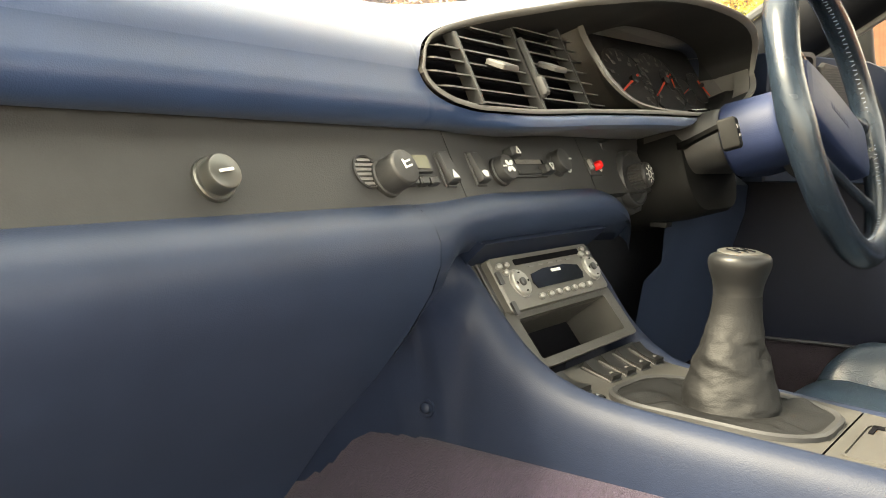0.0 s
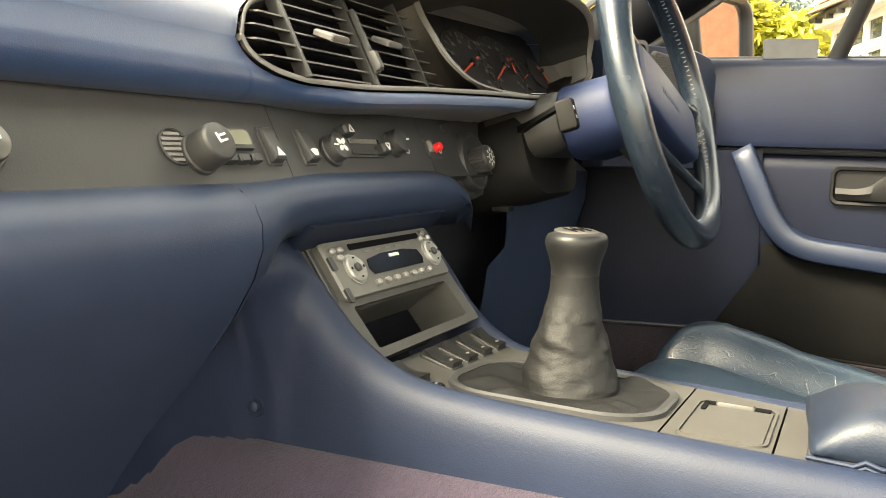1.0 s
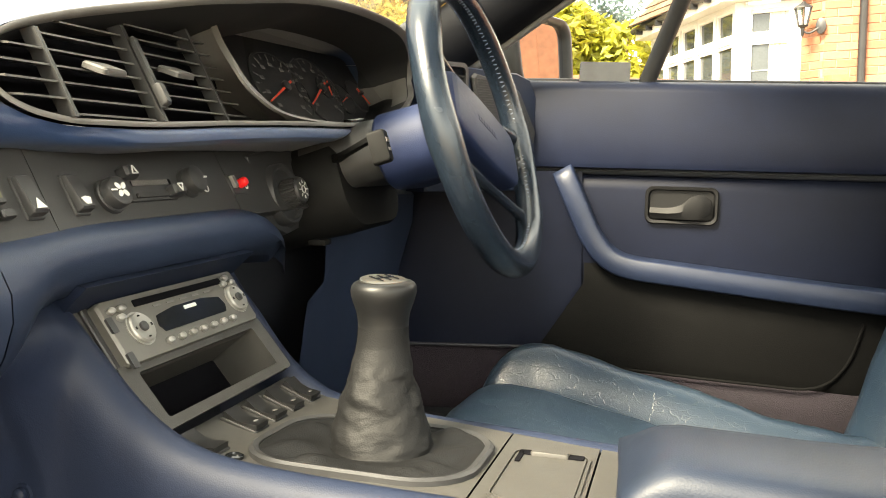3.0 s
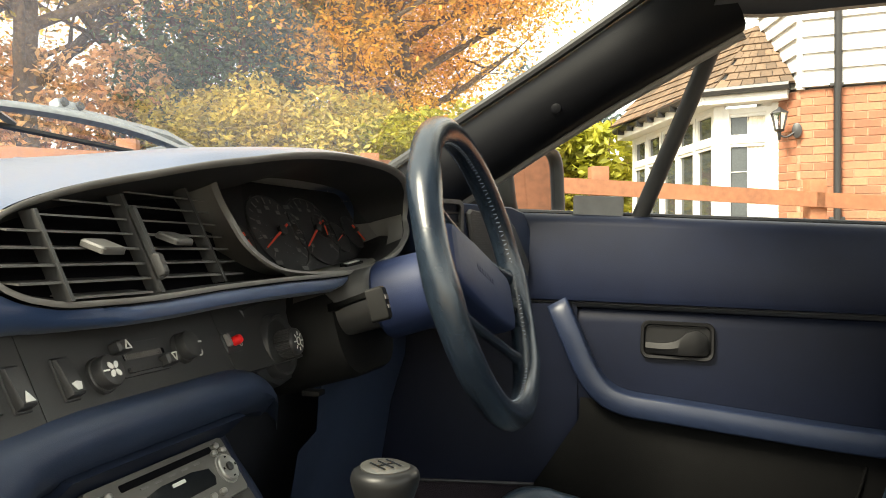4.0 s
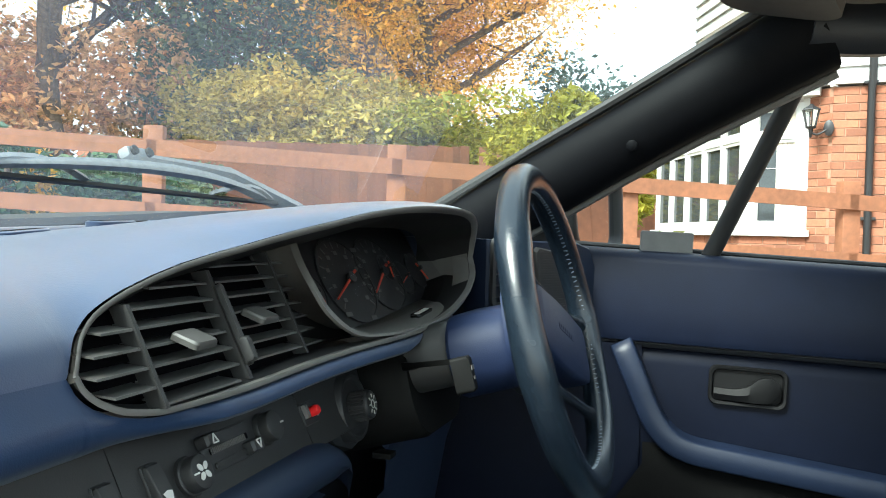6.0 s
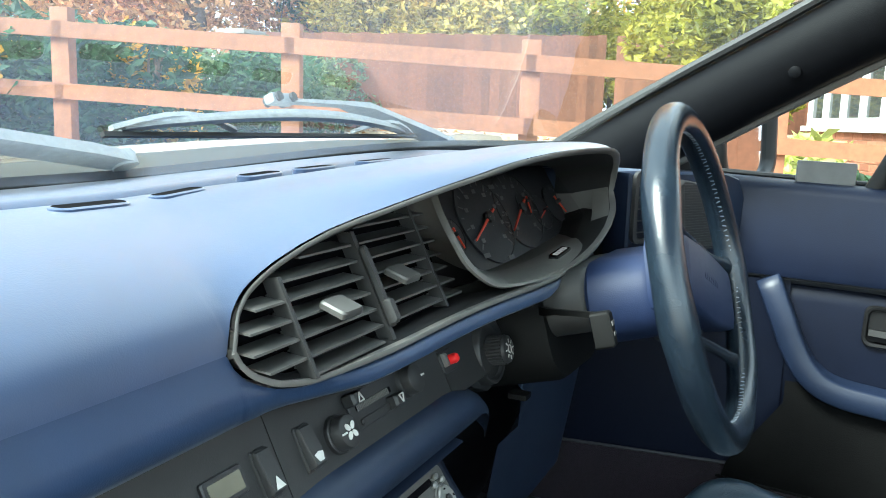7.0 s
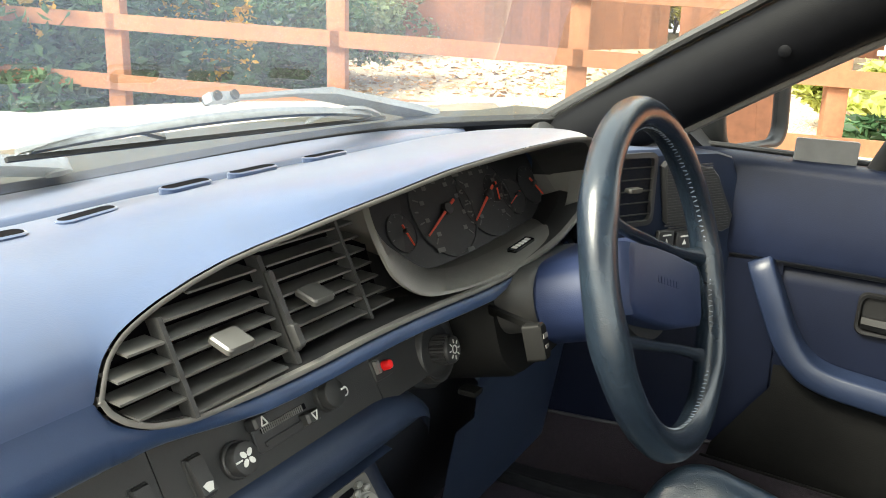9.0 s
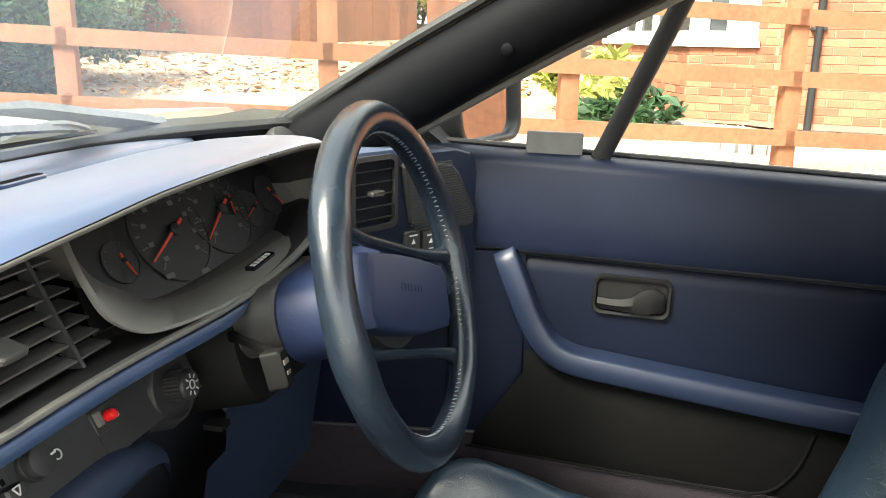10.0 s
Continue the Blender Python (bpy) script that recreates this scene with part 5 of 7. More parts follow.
part("kick_carpet", bm, LOWERC, lower_pad, "dark carpet below the kick panel")
bm = bmesh.new()
tube(bm, [V(1.798, 0.05, 0.469), V(1.790, 0.10, 0.470), V(1.773, 0.22, 0.471), V(1.753, 0.36, 0.472)], 0.0028, 8)
part("kick_piping", bm, SOFTBLACK, lower_pad)
# release handle
HM = plane_m((1.8015, -0.096, 0.693), (0, -1, -0.03), (0, 0, 1)) @ Matrix.Diagonal((0.92, 0.92, 1, 1))
bm = bmesh.new()
o, i = rrect(0.114, 0.060, 0.012), rrect(0.104, 0.050, 0.010)
loft(bm, [[HM @ V(x, y, 0.002 - 0.004) for x, y in o], [HM @ V(x, y, 0.005) for x, y in o], [HM @ V(x * 0.97, y * 0.97, 0.007) for x, y in o], [HM @ V(x, y, 0.006) for x, y in i], [HM @ V(x * 0.95, y * 0.93, 0.0005) for x, y in i]], closed=True, cap=True)
hs = part("handle_surround", bm, HANDLE, door, "black plastic handle surround")
bm = bmesh.new()
up = spline([(-0.049, -0.004, 0.008), (-0.02, -0.004, 0.011), (0.0, 0.002, 0.014), (0.014, 0.014, 0.016), (0.03, 0.018, 0.016), (0.045, 0.010, 0.012)], 4)
dn = spline([(-0.049, -0.021, 0.006), (-0.02, -0.022, 0.009), (0.0, -0.022, 0.012), (0.014, -0.022, 0.014), (0.03, -0.020, 0.014), (0.045, -0.012, 0.010)], 4)
loft(bm, [[HM @ V(p.x, p.y, 0.003) for p in up], [HM @ V(*p) for p in up], [HM @ V((p.x + q.x) / 2, (p.y + q.y) / 2, (p.z + q.z) / 2 + 0.004) for p, q in zip(up, dn)], [HM @ V(*p) for p in dn], [HM @ V(p.x, p.y, 0.003) for p in dn]], flip=True)
part("release_lever", bm, HANDLE, hs, "black release lever")

# angled corner panel: side vent, loudspeaker, window switches
A, B = V(1.588, 0.236, 0.0), V(1.793, 0.118, 0.0)
du = (B - A).normalized()
CM = plane_m((A.x, A.y, 0.80), du, V(0, 0, 1))
corner = thing("corner_panel", (1.69, 0.18, 0.72), "navy corner panel with side vent, speaker grille and switches", "trim panel")
bm = bmesh.new()
plate(bm, [(0, -0.08), (0.235, -0.085), (0.238, 0.05), (0.22, 0.082), (0.19, 0.090), (0.0, 0.092)], -0.04, 0.0, CM, 0.003)
part("panel", bm, NAVYD, corner)
vm = CM @ Matrix.Translation((0.041, 0.050, 0))
bm = bmesh.new()
o, i = rrect(0.074, 0.090, 0.010), rrect(0.063, 0.078, 0.007)
loft(bm, [[vm @ V(x, y, 0.0) for x, y in o], [vm @ V(x, y, 0.006) for x, y in o], [vm @ V(x, y, 0.0065) for x, y in i], [vm @ V(x, y, -0.03) for x, y in i]], closed=True, cap=True)
sv = part("side_vent", bm, BLACK, corner)
for k in range(5):
    y = -0.030 + 0.0145 * k
    bm = bmesh.new()
    loft(bm, [[vm @ V(x, y, 0.004), vm @ V(x, y - 0.0018, 0.003), vm @ V(x, y - 0.007, -0.022), vm @ V(x, y - 0.0045, -0.022)] for x in (-0.032, 0.032)], closed=True, cap=True)
    part("louvre", bm, LOUVRE, sv)
bm = bmesh.new()
plate(bm, rrect(0.022, 0.006, 0.002), 0.0, 0.010, vm @ Matrix.Translation((0.002, 0.000, 0)), 0.002)
part("vane_tab", bm, LOUVRE, sv)
gm = CM @ Matrix.Translation((0.160, 0.025, 0))
bm = bmesh.new()
o = [(-0.060, -0.018), (-0.052, -0.024), (0.050, -0.042), (0.062, -0.038), (0.066, -0.022), (0.032, 0.034), (0.018, 0.046), (-0.066, 0.058), (-0.073, 0.052)]
plate(bm, o, -0.002, 0.006, gm, 0.003)
sp = part("speaker_grille", bm, SPEAKER, corner, "black slotted speaker grille")
for k in range(26):
    y = -0.034 + 0.0034 * k
    x1 = 0.056 if y < -0.022 else 0.056 - (y + 0.022) * 0.58
    x0 = max(-0.064 - (y - 0.0) * 0.12, -0.040 - (y + 0.034) * 2.0) if y < -0.022 else -0.056 - (y + 0.022) * 0.14
    bm = bmesh.new()
    bar(bm, gm @ Matrix.Translation((0, 0, 0.0055)), (x1 + x0) / 2, y, x1 - x0, 0.0018, 0, 0.0016)
    part("slat", bm, BLACK, sp)
for k in range(2):
    mm = CM @ Matrix.Translation((0.104 + 0.032 * k, -0.022 - 0.004 * k, 0.002))
    bm = bmesh.new()
    plate(bm, rrect(0.027, 0.034, 0.002), -0.001, 0.005, mm, 0.0015)
    s = part("mirror_switch", bm, BLACK, corner)
    bm = bmesh.new()
    bar(bm, mm @ Matrix.Translation((0, 0, 0.0052)), 0, 0.011, 0.014, 0.0018)
    tri_mark(bm, mm @ Matrix.Translation((0, 0.003, 0.0052)), 0.0035)
    bar(bm, mm @ Matrix.Translation((0, 0, 0.0052)), 0, -0.007, 0.008, 0.0014)
    part("switch_symbol", bm, MARK, s)

# small grey plate standing on the sill
sp_m = plane_m((1.822, 0.020, 0.893), (0.2, -0.98, -0.03), (0, 0, 1))
bm = bmesh.new()
plate(bm, rrect(0.076, 0.032, 0.003), -0.003, 0.003, sp_m, 0.001)
tag = part("sill_plate", bm, mat("slate_grey_plate", (0.13, 0.13, 0.128), 0.55))
tagged(tag, "small slate grey plate standing on the window sill", "plate")

# ---- windscreen pillar, header, visor ----
pil = thing("windscreen_pillar", (1.72, 0.3, 0.87), "black padded windscreen pillar trim", "pillar", kind="structure")
ups = spline([(1.745, 0.44, 0.868), (1.727, 0.336, 0.930), (1.70, 0.205, 1.003), (1.671, 0.078, 1.071), (1.640, -0.055, 1.146), (1.622, -0.13, 1.190)], 5)
los = spline([(1.735, 0.290, 0.862), (1.714, 0.172, 0.928), (1.695, 0.085, 0.978), (1.674, -0.010, 1.030), (1.655, -0.095, 1.072), (1.640, -0.175, 1.112)], 5)
bm = bmesh.new()
rows = []
for a, b in zip(ups, los):
    m_ = (a + b) / 2
    rows.append([a + V(0.05, 0.02, 0.01), a + V(0.012, 0.004, 0.006), a, a.lerp(b, 0.12) + V(-0.012, 0, 0), m_ + V(-0.022, 0, 0.0), a.lerp(b, 0.86) + V(-0.014, 0, 0), b, b + V(0.015, 0, -0.004), b + V(0.06, 0.0, 0.0)])
loft(bm, rows)
part("pillar_trim", bm, PILLAR, pil, angle=60)
bm = bmesh.new()
tube(bm, [a + V(0.006, 0.010, 0.009) for a in ups], 0.007, 8)
part("screen_seal", bm, RUBBER, pil)
bm = bmesh.new()
tube(bm, [b + V(0.028, 0.0, -0.006) for b in los], 0.0065, 8)
part("door_seal", bm, GREYP, pil)
bm = bmesh.new()
lathe(bm, [(0.0075, -0.002), (0.0072, 0.002), (0.005, 0.0032), (0.0004, 0.0034)], axis((1.664, 0.066, 1.018), (-0.95, 0.05, -0.2)), 18)
part("trim_stud", bm, PILLAR, pil)
# corner post foot on the dash
bm = bmesh.new()
lathe(bm, [(0.022, -0.03), (0.022, 0.0), (0.018, 0.008), (0.001, 0.010)], axis((1.70, 0.36, 0.897), (-0.2, -0.6, 0.6)), 18)
part("pillar_foot", bm, CHAR, pil)

# slanted bar of the quarter window
bm = bmesh.new()
tube(bm, [V(1.832, -0.034, 0.858), V(1.800, -0.0735, 0.949), V(1.768, -0.1115, 1.037), V(1.735, -0.150, 1.13)], 0.0125, 12)
bar_ob = part("window_bar", bm, RUBBER)
tagged(bar_ob, "black slanted side window divider bar", "window bar", kind="structure")

# roof: header rail and lining
roof = thing("car_roof", (1.09, -0.6, 1.15), "black roof header with grey headlining", "roof", kind="structure")


def header(x):
    k = ((x - 1.09) / 0.55) ** 2
    return V(x, 0.055 - 0.16 * k, 1.165 + 0.031 * k)


bm = bmesh.new()
rows = []
for k in range(15):
    x = 0.52 + 1.14 * k / 14
    h = header(x)
    rows.append([h + V(0, 0.02, 0.018), h + V(0, 0.012, 0.0), h + V(0, 0, -0.008), h + V(0, -0.02, -0.012), h + V(0, -0.06, -0.006), h + V(0, -0.10, 0.006)])
loft(bm, rows)
part("header_rail", bm, SOFTBLACK, roof)
bm = bmesh.new()
rows = []
for k in range(15):
    x = 0.46 + 1.26 * k / 14
    h = header(min(max(x, 0.52), 1.66))
    e = ((x - 1.09) / 0.63) ** 4
    rows.append([V(x, h.y + 0.02, h.z + 0.02), V(x, h.y - 0.12, h.z + 0.012 - 0.03 * e), V(x, -0.4, 1.225 - 0.05 * e), V(x, -0.54, 1.225 - 0.05 * e), V(x, -0.58, 1.205 - 0.05 * e)])
loft(bm, rows)
part("headlining", bm, HEADLINE, roof)
# side rail above the door window
bm = bmesh.new()
tube(bm, spline([(1.632, -0.135, 1.155), (1.645, -0.20, 1.150), (1.66, -0.32, 1.158), (1.665, -0.6, 1.165), (1.665, -1.05, 1.15)], 5), 0.026, 10, squash=1.2)
part("side_rail", bm, SOFTBLACK, roof)
bm = bmesh.new()
box(bm, (1.09, -0.27, 1.262), (1.28, 0.62, 0.02), bevel=0.008)
part("roof_skin", bm, PAINT, roof, "white painted roof skin")
visor = thing("sun_visor", (1.44, -0.04, 1.17), "grey padded sun visor folded up", "sun visor")
bm = bmesh.new()
VM = plane_m((1.425, -0.060, 1.176), V(1, -0.30, -0.03), V(0.18, 0.9, 0.22))
plate(bm, rrect(0.34, 0.13, 0.04, 6), -0.012, 0.004, VM, 0.004)
plate(bm, rrect(0.34, 0.13, 0.04, 6), -0.016, -0.012, VM)
part("pad", bm, mat("visor_vinyl", (0.075, 0.064, 0.055), 0.7, bump=0.2, bump_scale=600), visor)
bm = bmesh.new()
tube(bm, [VM @ V(-0.16, 0.045, 0), VM @ V(0.19, 0.05, 0), VM @ V(0.215, 0.05, 0.012)], 0.006, 8)
part("pivot_rod", bm, BLACK, visor)

# ---- windscreen ----
def screen_point(x, s):
    """s 0 at the foot, 1 at the header."""
    f, h = V(x, screen_front(x) - 0.035, 0.887 + 0.026 * smooth(1.05, 1.6, x)), header(x) + V(0, 0.022, 0.012)
    p = f.lerp(h, s)
    return p - V(0, 0.25, 0.43).normalized() * 0.005 * math.sin(math.pi * s)


bm = bmesh.new()
loft(bm, [[screen_point(0.42 + 1.34 * k / 24, s / 10) for s in range(11)] for k in range(25)], flip=True)
ws = part("windscreen", bm, GLASS, angle=80)
ws.visible_shadow = False
tagged(ws, "clear curved car windscreen with faint reflections", "windscreen", kind="structure")
bm = bmesh.new()
rows = []
for k in range(25):
    x = 0.40 + 1.38 * k / 24
    p = screen_point(x, 0)
    q = screen_point(x, 0.035)
    d = (q - p).normalized()
    nn = V(0, 0.43, 0.9)
    rows.append([p + nn * 0.009 - d * 0.02, p + nn * 0.009 + d * 0.006, p + nn * 0.001 + d * 0.008, p - nn * 0.004 + d * 0.004, p - nn * 0.006 - d * 0.03])
loft(bm, rows)
seal = part("screen_seal", bm, RUBBER)
tagged(seal, "black rubber windscreen seal", "seal", kind="structure")

# plain, mostly unseen boxes round passenger side and rear, added to block daylight
bm = bmesh.new()
box(bm, (0.335, -0.35, 0.33), (0.05, 1.6, 0.16), bevel=0.01)
box(bm, (1.09, 0.86, 0.50), (1.56, 0.04, 0.62), bevel=0.01)
box(bm, (1.825, 0.62, 0.52), (0.03, 0.62, 0.66), bevel=0.005)
box(bm, (1.09, -1.30, 0.54), (1.56, 0.06, 0.62), bevel=0.01)
box(bm, (0.41, -0.25, 1.255), (0.16, 0.66, 0.03), bevel=0.01)
box(bm, (1.745, -0.97, 1.05), (0.05, 0.60, 0.40), bevel=0.01)
box(bm, (1.09, 0.0, 0.22), (1.56, 2.4, 0.04), bevel=0.01)
shell = part("closing_boxes", bm, SOFTBLACK)
tagged(shell, "plain black boxes added to close the cabin", "car shell", kind="structure")

# ---- driver's seat ----
seat = thing("driver_seat", (1.46, -0.2, 0.33), "creased blue leather sports seat, driver's side", "car seat")
HALF = spline([(0.0, 0.0, 0), (0.05, 0.0, 0), (0.095, -0.001, 0), (0.118, -0.007, 0), (0.128, -0.014, 0), (0.137, -0.004, 0), (0.150, 0.022, 0), (0.166, 0.038, 0), (0.184, 0.040, 0), (0.200, 0.028, 0), (0.210, 0.006, 0), (0.214, -0.022, 0), (0.213, -0.06, 0), (0.205, -0.11, 0)], 3)
ACROSS = [(-p.x, p.y) for p in HALF[::-1]] + [(p.x, p.y) for p in HALF[1:]]


def seat_top(y):
    return lerp(y, [-0.42, -0.30, -0.2, -0.1, 0.0, 0.07, 0.12], [0.368, 0.375, 0.393, 0.422, 0.450, 0.467, 0.474])


def crumple(p, k=1.0):
    return V(0, 0, k * (0.0035 * noise.noise(p * 13) + 0.0022 * noise.noise(V(p.x * 40, p.y * 22, 4)) + 0.0009 * noise.noise(p * 95)))


bm = bmesh.new()
rows = []
nose = [(0.135 + 0.05 * math.cos(radians(a)), -0.055 * (1 - math.sin(radians(a)))) for a in (-60, -35, -12, 8, 25, 42, 58, 74, 90)]
for y, dz in nose + [(0.135 - 0.016 * k, 0.0) for k in range(1, 34)]:
    f = smooth(0.19, 0.07, y)
    row = []
    for o, h in ACROSS:
        bow = -0.036 * (o / 0.2) ** 2 * (1 - f)
        p = V(1.459 + o * (0.93 + 0.07 * f), y + bow, seat_top(y) + dz + (h if h < 0 else h * (0.55 + 0.45 * f)))
        p.z = max(p.z, 0.35)
        row.append(p + crumple(p))
    rows.append(row)
loft(bm, rows, flip=False)
cush = part("cushion", bm, LEATHER, seat, "blue leather cushion with creased bolsters", angle=80)
for o in (-0.132, 0.132):
    bm = bmesh.new()
    pts = [V(1.459 + o, y, seat_top(y) - 0.0125) for y in [0.075 - 0.016 * k for k in range(28)]]
    tube(bm, pts, 0.0024, 6)
    part("seam", bm, LEATHER, cush)
bm = bmesh.new()
tube(bm, [V(1.459 + o, -0.14, seat_top(-0.14) + 0.0005) for o in [-0.125 + 0.025 * k for k in range(11)]], 0.0018, 6)
part("seam", bm, LEATHER, cush)
# backrest with forward side bolsters, rounded in section
BACK = spline([(0.0, 0.0, 0), (0.07, 0.002, 0), (0.12, 0.006, 0), (0.135, 0.004, 0), (0.150, 0.022, 0), (0.172, 0.052, 0), (0.196, 0.068, 0), (0.220, 0.066, 0), (0.238, 0.046, 0), (0.246, 0.012, 0), (0.246, -0.04, 0), (0.236, -0.09, 0), (0.20, -0.115, 0), (0.0, -0.12, 0)], 3)
RING = [(p.x, p.y) for p in BACK] + [(-p.x, p.y) for p in BACK[::-1]][1:-1]
bm = bmesh.new()
rows = []
for j in range(26):
    v = j / 25
    z = 0.40 + 0.60 * v
    y0 = -0.372 - 0.17 * v
    w = 1.0 - 0.30 * smooth(0.45, 1.0, v)
    rows.append([V(1.459 + o * w, y0 + (h * smooth(1.1, 0.45, v) if h > 0 else h), z) for o, h in RING])
rows = [[p + V(0, 1, 0) * crumple(p, 1.4).z for p in r] for r in rows]
loft(bm, rows, closed=True, cap=True)
part("backrest", bm, LEATHER, seat, "blue leather backrest with side bolster", angle=80)
bm = bmesh.new()
for x in (1.28, 1.64):
    box(bm, (x, -0.12, 0.345), (0.03, 0.5, 0.03), bevel=0.004)
part("seat_rail", bm, BLACK, seat)
# belt buckle stalk and chrome edge strip by the seat
bm = bmesh.new()
box(bm, (1.742, -0.22, 0.3680), (0.012, 0.16, 0.004), bevel=0.001)
st = part("sill_plate_strip", bm, SILVER)
tagged(st, "thin bright metal strip on the door sill", "trim strip", kind="structure")

# ---- outside of the car: bonnet, cowl, wipers, mirror ----
bonnet = thing("car_bonnet", (1.09, 1.3, 0.6), "glossy white car bonnet", "bonnet")
bm = bmesh.new()
rows = []
for k in range(25):
    x = 0.22 + 1.74 * k / 24
    e = (x - 1.09) / 0.87
    y0 = screen_front(min(max(x, 0.43), 1.75)) + 0.10
    wing = 0.016 * smooth(0.40, 0.70, abs(e)) - 0.05 * smooth(0.80, 1.0, abs(e))
    rows.append([V(x, y, 0.904 + wing - 0.05 * (y - 0.7) - 0.05 * max(0, y - 0.7) ** 2) for y in [y0 + (2.7 - y0) * j / 20 for j in range(21)]])
loft(bm, rows, flip=True)
part("bonnet_panel", bm, PAINT, bonnet, angle=70)
bm = bmesh.new()
rows = []
for k in range(25):
    x = 0.30 + 1.58 * k / 24
    y = screen_front(min(max(x, 0.43), 1.75))
    rise = 0.022 * smooth(1.05, 1.6, x)
    rows.append([V(x, y + 0.125, 0.880), V(x, y + 0.096, 0.884 + rise), V(x, y + 0.092, 0.898 + rise), V(x, y + 0.05, 0.897 + rise), V(x, y - 0.02, 0.890 + rise), V(x, y - 0.026, 0.875 + rise)])
loft(bm, rows)
cw = part("cowl", bm, COWL)
tagged(cw, "grey scuttle panel below the windscreen", "cowl", kind="structure")


def wiper(pivot, elbow, joint, tip0, tip1, name_label):
    w = thing("wiper", pivot, name_label, "wiper", "windscreen wipers")
    P, E, J, T0, T1 = [Vector(p) for p in (pivot, elbow, joint, tip0, tip1)]
    up, ug = V(0, 0.43, 0.9), V(0, -0.86, 0.5)
    bm = bmesh.new()
    rows = []
    side = (J - P).normalized().cross(up).normalized()
    for t, wd, h, o in ((0, 0.011, 0.010, 0.002), (0.10, 0.012, 0.011, 0.004), (0.45, 0.0110, 0.009, 0.006), (0.60, 0.0045, 0.005, 0.005), (1.0, 0.0035, 0.0035, 0.003)):
        c = (P.lerp(E, t / 0.5) if t < 0.5 else E.lerp(J, t / 0.5 - 1)) + up * o
        rows.append([c + side * wd + up * -h / 2, c + side * wd * 0.8 + up * h / 2, c - side * wd * 0.8 + up * h / 2, c - side * wd - up * h / 2])
    loft(bm, rows, closed=True, cap=True)
    part("arm", bm, WIPER, w)
    bm = bmesh.new()
    lathe(bm, [(0.011, -0.004), (0.011, 0.006), (0.009, 0.010), (0.001, 0.011)], axis(P, up), 18)
    part("pivot_cap", bm, WIPER, w)
    # main bridge, two yokes, rubber
    bm = bmesh.new()
    side = (T1 - T0).normalized().cross(up).normalized()
    rows = []
    for k in range(13):
        t = k / 12
        c = T0.lerp(T1, 0.04 + 0.90 * t) + up * (0.004 + 0.003 * math.sin(math.pi * t)) + ug * 0.025 * math.sin(math.pi * t) ** 0.8
        h = 0.0025 + 0.0030 * math.sin(math.pi * t)
        rows.append([c + side * 0.004 - up * h * 0.8, c + side * 0.003 + up * h * 0.8, c - side * 0.003 + up * h * 0.8, c - side * 0.004 - up * h * 0.8])
    loft(bm, rows, closed=True, cap=True)
    part("bridge", bm, WIPER, w)
    for a, b in ((0.02, 0.30), (0.70, 0.98)):
        bm = bmesh.new()
        rows = []
        for k in range(7):
            t = k / 6
            c = T0.lerp(T1, a + (b - a) * t) + up * (0.004 + 0.006 * math.sin(math.pi * t)) + ug * 0.012 * math.sin(math.pi * t)
            rows.append([c + side * 0.003 - up * 0.002, c + side * 0.002 + up * 0.002, c - side * 0.002 + up * 0.002, c - side * 0.003 - up * 0.002])
        loft(bm, rows, closed=True, cap=True)
        part("yoke", bm, WIPER, w)
    bm = bmesh.new()
    rows = []
    for k in range(9):
        c = T0.lerp(T1, k / 8)
        rows.append([c + side * 0.002 - up * 0.0025, c + side * 0.002 + up * 0.001, c - side * 0.002 + up * 0.001, c - side * 0.002 - up * 0.0025])
    loft(bm, rows, closed=True, cap=True)
    part("blade", bm, RUBBER, w, "black rubber blade")
    bm = bmesh.new()
    c = J + up * 0.004
    d = (T1 - T0).normalized()
    box(bm, c, (0.036, 0.012, 0.010), m=plane_m((0, 0, 0), d, side).to_3x3(), bevel=0.003)
    clip = part("clip", bm, WIPER, w, "grey clip with two round holes")
    for o in (-0.011, 0.011):
        bm = bmesh.new()
        lathe(bm, [(0.0045, -0.009), (0.0045, 0.009), (0.001, 0.0092)], axis(c + d * o, side), 14)
        part("rivet", bm, RUBBER, clip)
    return w


wiper((1.665, 0.515, 0.914), (1.372, 0.496, 0.957), (1.225, 0.487, 0.959), (1.005, 0.478, 0.932), (1.478, 0.475, 0.929), "weathered grey wiper on the driver's side of the screen")
wiper((1.10, 0.556, 0.905), (0.90, 0.540, 0.930), (0.66, 0.515, 0.952), (0.46, 0.55, 0.920), (0.99, 0.568, 0.924), "weathered grey wiper with its arm by the screen centre")

mirror = thing("door_mirror", (1.90, 0.19, 0.87), "grey door mirror with dark housing", "door mirror")
MM = plane_m((1.955, 0.143, 0.940), V(0.958, -0.287, 0.0), V(0, 0.05, 1))
bm = bmesh.new()
rows = []
for d, s in ((-0.002, 0.78), (0.010, 0.80), (0.016, 0.86), (0.016, 0.93), (0.010, 0.985), (-0.010, 1.0), (-0.05, 0.93), (-0.08, 0.72), (-0.09, 0.4)):
    rows.append([MM @ V(x * s - 0.010 * (y / 0.07) * (x < 0), y * s, d) for x, y in rrect(0.232, 0.144, 0.034, 5)])
loft(bm, rows, closed=True, cap=True)
part("housing", bm, mat("mirror_housing_black", (0.008, 0.009, 0.010), 0.45, spec=0.3), mirror, angle=50)
bm = bmesh.new()
plate(bm, rrect(0.184, 0.116, 0.026, 5), -0.001, 0.004, MM)
part("mirror_glass", bm, MIRROR, mirror, "mirror glass")
bm = bmesh.new()
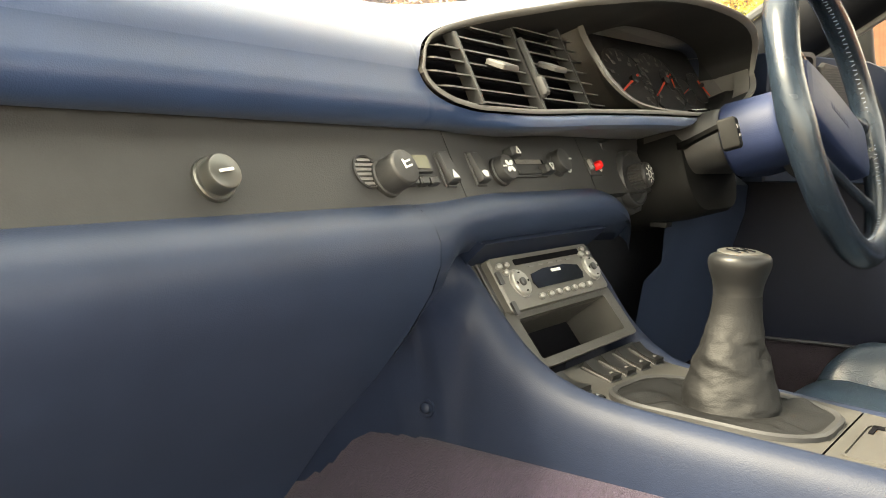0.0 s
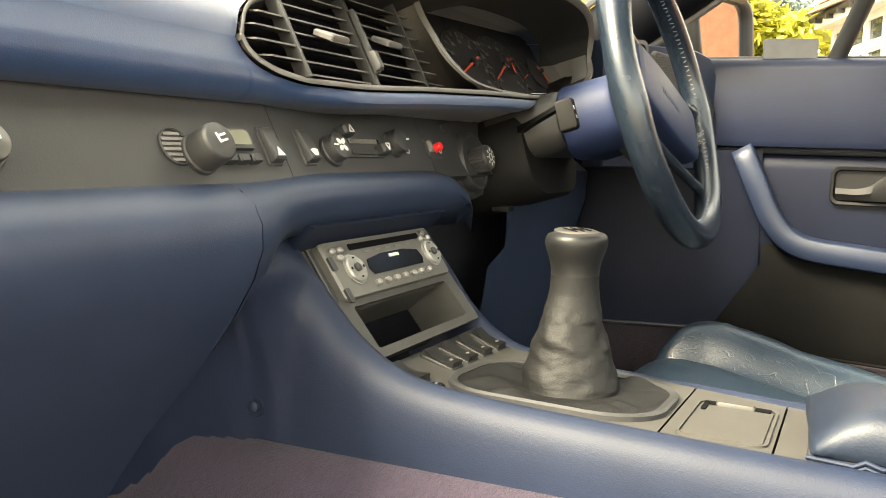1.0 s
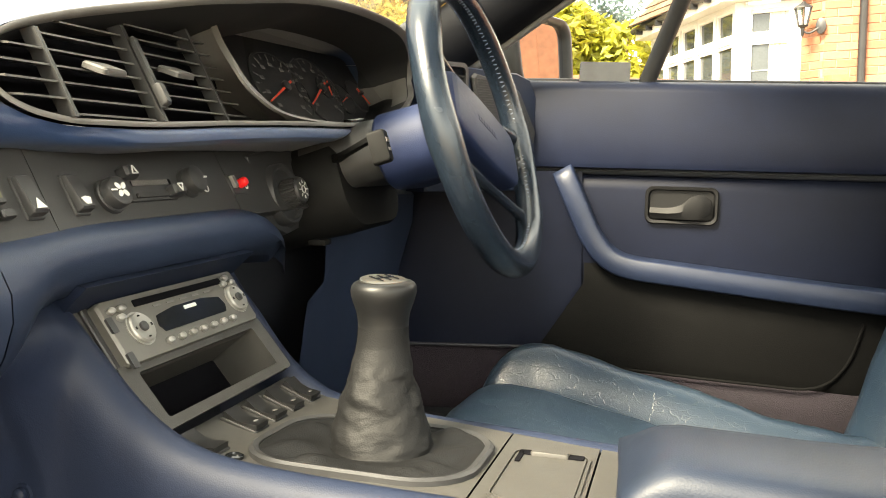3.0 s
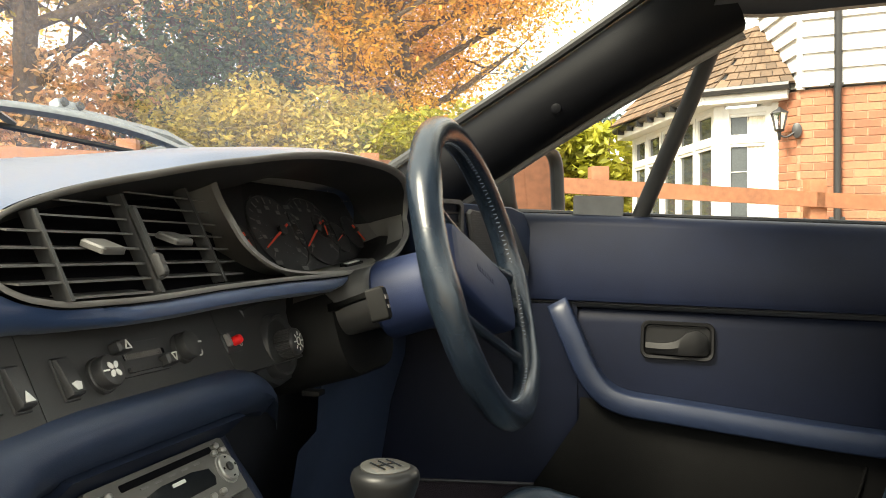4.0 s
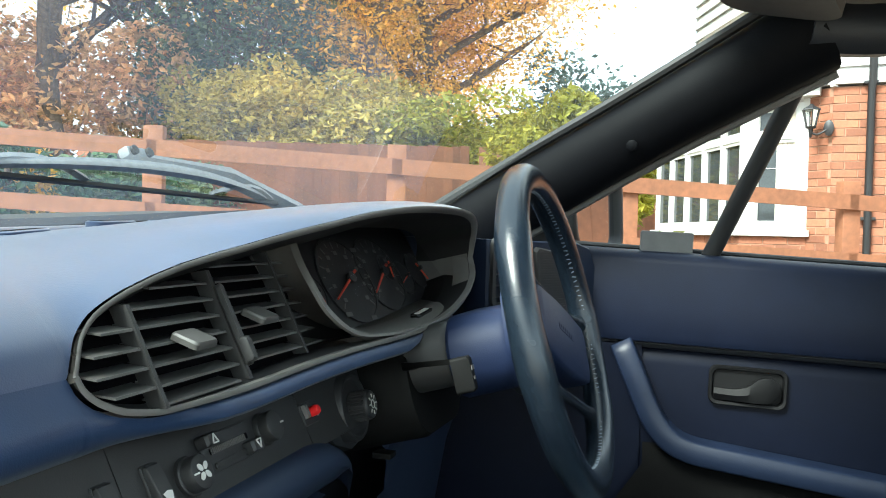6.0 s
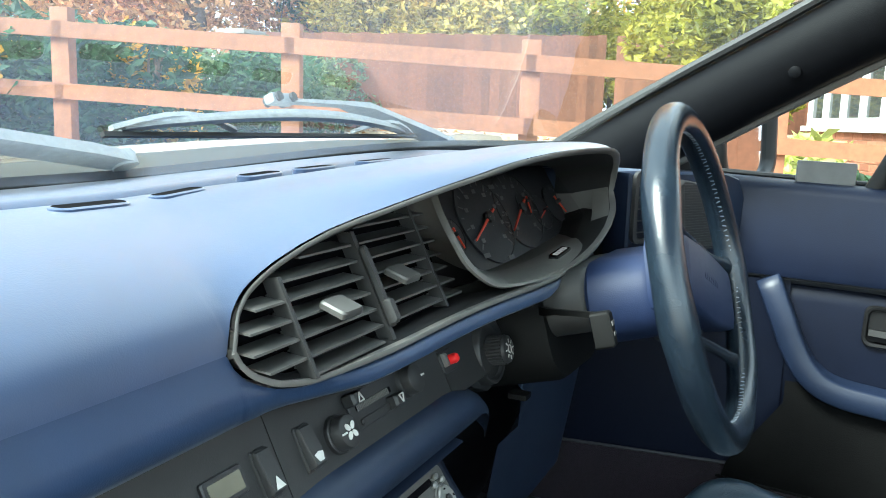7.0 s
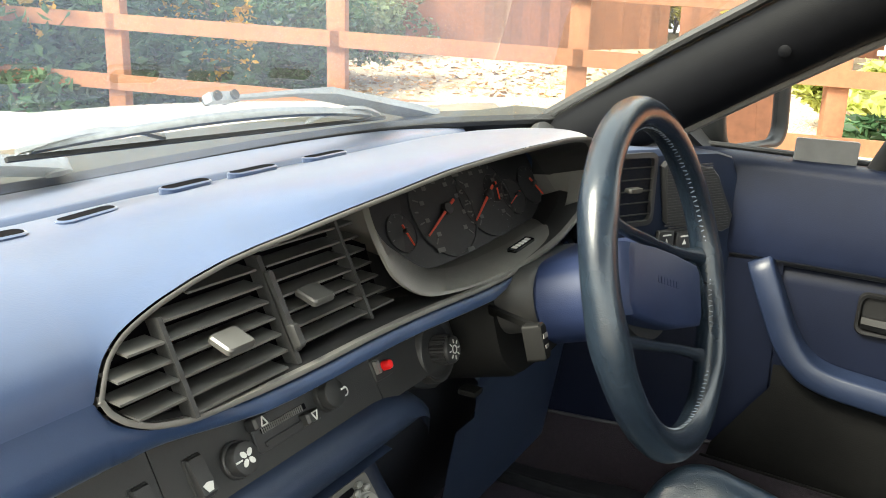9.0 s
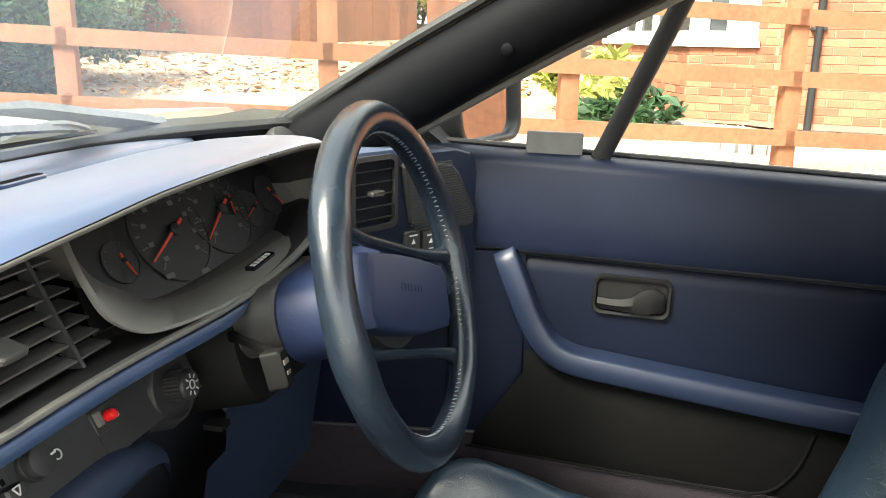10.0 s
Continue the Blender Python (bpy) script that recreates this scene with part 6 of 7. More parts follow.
rows = [[V(1.825, 0.285, 0.880), V(1.825, 0.165, 0.878), V(1.815, 0.22, 0.925)], [V(1.88, 0.245, 0.90), V(1.88, 0.165, 0.895), V(1.88, 0.205, 0.935)]]
loft(bm, rows, closed=True, cap=True)
part("mirror_foot", bm, BLACK, mirror)

# front wing seen past the pillar
bm = bmesh.new()
loft(bm, [[V(1.84, y, 0.862 - 0.03 * max(0, y - 0.6)), V(1.90, y, 0.835 - 0.03 * max(0, y - 0.6)), V(1.935, y, 0.74), V(1.94, y, 0.45)] for y in (0.47, 0.7, 1.2, 2.05, 3.0)], flip=False)
fw = part("front_wing", bm, PAINT)
tagged(fw, "white painted front wing of the car", "car wing")

# ---- garden: ground, fence, house, hedges, trees ----
def ground_z(x, y):
    d = max(0.0, (x - 1.0) * 0.95 + y * 0.32 - 1.4)
    d = min(d, 15.0)
    return 0.012 * d + 0.0048 * d * d


GRAVEL = mat("gravel", (0.20, 0.155, 0.11), 0.9, vary=0.2, grain=45, bump=1.0, bump_scale=30, blotch=0.7, second=(0.42, 0.345, 0.26))
LEAFLIT = mat("leaf_litter", (0.30, 0.15, 0.05), 0.9, per_piece=0.45)
FENCE = mat("fence_stain", (0.18, 0.072, 0.034), 0.75, vary=0.25, grain=25, blotch=2, bump=0.15, bump_scale=160)
BOARD = mat("board_fence_stain", (0.14, 0.055, 0.028), 0.8, vary=0.25, grain=20, blotch=1.5, per_piece=0.2)
BRICK = mat("red_brick", (0.235, 0.092, 0.050), 0.85, vary=0.2, grain=40, blotch=8, per_piece=0.3, bump=0.3, bump_scale=120)
MORTAR = mat("mortar", (0.25, 0.145, 0.095), 0.95, vary=0.2, grain=60)
WHITEB = mat("white_weatherboard", (0.46, 0.46, 0.45), 0.5, vary=0.06)
UPVC = mat("white_window_frame", (0.45, 0.45, 0.43), 0.4, vary=0.05)
TILE = mat("brown_roof_tile", (0.080, 0.052, 0.033), 0.85, per_piece=0.35, vary=0.25, grain=30)
PANE = mat("window_pane", (0.035, 0.04, 0.042), 0.06, vary=0.2)
CURTAIN = mat("cream_curtain", (0.45, 0.40, 0.32), 0.9)
IRON = mat("black_iron", (0.012, 0.012, 0.013), 0.45)
BARK = mat("bark", (0.12, 0.085, 0.06), 0.9, vary=0.35, grain=12, bump=0.8, bump_scale=25)
STONE = mat("grey_edging_stone", (0.22, 0.21, 0.20), 0.85, per_piece=0.2)

bm = bmesh.new()
xs = [-400, -60, -15, -4, 0, 1, 2, 3, 4, 5, 6, 7, 8, 9, 10, 12, 14, 16, 18, 22, 40, 120, 500]
ysg = [-400, -60, -20, -10, -6, -4, -2, 0, 1, 2, 3, 4, 6, 8, 10, 12, 15, 20, 40, 120, 500]
grid = [[V(x, y, ground_z(x, y)) for y in ysg] for x in xs]
loft(bm, grid, flip=True)
g = part("ground", bm, GRAVEL)
tagged(g, "pale gravel drive rising gently from the car", "gravel", kind="structure")

# loose stones
rnd = random.Random(4)
bm = bmesh.new()
for k in range(5200):
    s = rnd.random()
    x, y = rnd.uniform(2.3, 13.5), rnd.uniform(-3.5, 7.5)
    r = rnd.uniform(0.012, 0.032)
    z = ground_z(x, y)
    a = rnd.uniform(0, 3)
    c = V(x, y, z)
    vs = [bm.verts.new(c + V(r * math.cos(a + q) * rnd.uniform(0.7, 1.2), r * math.sin(a + q) * rnd.uniform(0.7, 1.2), 0)) for q in (0, 1.57, 3.14, 4.71)]
    tpt = bm.verts.new(c + V(0, 0, r * 0.8))
    for i in range(4):
        bm.faces.new((vs[i], vs[(i + 1) % 4], tpt))
part("gravel_stones", bm, mat("gravel_stone", (0.40, 0.33, 0.25), 0.85, per_piece=0.45), angle=20)
tagged(bpy.data.objects["gravel_stones"], "loose pale gravel stones on the drive", "gravel", kind="stuff")


def leaves_bm(pts, size, rnd, flat=False):
    """Small folded leaves at the points."""
    vs, fs = [], []
    for p in pts:
        s = size * rnd.uniform(0.6, 1.3)
        a = Vector((rnd.gauss(0, 1), rnd.gauss(0, 1), rnd.gauss(0, 0.6 if not flat else 0.1))).normalized()
        b = Vector((rnd.gauss(0, 1), rnd.gauss(0, 1), rnd.gauss(0, 0.8 if not flat else 0.1)))
        b = (b - a * b.dot(a)).normalized()
        n = a.cross(b) * 0.18 * s
        i = len(vs)
        vs += [p - a * s, p + b * s * 0.5 - a * 0.1 * s + n, p + a * s, p - b * s * 0.5 - a * 0.1 * s + n]
        fs += [(i, i + 1, i + 2), (i, i + 2, i + 3)]
    return vs, fs


def leaf_object(name, pts, size, material, rnd, parent=None, label="", flat=False):
    vs, fs = leaves_bm(pts, size, rnd, flat)
    me = bpy.data.meshes.new(name)
    me.from_pydata([tuple(v) for v in vs], [], fs)
    me.materials.append(material)
    ob = new(name, me)
    if parent:
        ob.parent = parent
        ob.matrix_parent_inverse = parent.matrix_basis.inverted()
    if label:
        ob["label"] = label
    return ob


def leaf_mat(name, c1, c2):
    m = mat(name, c1, 0.6, second=c2, grain=1.2, blotch=0.5, per_piece=0.55)
    nt = m.node_tree
    b = nt.nodes["Principled BSDF"]
    tl = nt.nodes.new("ShaderNodeBsdfTranslucent")
    mx = nt.nodes.new("ShaderNodeMixShader")
    mx.inputs[0].default_value = 0.5
    out = [n for n in nt.nodes if n.type == "OUTPUT_MATERIAL"][0]
    src = b.inputs["Base Color"].links[0].from_socket
    nt.links.new(src, tl.inputs[0])
    nt.links.new(b.outputs[0], mx.inputs[1])
    nt.links.new(tl.outputs[0], mx.inputs[2])
    nt.links.new(mx.outputs[0], out.inputs[0])
    return m


OAK = leaf_mat("oak_autumn_leaves", (0.78, 0.37, 0.045), (0.90, 0.58, 0.12))
RUST = leaf_mat("rust_leaves", (0.78, 0.42, 0.20), (0.88, 0.64, 0.34))
OLIVE = leaf_mat("olive_leaves", (0.36, 0.32, 0.08), (0.62, 0.48, 0.13))
DKGREEN = leaf_mat("dark_evergreen_leaves", (0.08, 0.13, 0.07), (0.20, 0.24, 0.12))
YELGREEN = leaf_mat("yellow_green_leaves", (0.20, 0.23, 0.03), (0.46, 0.38, 0.05))
LAUREL = leaf_mat("laurel_leaves", (0.022, 0.065, 0.028), (0.075, 0.14, 0.065))
YELLOW = leaf_mat("yellow_leaves", (0.55, 0.30, 0.03), (0.70, 0.45, 0.08))
CONIFER = leaf_mat("blue_conifer_leaves", (0.10, 0.15, 0.14), (0.16, 0.21, 0.19))
VARIEG = leaf_mat("pale_variegated_leaves", (0.25, 0.30, 0.05), (0.60, 0.60, 0.25))


def limb(bm, p, d, r, ln, depth, rnd, tips, steps=5):
    pts, rs = [p], [r]
    q, v = p.copy(), d.normalized()
    for k in range(steps):
        v = (v + V(rnd.gauss(0, 0.13), rnd.gauss(0, 0.13), rnd.gauss(0.02, 0.09))).normalized()
        q = q + v * ln / steps
        pts.append(q.copy())
        rs.append(r * (1 - 0.55 * (k + 1) / steps))
        if depth > 0 and k >= 1:
            for _ in range(1 if rnd.random() < 0.6 else 2):
                w = (v * 0.6 + V(rnd.gauss(0, 0.7), rnd.gauss(0, 0.7), rnd.gauss(0.25, 0.45))).normalized()
                limb(bm, q, w, rs[-1] * 0.6, ln * rnd.uniform(0.45, 0.7), depth - 1, rnd, tips, 4)
    tips.append((pts[-1], ln))
    tips.append((pts[-2], ln))
    tube(bm, pts, rs, 6 if depth < 2 else 9)


def tree(at, h, r, seed, leaf, label, cat_label, leaves=5200, size=0.13, spread=0.5, sparse=1.0, lean=(0, 0)):
    rnd = random.Random(seed)
    x, y = at
    base = V(x, y, ground_z(x, y) - 0.1)
    t = thing("tree", base, label, "tree", "trees behind the garden")
    bm = bmesh.new()
    tips = []
    pts = [base + V(lean[0] * k, lean[1] * k, 0) * 0.2 + V(rnd.gauss(0, 0.10), rnd.gauss(0, 0.10), h * 0.11 * k) for k in range(6)]
    tube(bm, pts, [r * (0.95 - 0.11 * k) for k in range(6)], 10)
    for k in range(10):
        p = pts[2 + k % 4]
        a = 2.4 * k + rnd.uniform(-0.4, 0.4)
        limb(bm, p, V(math.cos(a) * spread * 1.6, math.sin(a) * spread * 1.6, rnd.uniform(0.35, 1.0)), r * 0.45, h * rnd.uniform(0.30, 0.46), 2, rnd, tips)
    limb(bm, pts[-1], V(rnd.gauss(0, 0.1), rnd.gauss(0, 0.1), 1), r * 0.6, h * 0.45, 2, rnd, tips)
    part("trunk", bm, BARK, t)
    cloud = []
    per = max(3, int(leaves / len(tips)))
    for p, ln in tips:
        rr = 0.16 * ln + 0.28
        for _ in range(per):
            cloud.append(p + V(rnd.gauss(0, rr), rnd.gauss(0, rr), rnd.gauss(-0.25 * rr, rr * 0.85)))
    leaf_object("crown", cloud, size, leaf, rnd, t, cat_label)
    return t


def bush(at, rx, ry, h, seed, leaf, label, n=2500, size=0.07, name="bush", z0=None, lumps=9):
    rnd = random.Random(seed)
    x, y = at
    zb = ground_z(x, y) if z0 is None else z0
    t = thing(name, (x, y, zb), label, "bush" if name == "bush" else name)
    bm = bmesh.new()
    for k in range(7):
        a = rnd.uniform(0, 6.28)
        e = V(x + rx * 0.7 * math.cos(a) * rnd.random(), y + ry * 0.7 * math.sin(a) * rnd.random(), zb + h * rnd.uniform(0.6, 0.9))
        tube(bm, spline([V(x + 0.1 * math.cos(a), y + 0.1 * math.sin(a), zb - 0.05), V(x, y, zb).lerp(e, 0.5) + V(rnd.gauss(0, 0.08), rnd.gauss(0, 0.08), 0), e], 3), [0.03 - 0.0035 * i for i in range(7)], 5)
    part("stems", bm, BARK, t)
    cs = []
    for k in range(lumps):
        a, q = rnd.uniform(0, 6.28), math.sqrt(rnd.random())
        cs.append((V(x + rx * q * math.cos(a), y + ry * q * math.sin(a), zb + h * rnd.uniform(0.25, 0.80)), rnd.uniform(0.28, 0.5)))
    cloud = []
    for k in range(n):
        c, s = rnd.choice(cs)
        d = V(rnd.gauss(0, 1), rnd.gauss(0, 1), rnd.gauss(0, 1)).normalized() * rnd.uniform(0.75, 1.08)
        p = c + V(d.x * s * rx * 1.1, d.y * s * ry * 1.1, d.z * s * h * 0.55)
        p.z = max(p.z, zb + 0.02)
        cloud.append(p)
    leaf_object("foliage", cloud, size, leaf, rnd, t)
    return t


# post and rail fence
fence = thing("rail_fence", (5.9, 0.6, 0.15), "orange brown stained post and rail fence", "fence")
FD = V(0.345, -0.939, 0)
F0 = V(6.02, 0.30, 0)


def fence_at(s):
    return F0 + FD * s


rz = {"top": 1.245, "mid": 0.86, "bot": 0.475}
SP = 1.50
for k in range(-6, 5):
    p = fence_at(k * SP)
    dz = 0.048 * (p.y - 0.3)
    bm = bmesh.new()
    g0 = ground_z(p.x, p.y) - 0.1
    tp = 1.385 + dz
    box(bm, (p.x, p.y, (tp + g0) / 2), (0.10, 0.12, tp - g0), m=Matrix.Rotation(math.atan2(FD.y, FD.x) + 1.571, 3, "Z"), bevel=0.008)
    part("post", bm, FENCE, fence)
for k in range(-6, 4):
    for z in rz.values():
        a, b = fence_at(k * SP - 0.03) + V(-0.055, -0.02, 0), fence_at((k + 1) * SP + 0.03) + V(-0.055, -0.02, 0)
        bm = bmesh.new()
        za, zb = z + 0.048 * (a.y - 0.3), z + 0.048 * (b.y - 0.3)
        nx = V(FD.y, -FD.x, 0) * 0.018
        loft(bm, [[V(a.x, a.y, za) - nx + V(0, 0, 0.05), V(a.x, a.y, za) + nx + V(0, 0, 0.05), V(a.x, a.y, za) + nx - V(0, 0, 0.05), V(a.x, a.y, za) - nx - V(0, 0, 0.05)],
                  [V(b.x, b.y, zb) - nx + V(0, 0, 0.05), V(b.x, b.y, zb) + nx + V(0, 0, 0.05), V(b.x, b.y, zb) + nx - V(0, 0, 0.05), V(b.x, b.y, zb) - nx - V(0, 0, 0.05)]], closed=True, cap=True)
        part("rail", bm, FENCE, fence)

# far board fence
bf = thing("board_fence", (14, 5, 1.0), "dark brown vertical board garden fence", "fence")


def board_run(p, q, h):
    p, q = Vector((*p, 0)), Vector((*q, 0))
    n = int((q - p).length / 0.155)
    d = (q - p).normalized()
    for k in range(n):
        c = p + d * 0.155 * k
        z = ground_z(c.x, c.y) - 0.03
        bm = bmesh.new()
        nn = V(-d.y, d.x, 0) * (0.012 if k % 2 else 0.02)
        w = d * 0.085
        hh = h + 0.012 * math.sin(k * 1.7)
        loft(bm, [[c - w - nn + V(0, 0, z), c + w - nn + V(0, 0, z), c + w + nn + V(0, 0, z), c - w + nn + V(0, 0, z)], [c - w - nn + V(0, 0, z + hh), c + w - nn + V(0, 0, z + hh), c + w + nn + V(0, 0, z + hh), c - w + nn + V(0, 0, z + hh)]], closed=True, cap=True)
        part("board", bm, BOARD, bf)


board_run((11.3, 8.4), (14.9, 3.4), 1.55)
board_run((14.9, 3.3), (15.6, -0.4), 1.55)
board_run((1.8, -5.0), (6.2, -2.9), 2.1)

# ---- neighbouring house ----
house = thing("house", (9.2, -1.6, 0.35), "red brick house with white weatherboards and a bay window", "house", m=Matrix.Translation((9.2, -1.6, 0.35)))
EYE0 = V(0.54, -0.04, 0.82)
HS = 1.08


def hp(az, dist, z=0.0):
    a = radians(az)
    return V(EYE0.x + dist * HS * math.sin(a), EYE0.y + dist * HS * math.cos(a), z)


def hz(elev, dist):
    return EYE0.z + dist * HS * math.tan(radians(elev))


C1, L1, W1, W2, W3 = hp(93.9, 7.95), hp(88.6, 10.0), hp(97.9, 7.85), hp(99.2, 7.70), hp(117, 8.05)
Z_EAVE, Z_SILL, Z_BASE, Z_BRICK = hz(10.1, 7.9), hz(1.35, 7.9), 0.25, hz(10.25, 7.75)


def wall_frame(p, q):
    d = (q - p).normalized()
    return plane_m((p.x, p.y, 0), d, V(0, 0, 1)), (q - p).length


def quad_wall(name, p, q, z0, z1, material, th=0.2, parent=house, label=""):
    m, ln = wall_frame(p, q)
    bm = bmesh.new()
    plate(bm, [(0, z0), (ln, z0), (ln, z1), (0, z1)], -th, 0, m)
    return part(name, bm, material, parent, label)


def brick_wall(p, q, z0, z1, limit):
    """Mortar wall with single bricks; those past the limit go into one mesh."""
    w = quad_wall("brick_wall", p, q, z0, z1, MORTAR, 0.25, label="red brick wall in stretcher bond")
    m, ln = wall_frame(p, q)
    me = None
    extra = bmesh.new()
    cnt = 0
    r = 0
    z = z1 - 0.075
    bw, bh = 0.215, 0.065
    while z > z0:
        x = -0.1125 * (r % 2)
        while x < ln - 0.02:
            a, b = max(0.0, x), min(ln, x + bw)
            if b - a > 0.04:
                if b - a > 0.2 and cnt < limit:
                    if me is None:
                        bm = bmesh.new()
                        plate(bm, [(0, 0), (bw, 0), (bw, bh), (0, bh)], -0.02, 0.006, Matrix.Identity(4), 0.004)
                        ob = part("brick", bm, BRICK, w)
                        me = ob.data
                    else:
                        ob = new("brick", me)
                        ob.parent = w
                    ob.matrix_basis = m @ Matrix.Translation((a, z, 0.001 * ((cnt * 7) % 4)))
                    cnt += 1
                else:
                    plate(extra, [(a, z), (b, z), (b, z + bh), (a, z + bh)], -0.02, 0.006, m, 0.004)
            x += bw + 0.010
        z -= 0.075
        r += 1
    if extra.verts:
        ob = part("more_bricks", extra, BRICK, w)
        tagged(ob, kind="stuff")
    else:
        extra.free()


def window(p, q, z0, z1, panes_x, split, curtain=False, name="window"):
    """White frame between p and q, with a top light above the split height."""
    m, ln = wall_frame(p, q)
    bm = bmesh.new()
    plate(bm, [(0, z0), (ln, z0), (ln, z1), (0, z1)], -0.12, -0.06, m)
    w = part(name, bm, UPVC, house, "white framed window")
    fw = 0.055
    mull = [ln * k / panes_x for k in range(panes_x + 1)]
    for k, x in enumerate(mull):
        bm = bmesh.new()
        c = min(max(x, fw / 2), ln - fw / 2)
        plate(bm, [(c - fw / 2, z0), (c + fw / 2, z0), (c + fw / 2, z1), (c - fw / 2, z1)], -0.05, 0.0, m, 0.006)
        part("mullion", bm, UPVC, w)
    for z in (z0 + fw / 2, split, z1 - fw / 2):
        bm = bmesh.new()
        plate(bm, [(0, z - fw / 2), (ln, z - fw / 2), (ln, z + fw / 2), (0, z + fw / 2)], -0.05, -0.003, m, 0.006)
        part("transom", bm, UPVC, w)
    for k in range(panes_x):
        a, b = mull[k] + fw * 0.55, mull[k + 1] - fw * 0.55
        for za, zb in ((z0 + fw, split - fw / 2), (split + fw / 2, z1 - fw)):
            s = 0.032
            bm = bmesh.new()
            o = [(a, za), (b, za), (b, zb), (a, zb)]
            i = [(a + s, za + s), (b - s, za + s), (b - s, zb - s), (a + s, zb - s)]
            loft(bm, [[m @ V(x, y, -0.04) for x, y in o], [m @ V(x, y, -0.012) for x, y in o], [m @ V(x, y, -0.016) for x, y in i], [m @ V(x, y, -0.045) for x, y in i]], closed=True)
            part("sash", bm, UPVC, w)
            bm = bmesh.new()
            plate(bm, i, -0.058, -0.04, m)
            part("pane", bm, PANE, w, "dark glass pane")
            if curtain:
                bm = bmesh.new()
                cols = []
                for j in range(13):
                    x = b - s - (b - a - 2 * s) * 0.52 * j / 12
                    cols.append([m @ V(x, q, -0.034 + 0.0045 * math.sin(j * 2.2)) for q in (za + s, zb - s)])
                loft(bm, cols)
                part("curtain", bm, CURTAIN, w, "cream curtain")
                bm = bmesh.new()
                for f in (0.33, 0.66):
                    zz = za + (zb - za) * f
                    if zb - za > 0.5:
                        plate(bm, [(a + s, zz - 0.004), (b - s, zz - 0.004), (b - s, zz + 0.004), (a + s, zz + 0.004)], -0.036, -0.030, m)
                xx = (a + b) / 2
                plate(bm, [(xx - 0.004, za + s), (xx + 0.004, za + s), (xx + 0.004, zb - s), (xx - 0.004, zb - s)], -0.036, -0.030, m)
                part("glazing_bar", bm, UPVC, w)


Z_SPLIT = hz(7.35, 7.9)
window(L1, C1, Z_SILL, Z_EAVE - 0.06, 5, Z_SPLIT)
window(C1 + (W1 - C1) * 0.16, W1 - (W1 - C1) * 0.10, Z_SILL, Z_EAVE - 0.10, 1, Z_SPLIT, True)
for a, b in ((0.0, 0.16), (0.90, 1.0)):
    quad_wall("corner_post", C1.lerp(W1, a), C1.lerp(W1, b), Z_SILL, Z_EAVE, UPVC, 0.1)
for p, q in ((L1, C1), (C1, W1)):
    m, ln = wall_frame(p, q)
    bm = bmesh.new()
    plate(bm, [(-0.03, Z_SILL - 0.06), (ln + 0.03, Z_SILL - 0.06), (ln + 0.03, Z_SILL), (-0.03, Z_SILL)], -0.1, 0.06, m, 0.01)
    part("sill", bm, UPVC, house, "white window sill")
    bm = bmesh.new()
    plate(bm, [(-0.12, Z_EAVE - 0.07), (ln + 0.10, Z_EAVE - 0.07), (ln + 0.10, Z_EAVE + 0.02), (-0.12, Z_EAVE + 0.02)], -0.05, 0.16, m, 0.0)
    part("soffit", bm, UPVC, house, "white soffit board")
    bm = bmesh.new()
    pts = [m @ V(x, Z_EAVE + 0.045, 0.19) for x in (-0.12, ln * 0.5, ln + 0.12)]
    tube(bm, pts, 0.042, 8)
    part("gutter", bm, IRON, house, "black gutter")
# rafter feet on the long side
m, ln = wall_frame(L1, C1)
for k in range(7):
    bm = bmesh.new()
    x = ln * (k + 0.3) / 7
    plate(bm, [(x, Z_EAVE - 0.03), (x + 0.05, Z_EAVE - 0.03), (x + 0.05, Z_EAVE + 0.03), (x, Z_EAVE + 0.03)], 0.16, 0.24, m)
    part("gutter_bracket", bm, IRON, house)
# tiled bay roof
apexA, apexB = hp(96.6, 8.6, hz(14.6, 8.5)), hp(91.5, 10.2, hz(13.0, 10.2))


def tiled(p0, p1, q0, q1, rows, cols):
    """Tiles between an eaves line p0-p1 and a ridge line q0-q1."""
    bm = bmesh.new()
    nrm = (p1 - p0).cross(q0 - p0).normalized()
    if nrm.z < 0:
        nrm = -nrm
    loft(bm, [[p0, p1], [q0, q1]])
    base = part("roof_deck", bm, IRON, house)
    for r in range(rows):
        for c in range(cols):
            off = 0.5 * (r % 2) / cols
            u0, u1 = c / cols + off, (c + 0.94) / cols + off
            if u1 > 1.0:
                u1 = 1.0
            if u1 - u0 < 0.01:
                continue
            v0, v1 = r / rows, (r + 1.25) / rows
            pa = [p0.lerp(p1, u0).lerp(q0.lerp(q1, u0), v0), p0.lerp(p1, u1).lerp(q0.lerp(q1, u1), v0), p0.lerp(p1, u1).lerp(q0.lerp(q1, u1), min(1, v1)), p0.lerp(p1, u0).lerp(q0.lerp(q1, u0), min(1, v1))]
            bm = bmesh.new()
            loft(bm, [[pa[0] + nrm * 0.035, pa[1] + nrm * 0.035, pa[1] + nrm * 0.018, pa[0] + nrm * 0.018], [pa[3] + nrm * 0.018, pa[2] + nrm * 0.018, pa[2] + nrm * 0.004, pa[3] + nrm * 0.004]], closed=True, cap=True)
            part("roof_tile", bm, TILE, base)


ov = 0.2


def eave(p, out):
    return V(p.x - out, p.y, Z_EAVE + 0.05)


tiled(eave(C1, ov), eave(W1 + V(-0.02, -0.12, 0), ov), apexA + V(0, 0.02, 0), apexA + V(0, -0.10, 0), 9, 6)
tiled(eave(L1, ov) + V(0, 0.25, 0), eave(C1, ov), apexB, apexA, 9, 14)
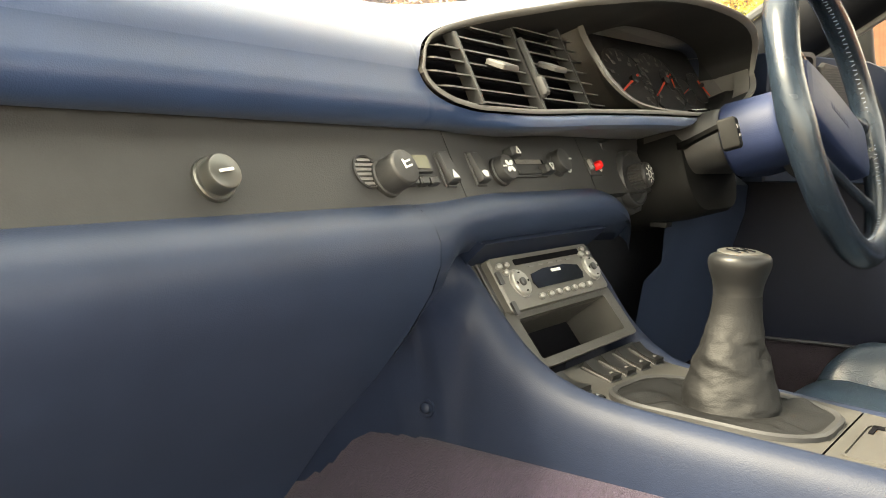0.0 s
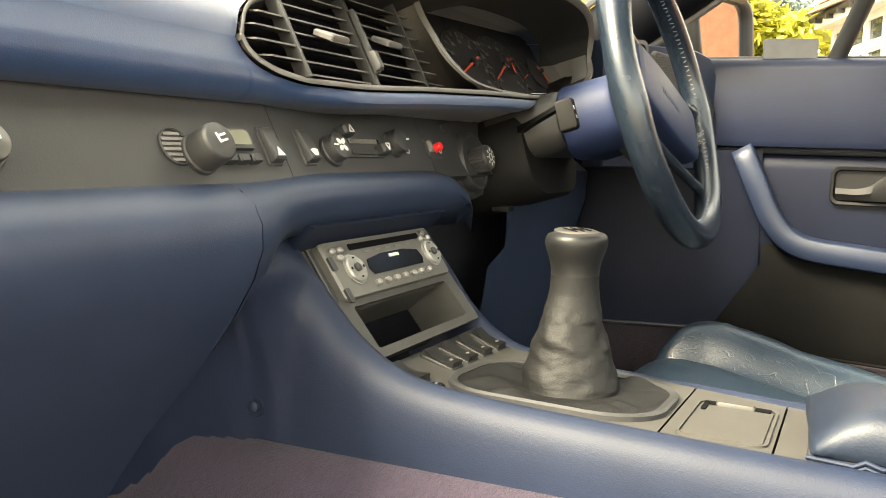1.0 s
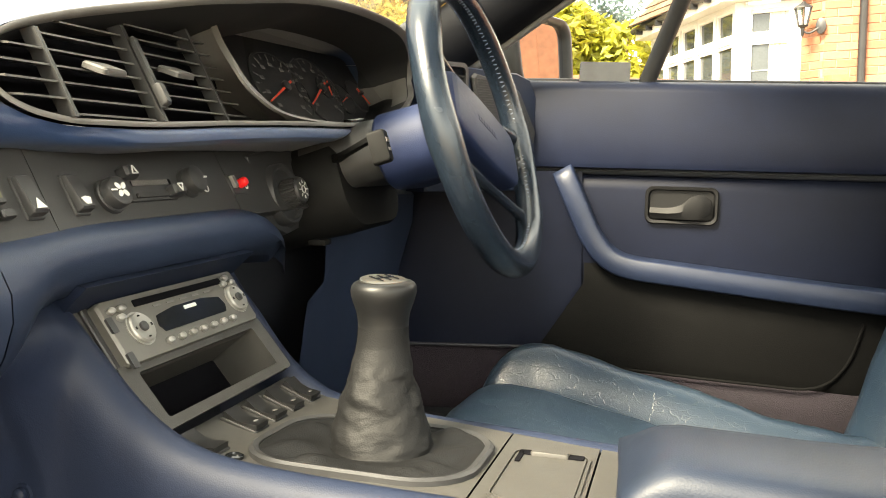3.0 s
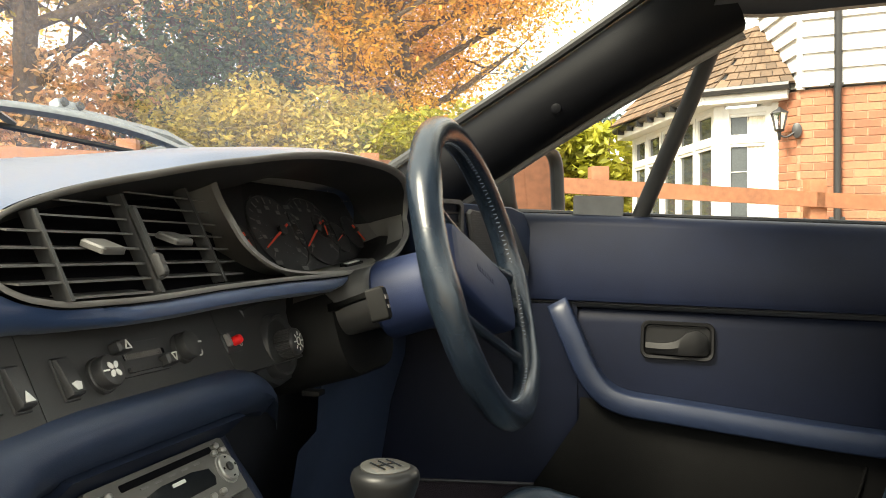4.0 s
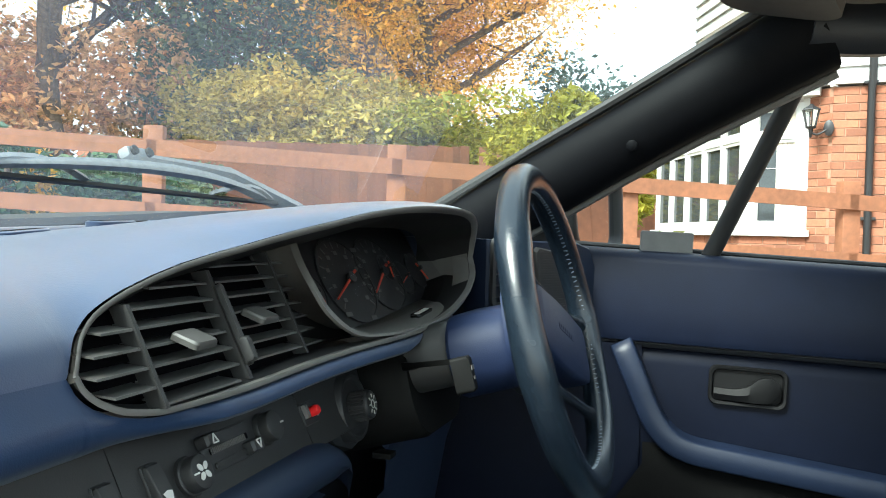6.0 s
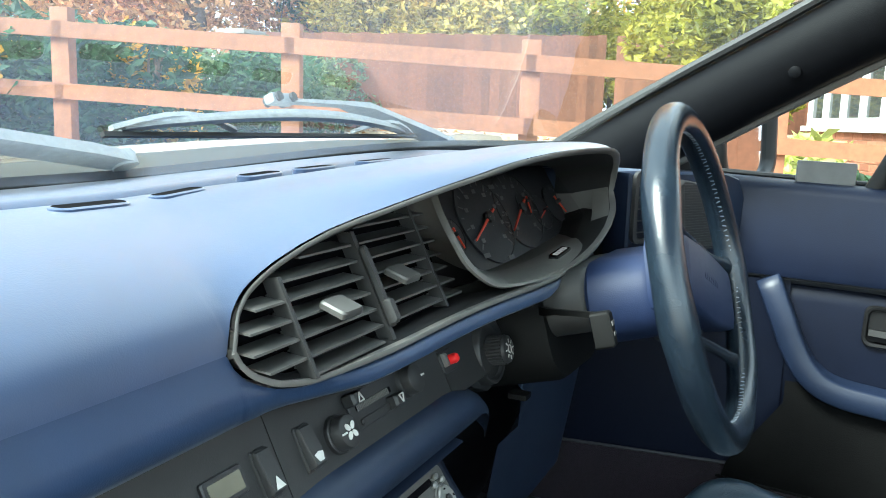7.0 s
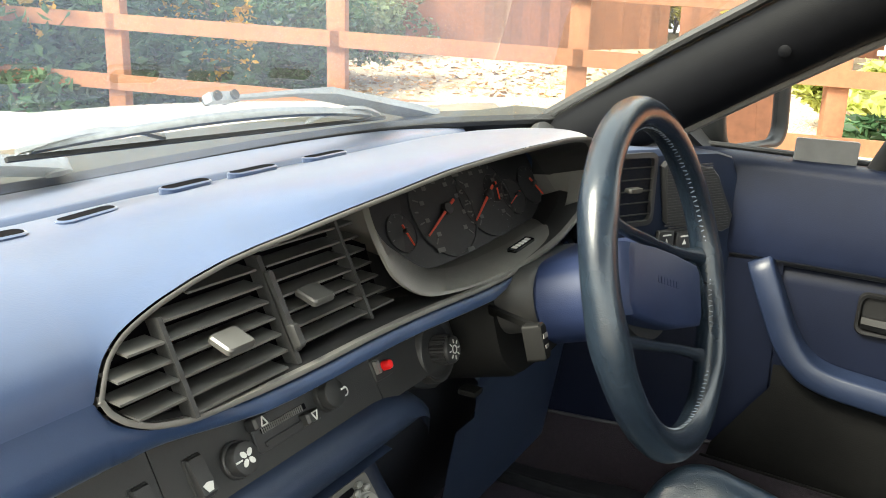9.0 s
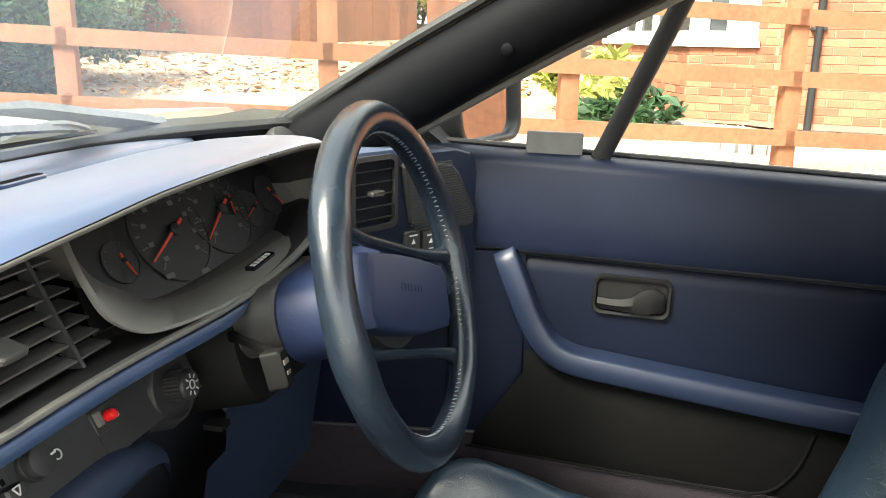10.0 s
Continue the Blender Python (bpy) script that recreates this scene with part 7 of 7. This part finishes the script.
# walls
brick_wall(W2, W3, Z_BASE, Z_BRICK, 230)
brick_wall(W1, W2, Z_BASE, Z_BRICK, 40)
brick_wall(C1, W1, Z_BASE, Z_SILL - 0.06, 60)
brick_wall(L1, C1, Z_BASE, Z_SILL - 0.06, 60)
# weatherboards
def boards(p, q, z0, n, proud=0.05):
    m, ln = wall_frame(p, q)
    w = quad_wall("boarded_wall", p, q, z0, z0 + 0.155 * n, WHITEB, 0.2, label="white weatherboarded wall")
    for k in range(n):
        z = z0 + 0.155 * k
        bm = bmesh.new()
        loft(bm, [[m @ V(x, z, 0.005), m @ V(x, z, proud), m @ V(x, z + 0.165, proud * 0.35), m @ V(x, z + 0.165, 0.005)] for x in (-0.0, ln)], closed=True, cap=True, flip=True)
        part("weatherboard", bm, WHITEB, w)


boards(W2, W3, Z_BRICK + 0.02, 20)
boards(hp(96.8, 8.62), W2, Z_BRICK + 0.02, 20)
bm = bmesh.new()
tube(bm, [W2 + V(-0.02, 0.0, Z_BRICK), W2 + V(-0.02, 0, Z_BRICK + 3.1)], 0.035, 4)
part("corner_trim", bm, WHITEB, house)
# upper storey further off
U0, U1 = hp(91.0, 10.6), hp(94.8, 9.0)
boards(U0, U1, hz(12.5, 10.0), 22)
m, ln = wall_frame(U0, U1)
bm = bmesh.new()
zt = hz(19.9, 10.4)
plate(bm, [(-0.35, zt - 0.10), (ln, zt - 0.10), (ln, zt + 0.10), (-0.35, zt + 0.10)], -0.1, 0.35, m)
part("fascia", bm, WHITEB, house, "white fascia board")
bm = bmesh.new()
tube(bm, [m @ V(-0.4, zt + 0.12, 0.38), m @ V(ln, zt + 0.12, 0.38)], 0.05, 8)
part("gutter", bm, IRON, house)
# drainpipe
dp = hp(101.25, 7.72) + V(-0.07, 0, 0)
bm = bmesh.new()
tube(bm, [dp + V(0, 0, Z_BASE), dp + V(0, 0, Z_BRICK - 0.05), dp + V(-0.03, 0, Z_BRICK + 0.05), dp + V(-0.03, 0, Z_BRICK + 3)], 0.034, 10)
pipe = part("drainpipe", bm, IRON, house, "black drainpipe")
for z in (Z_BRICK + 0.02, Z_BRICK - 1.2):
    bm = bmesh.new()
    box(bm, dp + V(0.02, 0.0, z), (0.06, 0.13, 0.03), bevel=0.004)
    part("pipe_bracket", bm, IRON, pipe)
# wall lantern
lan = thing("wall_lantern", hp(97.9, 7.7, hz(8.6, 7.7)), "black iron wall lantern with glass panes", "lantern")
lc = hp(97.95, 7.62)
lz = hz(9.35, 7.62)
bm = bmesh.new()
rows = []
for z, r in ((0.0, 0.012), (-0.02, 0.03), (-0.05, 0.085), (-0.06, 0.088)):
    rows.append([lc + V(r * math.cos(a), r * math.sin(a), lz + z) for a in [math.pi * k / 3 for k in range(6)]])
loft(bm, rows, closed=True, cap=True)
part("lantern_roof", bm, IRON, lan, angle=20)
for k in range(6):
    a = math.pi * k / 3
    bm = bmesh.new()
    tube(bm, [lc + V(0.075 * math.cos(a), 0.075 * math.sin(a), lz - 0.06), lc + V(0.042 * math.cos(a), 0.042 * math.sin(a), lz - 0.21)], 0.006, 5)
    part("lantern_bar", bm, IRON, lan)
bm = bmesh.new()
loft(bm, [[lc + V(r * math.cos(a), r * math.sin(a), lz + z) for a in [math.pi * k / 3 for k in range(6)]] for z, r in ((-0.06, 0.068), (-0.21, 0.036))], closed=True)
part("lantern_glass", bm, GLASS, lan)
bm = bmesh.new()
lathe(bm, [(0.04, -0.225), (0.048, -0.21), (0.02, -0.235), (0.012, -0.30), (0.004, -0.31)], Matrix.Translation(lc + V(0, 0, lz)), 12)
part("lantern_foot", bm, IRON, lan)
bm = bmesh.new()
e = hp(99.0, 7.66, lz - 0.22)
tube(bm, spline([lc + V(0, 0, lz - 0.26), lc + V(0, -0.06, lz - 0.28), e], 5), 0.010, 6)
part("lantern_arm", bm, IRON, lan)
bm = bmesh.new()
lathe(bm, [(0.055, -0.02), (0.055, 0.012), (0.03, 0.02), (0.001, 0.022)], axis(e, (-1, 0.3, 0)) @ Matrix.Diagonal((0.8, 1.3, 1, 1)), 16)
part("lantern_plate", bm, IRON, lan)

# grey stone edging and plants by the house
edging = thing("stone_edging", (9, -1, 0.35), "grey stone edging along the flower bed", "edging")
pts = spline([hp(86.2, 9.3), hp(89, 8.3), hp(93.5, 7.2), hp(97.5, 6.6), hp(100, 6.7)], 4)
for a, b in zip(pts[:-1], pts[1:]):
    c, d = (a + b) / 2, (b - a)
    bm = bmesh.new()
    box(bm, (c.x, c.y, ground_z(c.x, c.y) + 0.04), (d.length * 0.97, 0.10, 0.13), m=Matrix.Rotation(math.atan2(d.y, d.x), 3, "Z"), bevel=0.012)
    part("edging_stone", bm, STONE, edging)

# ---- planting ----
for k, (az, d, rx, ry, h, lf, n, sz, lb) in enumerate([
        (87.5, 8.3, 0.55, 0.5, 0.75, VARIEG, 900, 0.085, "pale yellow green variegated shrub by the house"),
        (90.0, 7.7, 0.35, 0.35, 0.45, LAUREL, 500, 0.07, "low green shrub in the flower bed"),
        (86.0, 12.0, 1.1, 1.0, 2.35, YELGREEN, 5200, 0.085, "yellow green autumn shrub beside the house"),
        (82.5, 13.5, 1.4, 1.3, 2.1, YELGREEN, 5200, 0.09, "yellow green autumn shrub behind the fence")]):
    p = hp(az, d / HS)
    bush((p.x, p.y), rx, ry, h, 20 + k, lf, lb, n, sz)


def at(az, d):
    a = radians(az)
    return (0.58 + d * math.sin(a), d * math.cos(a))


# laurel hedge and shrubs behind the rail fence
for k, (az, d, rx, ry, h, lf, n, sz) in enumerate([
        (31, 7.0, 1.1, 1.0, 1.5, LAUREL, 7800, 0.055), (38, 7.2, 1.1, 1.0, 1.6, LAUREL, 7800, 0.055), (44, 7.6, 1.1, 1.0, 1.5, LAUREL, 7800, 0.055),
        (48.5, 8.8, 1.0, 1.0, 1.35, LAUREL, 7200, 0.055), (52, 10.6, 1.0, 1.0, 1.4, DKGREEN, 7200, 0.055), (55.5, 13.5, 1.0, 1.0, 1.3, DKGREEN, 6600, 0.055), (60.5, 15.0, 1.0, 1.0, 1.5, DKGREEN, 6600, 0.055)]):
    bush(at(az, d), rx, ry, h, 40 + k, lf, "dark green laurel bush behind the fence", n, sz, lumps=14)
for k, (az, d, h) in enumerate([(46.2, 7.2, 1.5), (34.5, 6.6, 1.7)]):
    bush(at(az, d), 0.30, 0.30, h, 60 + k, YELLOW, "thin shrub with bright yellow autumn leaves", 900, 0.045, lumps=10)
for k, (az, d, rx, h) in enumerate([(66, 17.5, 1.8, 3.0), (71, 17.5, 1.9, 2.7), (76, 17.0, 1.8, 2.4), (79.5, 17.5, 1.6, 2.3), (61, 18, 1.8, 3.3)]):
    bush(at(az, d), rx, rx, h, 70 + k, YELGREEN if k in (2, 3) else OLIVE, "tall hedge turning yellow behind the board fence", 11000, 0.075, lumps=20)

for k, (az, d, rx, h, lf) in enumerate([(34, 20, 2.2, 4.2, OLIVE), (41, 20, 2.2, 3.8, RUST), (47, 21, 2.2, 4.0, RUST), (53, 21, 2.3, 4.4, RUST), (57.5, 22, 2.2, 4.0, OLIVE)]):
    bush(at(az, d), rx, rx, h, 90 + k, lf, "tall mixed undergrowth below the trees", 7000, 0.10, lumps=18)

tree(at(48.5, 19), 13, 0.30, 1, RUST, "tall tree with thin rusty brown autumn leaves", "rust brown thin crown", 9500, 0.081, 0.5)
tree(at(43, 21), 13, 0.26, 2, RUST, "slender tree with thin rusty brown autumn leaves", "rust brown thin crown", 9500, 0.081, 0.45)
tree(at(56, 22), 14, 0.34, 3, OLIVE, "oak with olive brown leaves and dark limbs", "olive brown crown", 11000, 0.094, 0.55)
tree(at(61, 21), 5.6, 0.20, 4, DKGREEN, "dark green evergreen tree with dense leaves", "dark green crown", 13500, 0.094, 0.5)
tree(at(68, 20), 14, 0.34, 5, OAK, "big oak with orange autumn leaves", "orange autumn crown", 80000, 0.070, 0.5)
tree(at(64, 24), 15, 0.36, 6, OAK, "tall oak with orange autumn leaves", "orange autumn crown", 62000, 0.074, 0.55)
tree(at(37, 18), 12, 0.28, 7, OLIVE, "oak with thinning olive leaves", "olive thin crown", 10000, 0.090, 0.55)
tree(at(73, 22), 9.5, 0.26, 8, OAK, "oak with orange and yellow autumn leaves", "orange autumn crown", 46000, 0.068, 0.5)
tree(at(83.3, 30), 5.0, 0.14, 9, CONIFER, "distant blue green conifer", "blue green crown", 8100, 0.137, 0.3)
tree(at(27, 20), 12, 0.3, 10, RUST, "tall tree with thin rusty leaves", "rust brown thin crown", 9000, 0.112, 0.5)

# brick gate pier
pier = thing("gate_pier", (*at(51.5, 13.2), 0.7), "short red brick gate pier", "pier")
px, py = at(51.5, 13.2)
bm = bmesh.new()
box(bm, (px, py, ground_z(px, py) + 0.7), (0.44, 0.44, 1.5))
core = part("core", bm, MORTAR, pier)
pz = ground_z(px, py)
pm = None
for r in range(19):
    for s in range(4):
        for h in range(2):
            t = Matrix.Translation((px, py, pz + 0.04 + 0.075 * r)) @ Matrix.Rotation(math.pi / 2 * s, 4, "Z") @ Matrix.Translation((-0.219 + 0.224 * h, -0.222, 0))
            if pm is None:
                bm = bmesh.new()
                plate(bm, [(0, 0), (0.214, 0), (0.214, 0.065), (0, 0.065)], -0.02, 0.006, Matrix.Rotation(radians(90), 4, "X"), 0.004)
                ob = part("brick", bm, BRICK, core)
                pm = ob.data
            else:
                ob = new("brick", pm)
                ob.parent = core
            ob.matrix_basis = t
bm = bmesh.new()
box(bm, (px, py, pz + 1.50), (0.54, 0.54, 0.07), bevel=0.01)
part("cap", bm, STONE, pier)

# fallen leaves under the far fence and along the hedge
rnd = random.Random(8)
pts = []
for k in range(2600):
    a, d = rnd.uniform(44, 84), rnd.uniform(9.5, 14.5)
    x, y = at(a, d)
    pts.append(V(x, y, ground_z(x, y) + 0.015))
for k in range(500):
    a, d = rnd.uniform(25, 50), rnd.uniform(5, 9)
    x, y = at(a, d)
    pts.append(V(x, y, ground_z(x, y) + 0.015))
lf = leaf_object("fallen_leaves", pts, 0.05, LEAFLIT, rnd, flat=True)
tagged(lf, "brown fallen autumn leaves on the gravel", "leaves", kind="stuff")
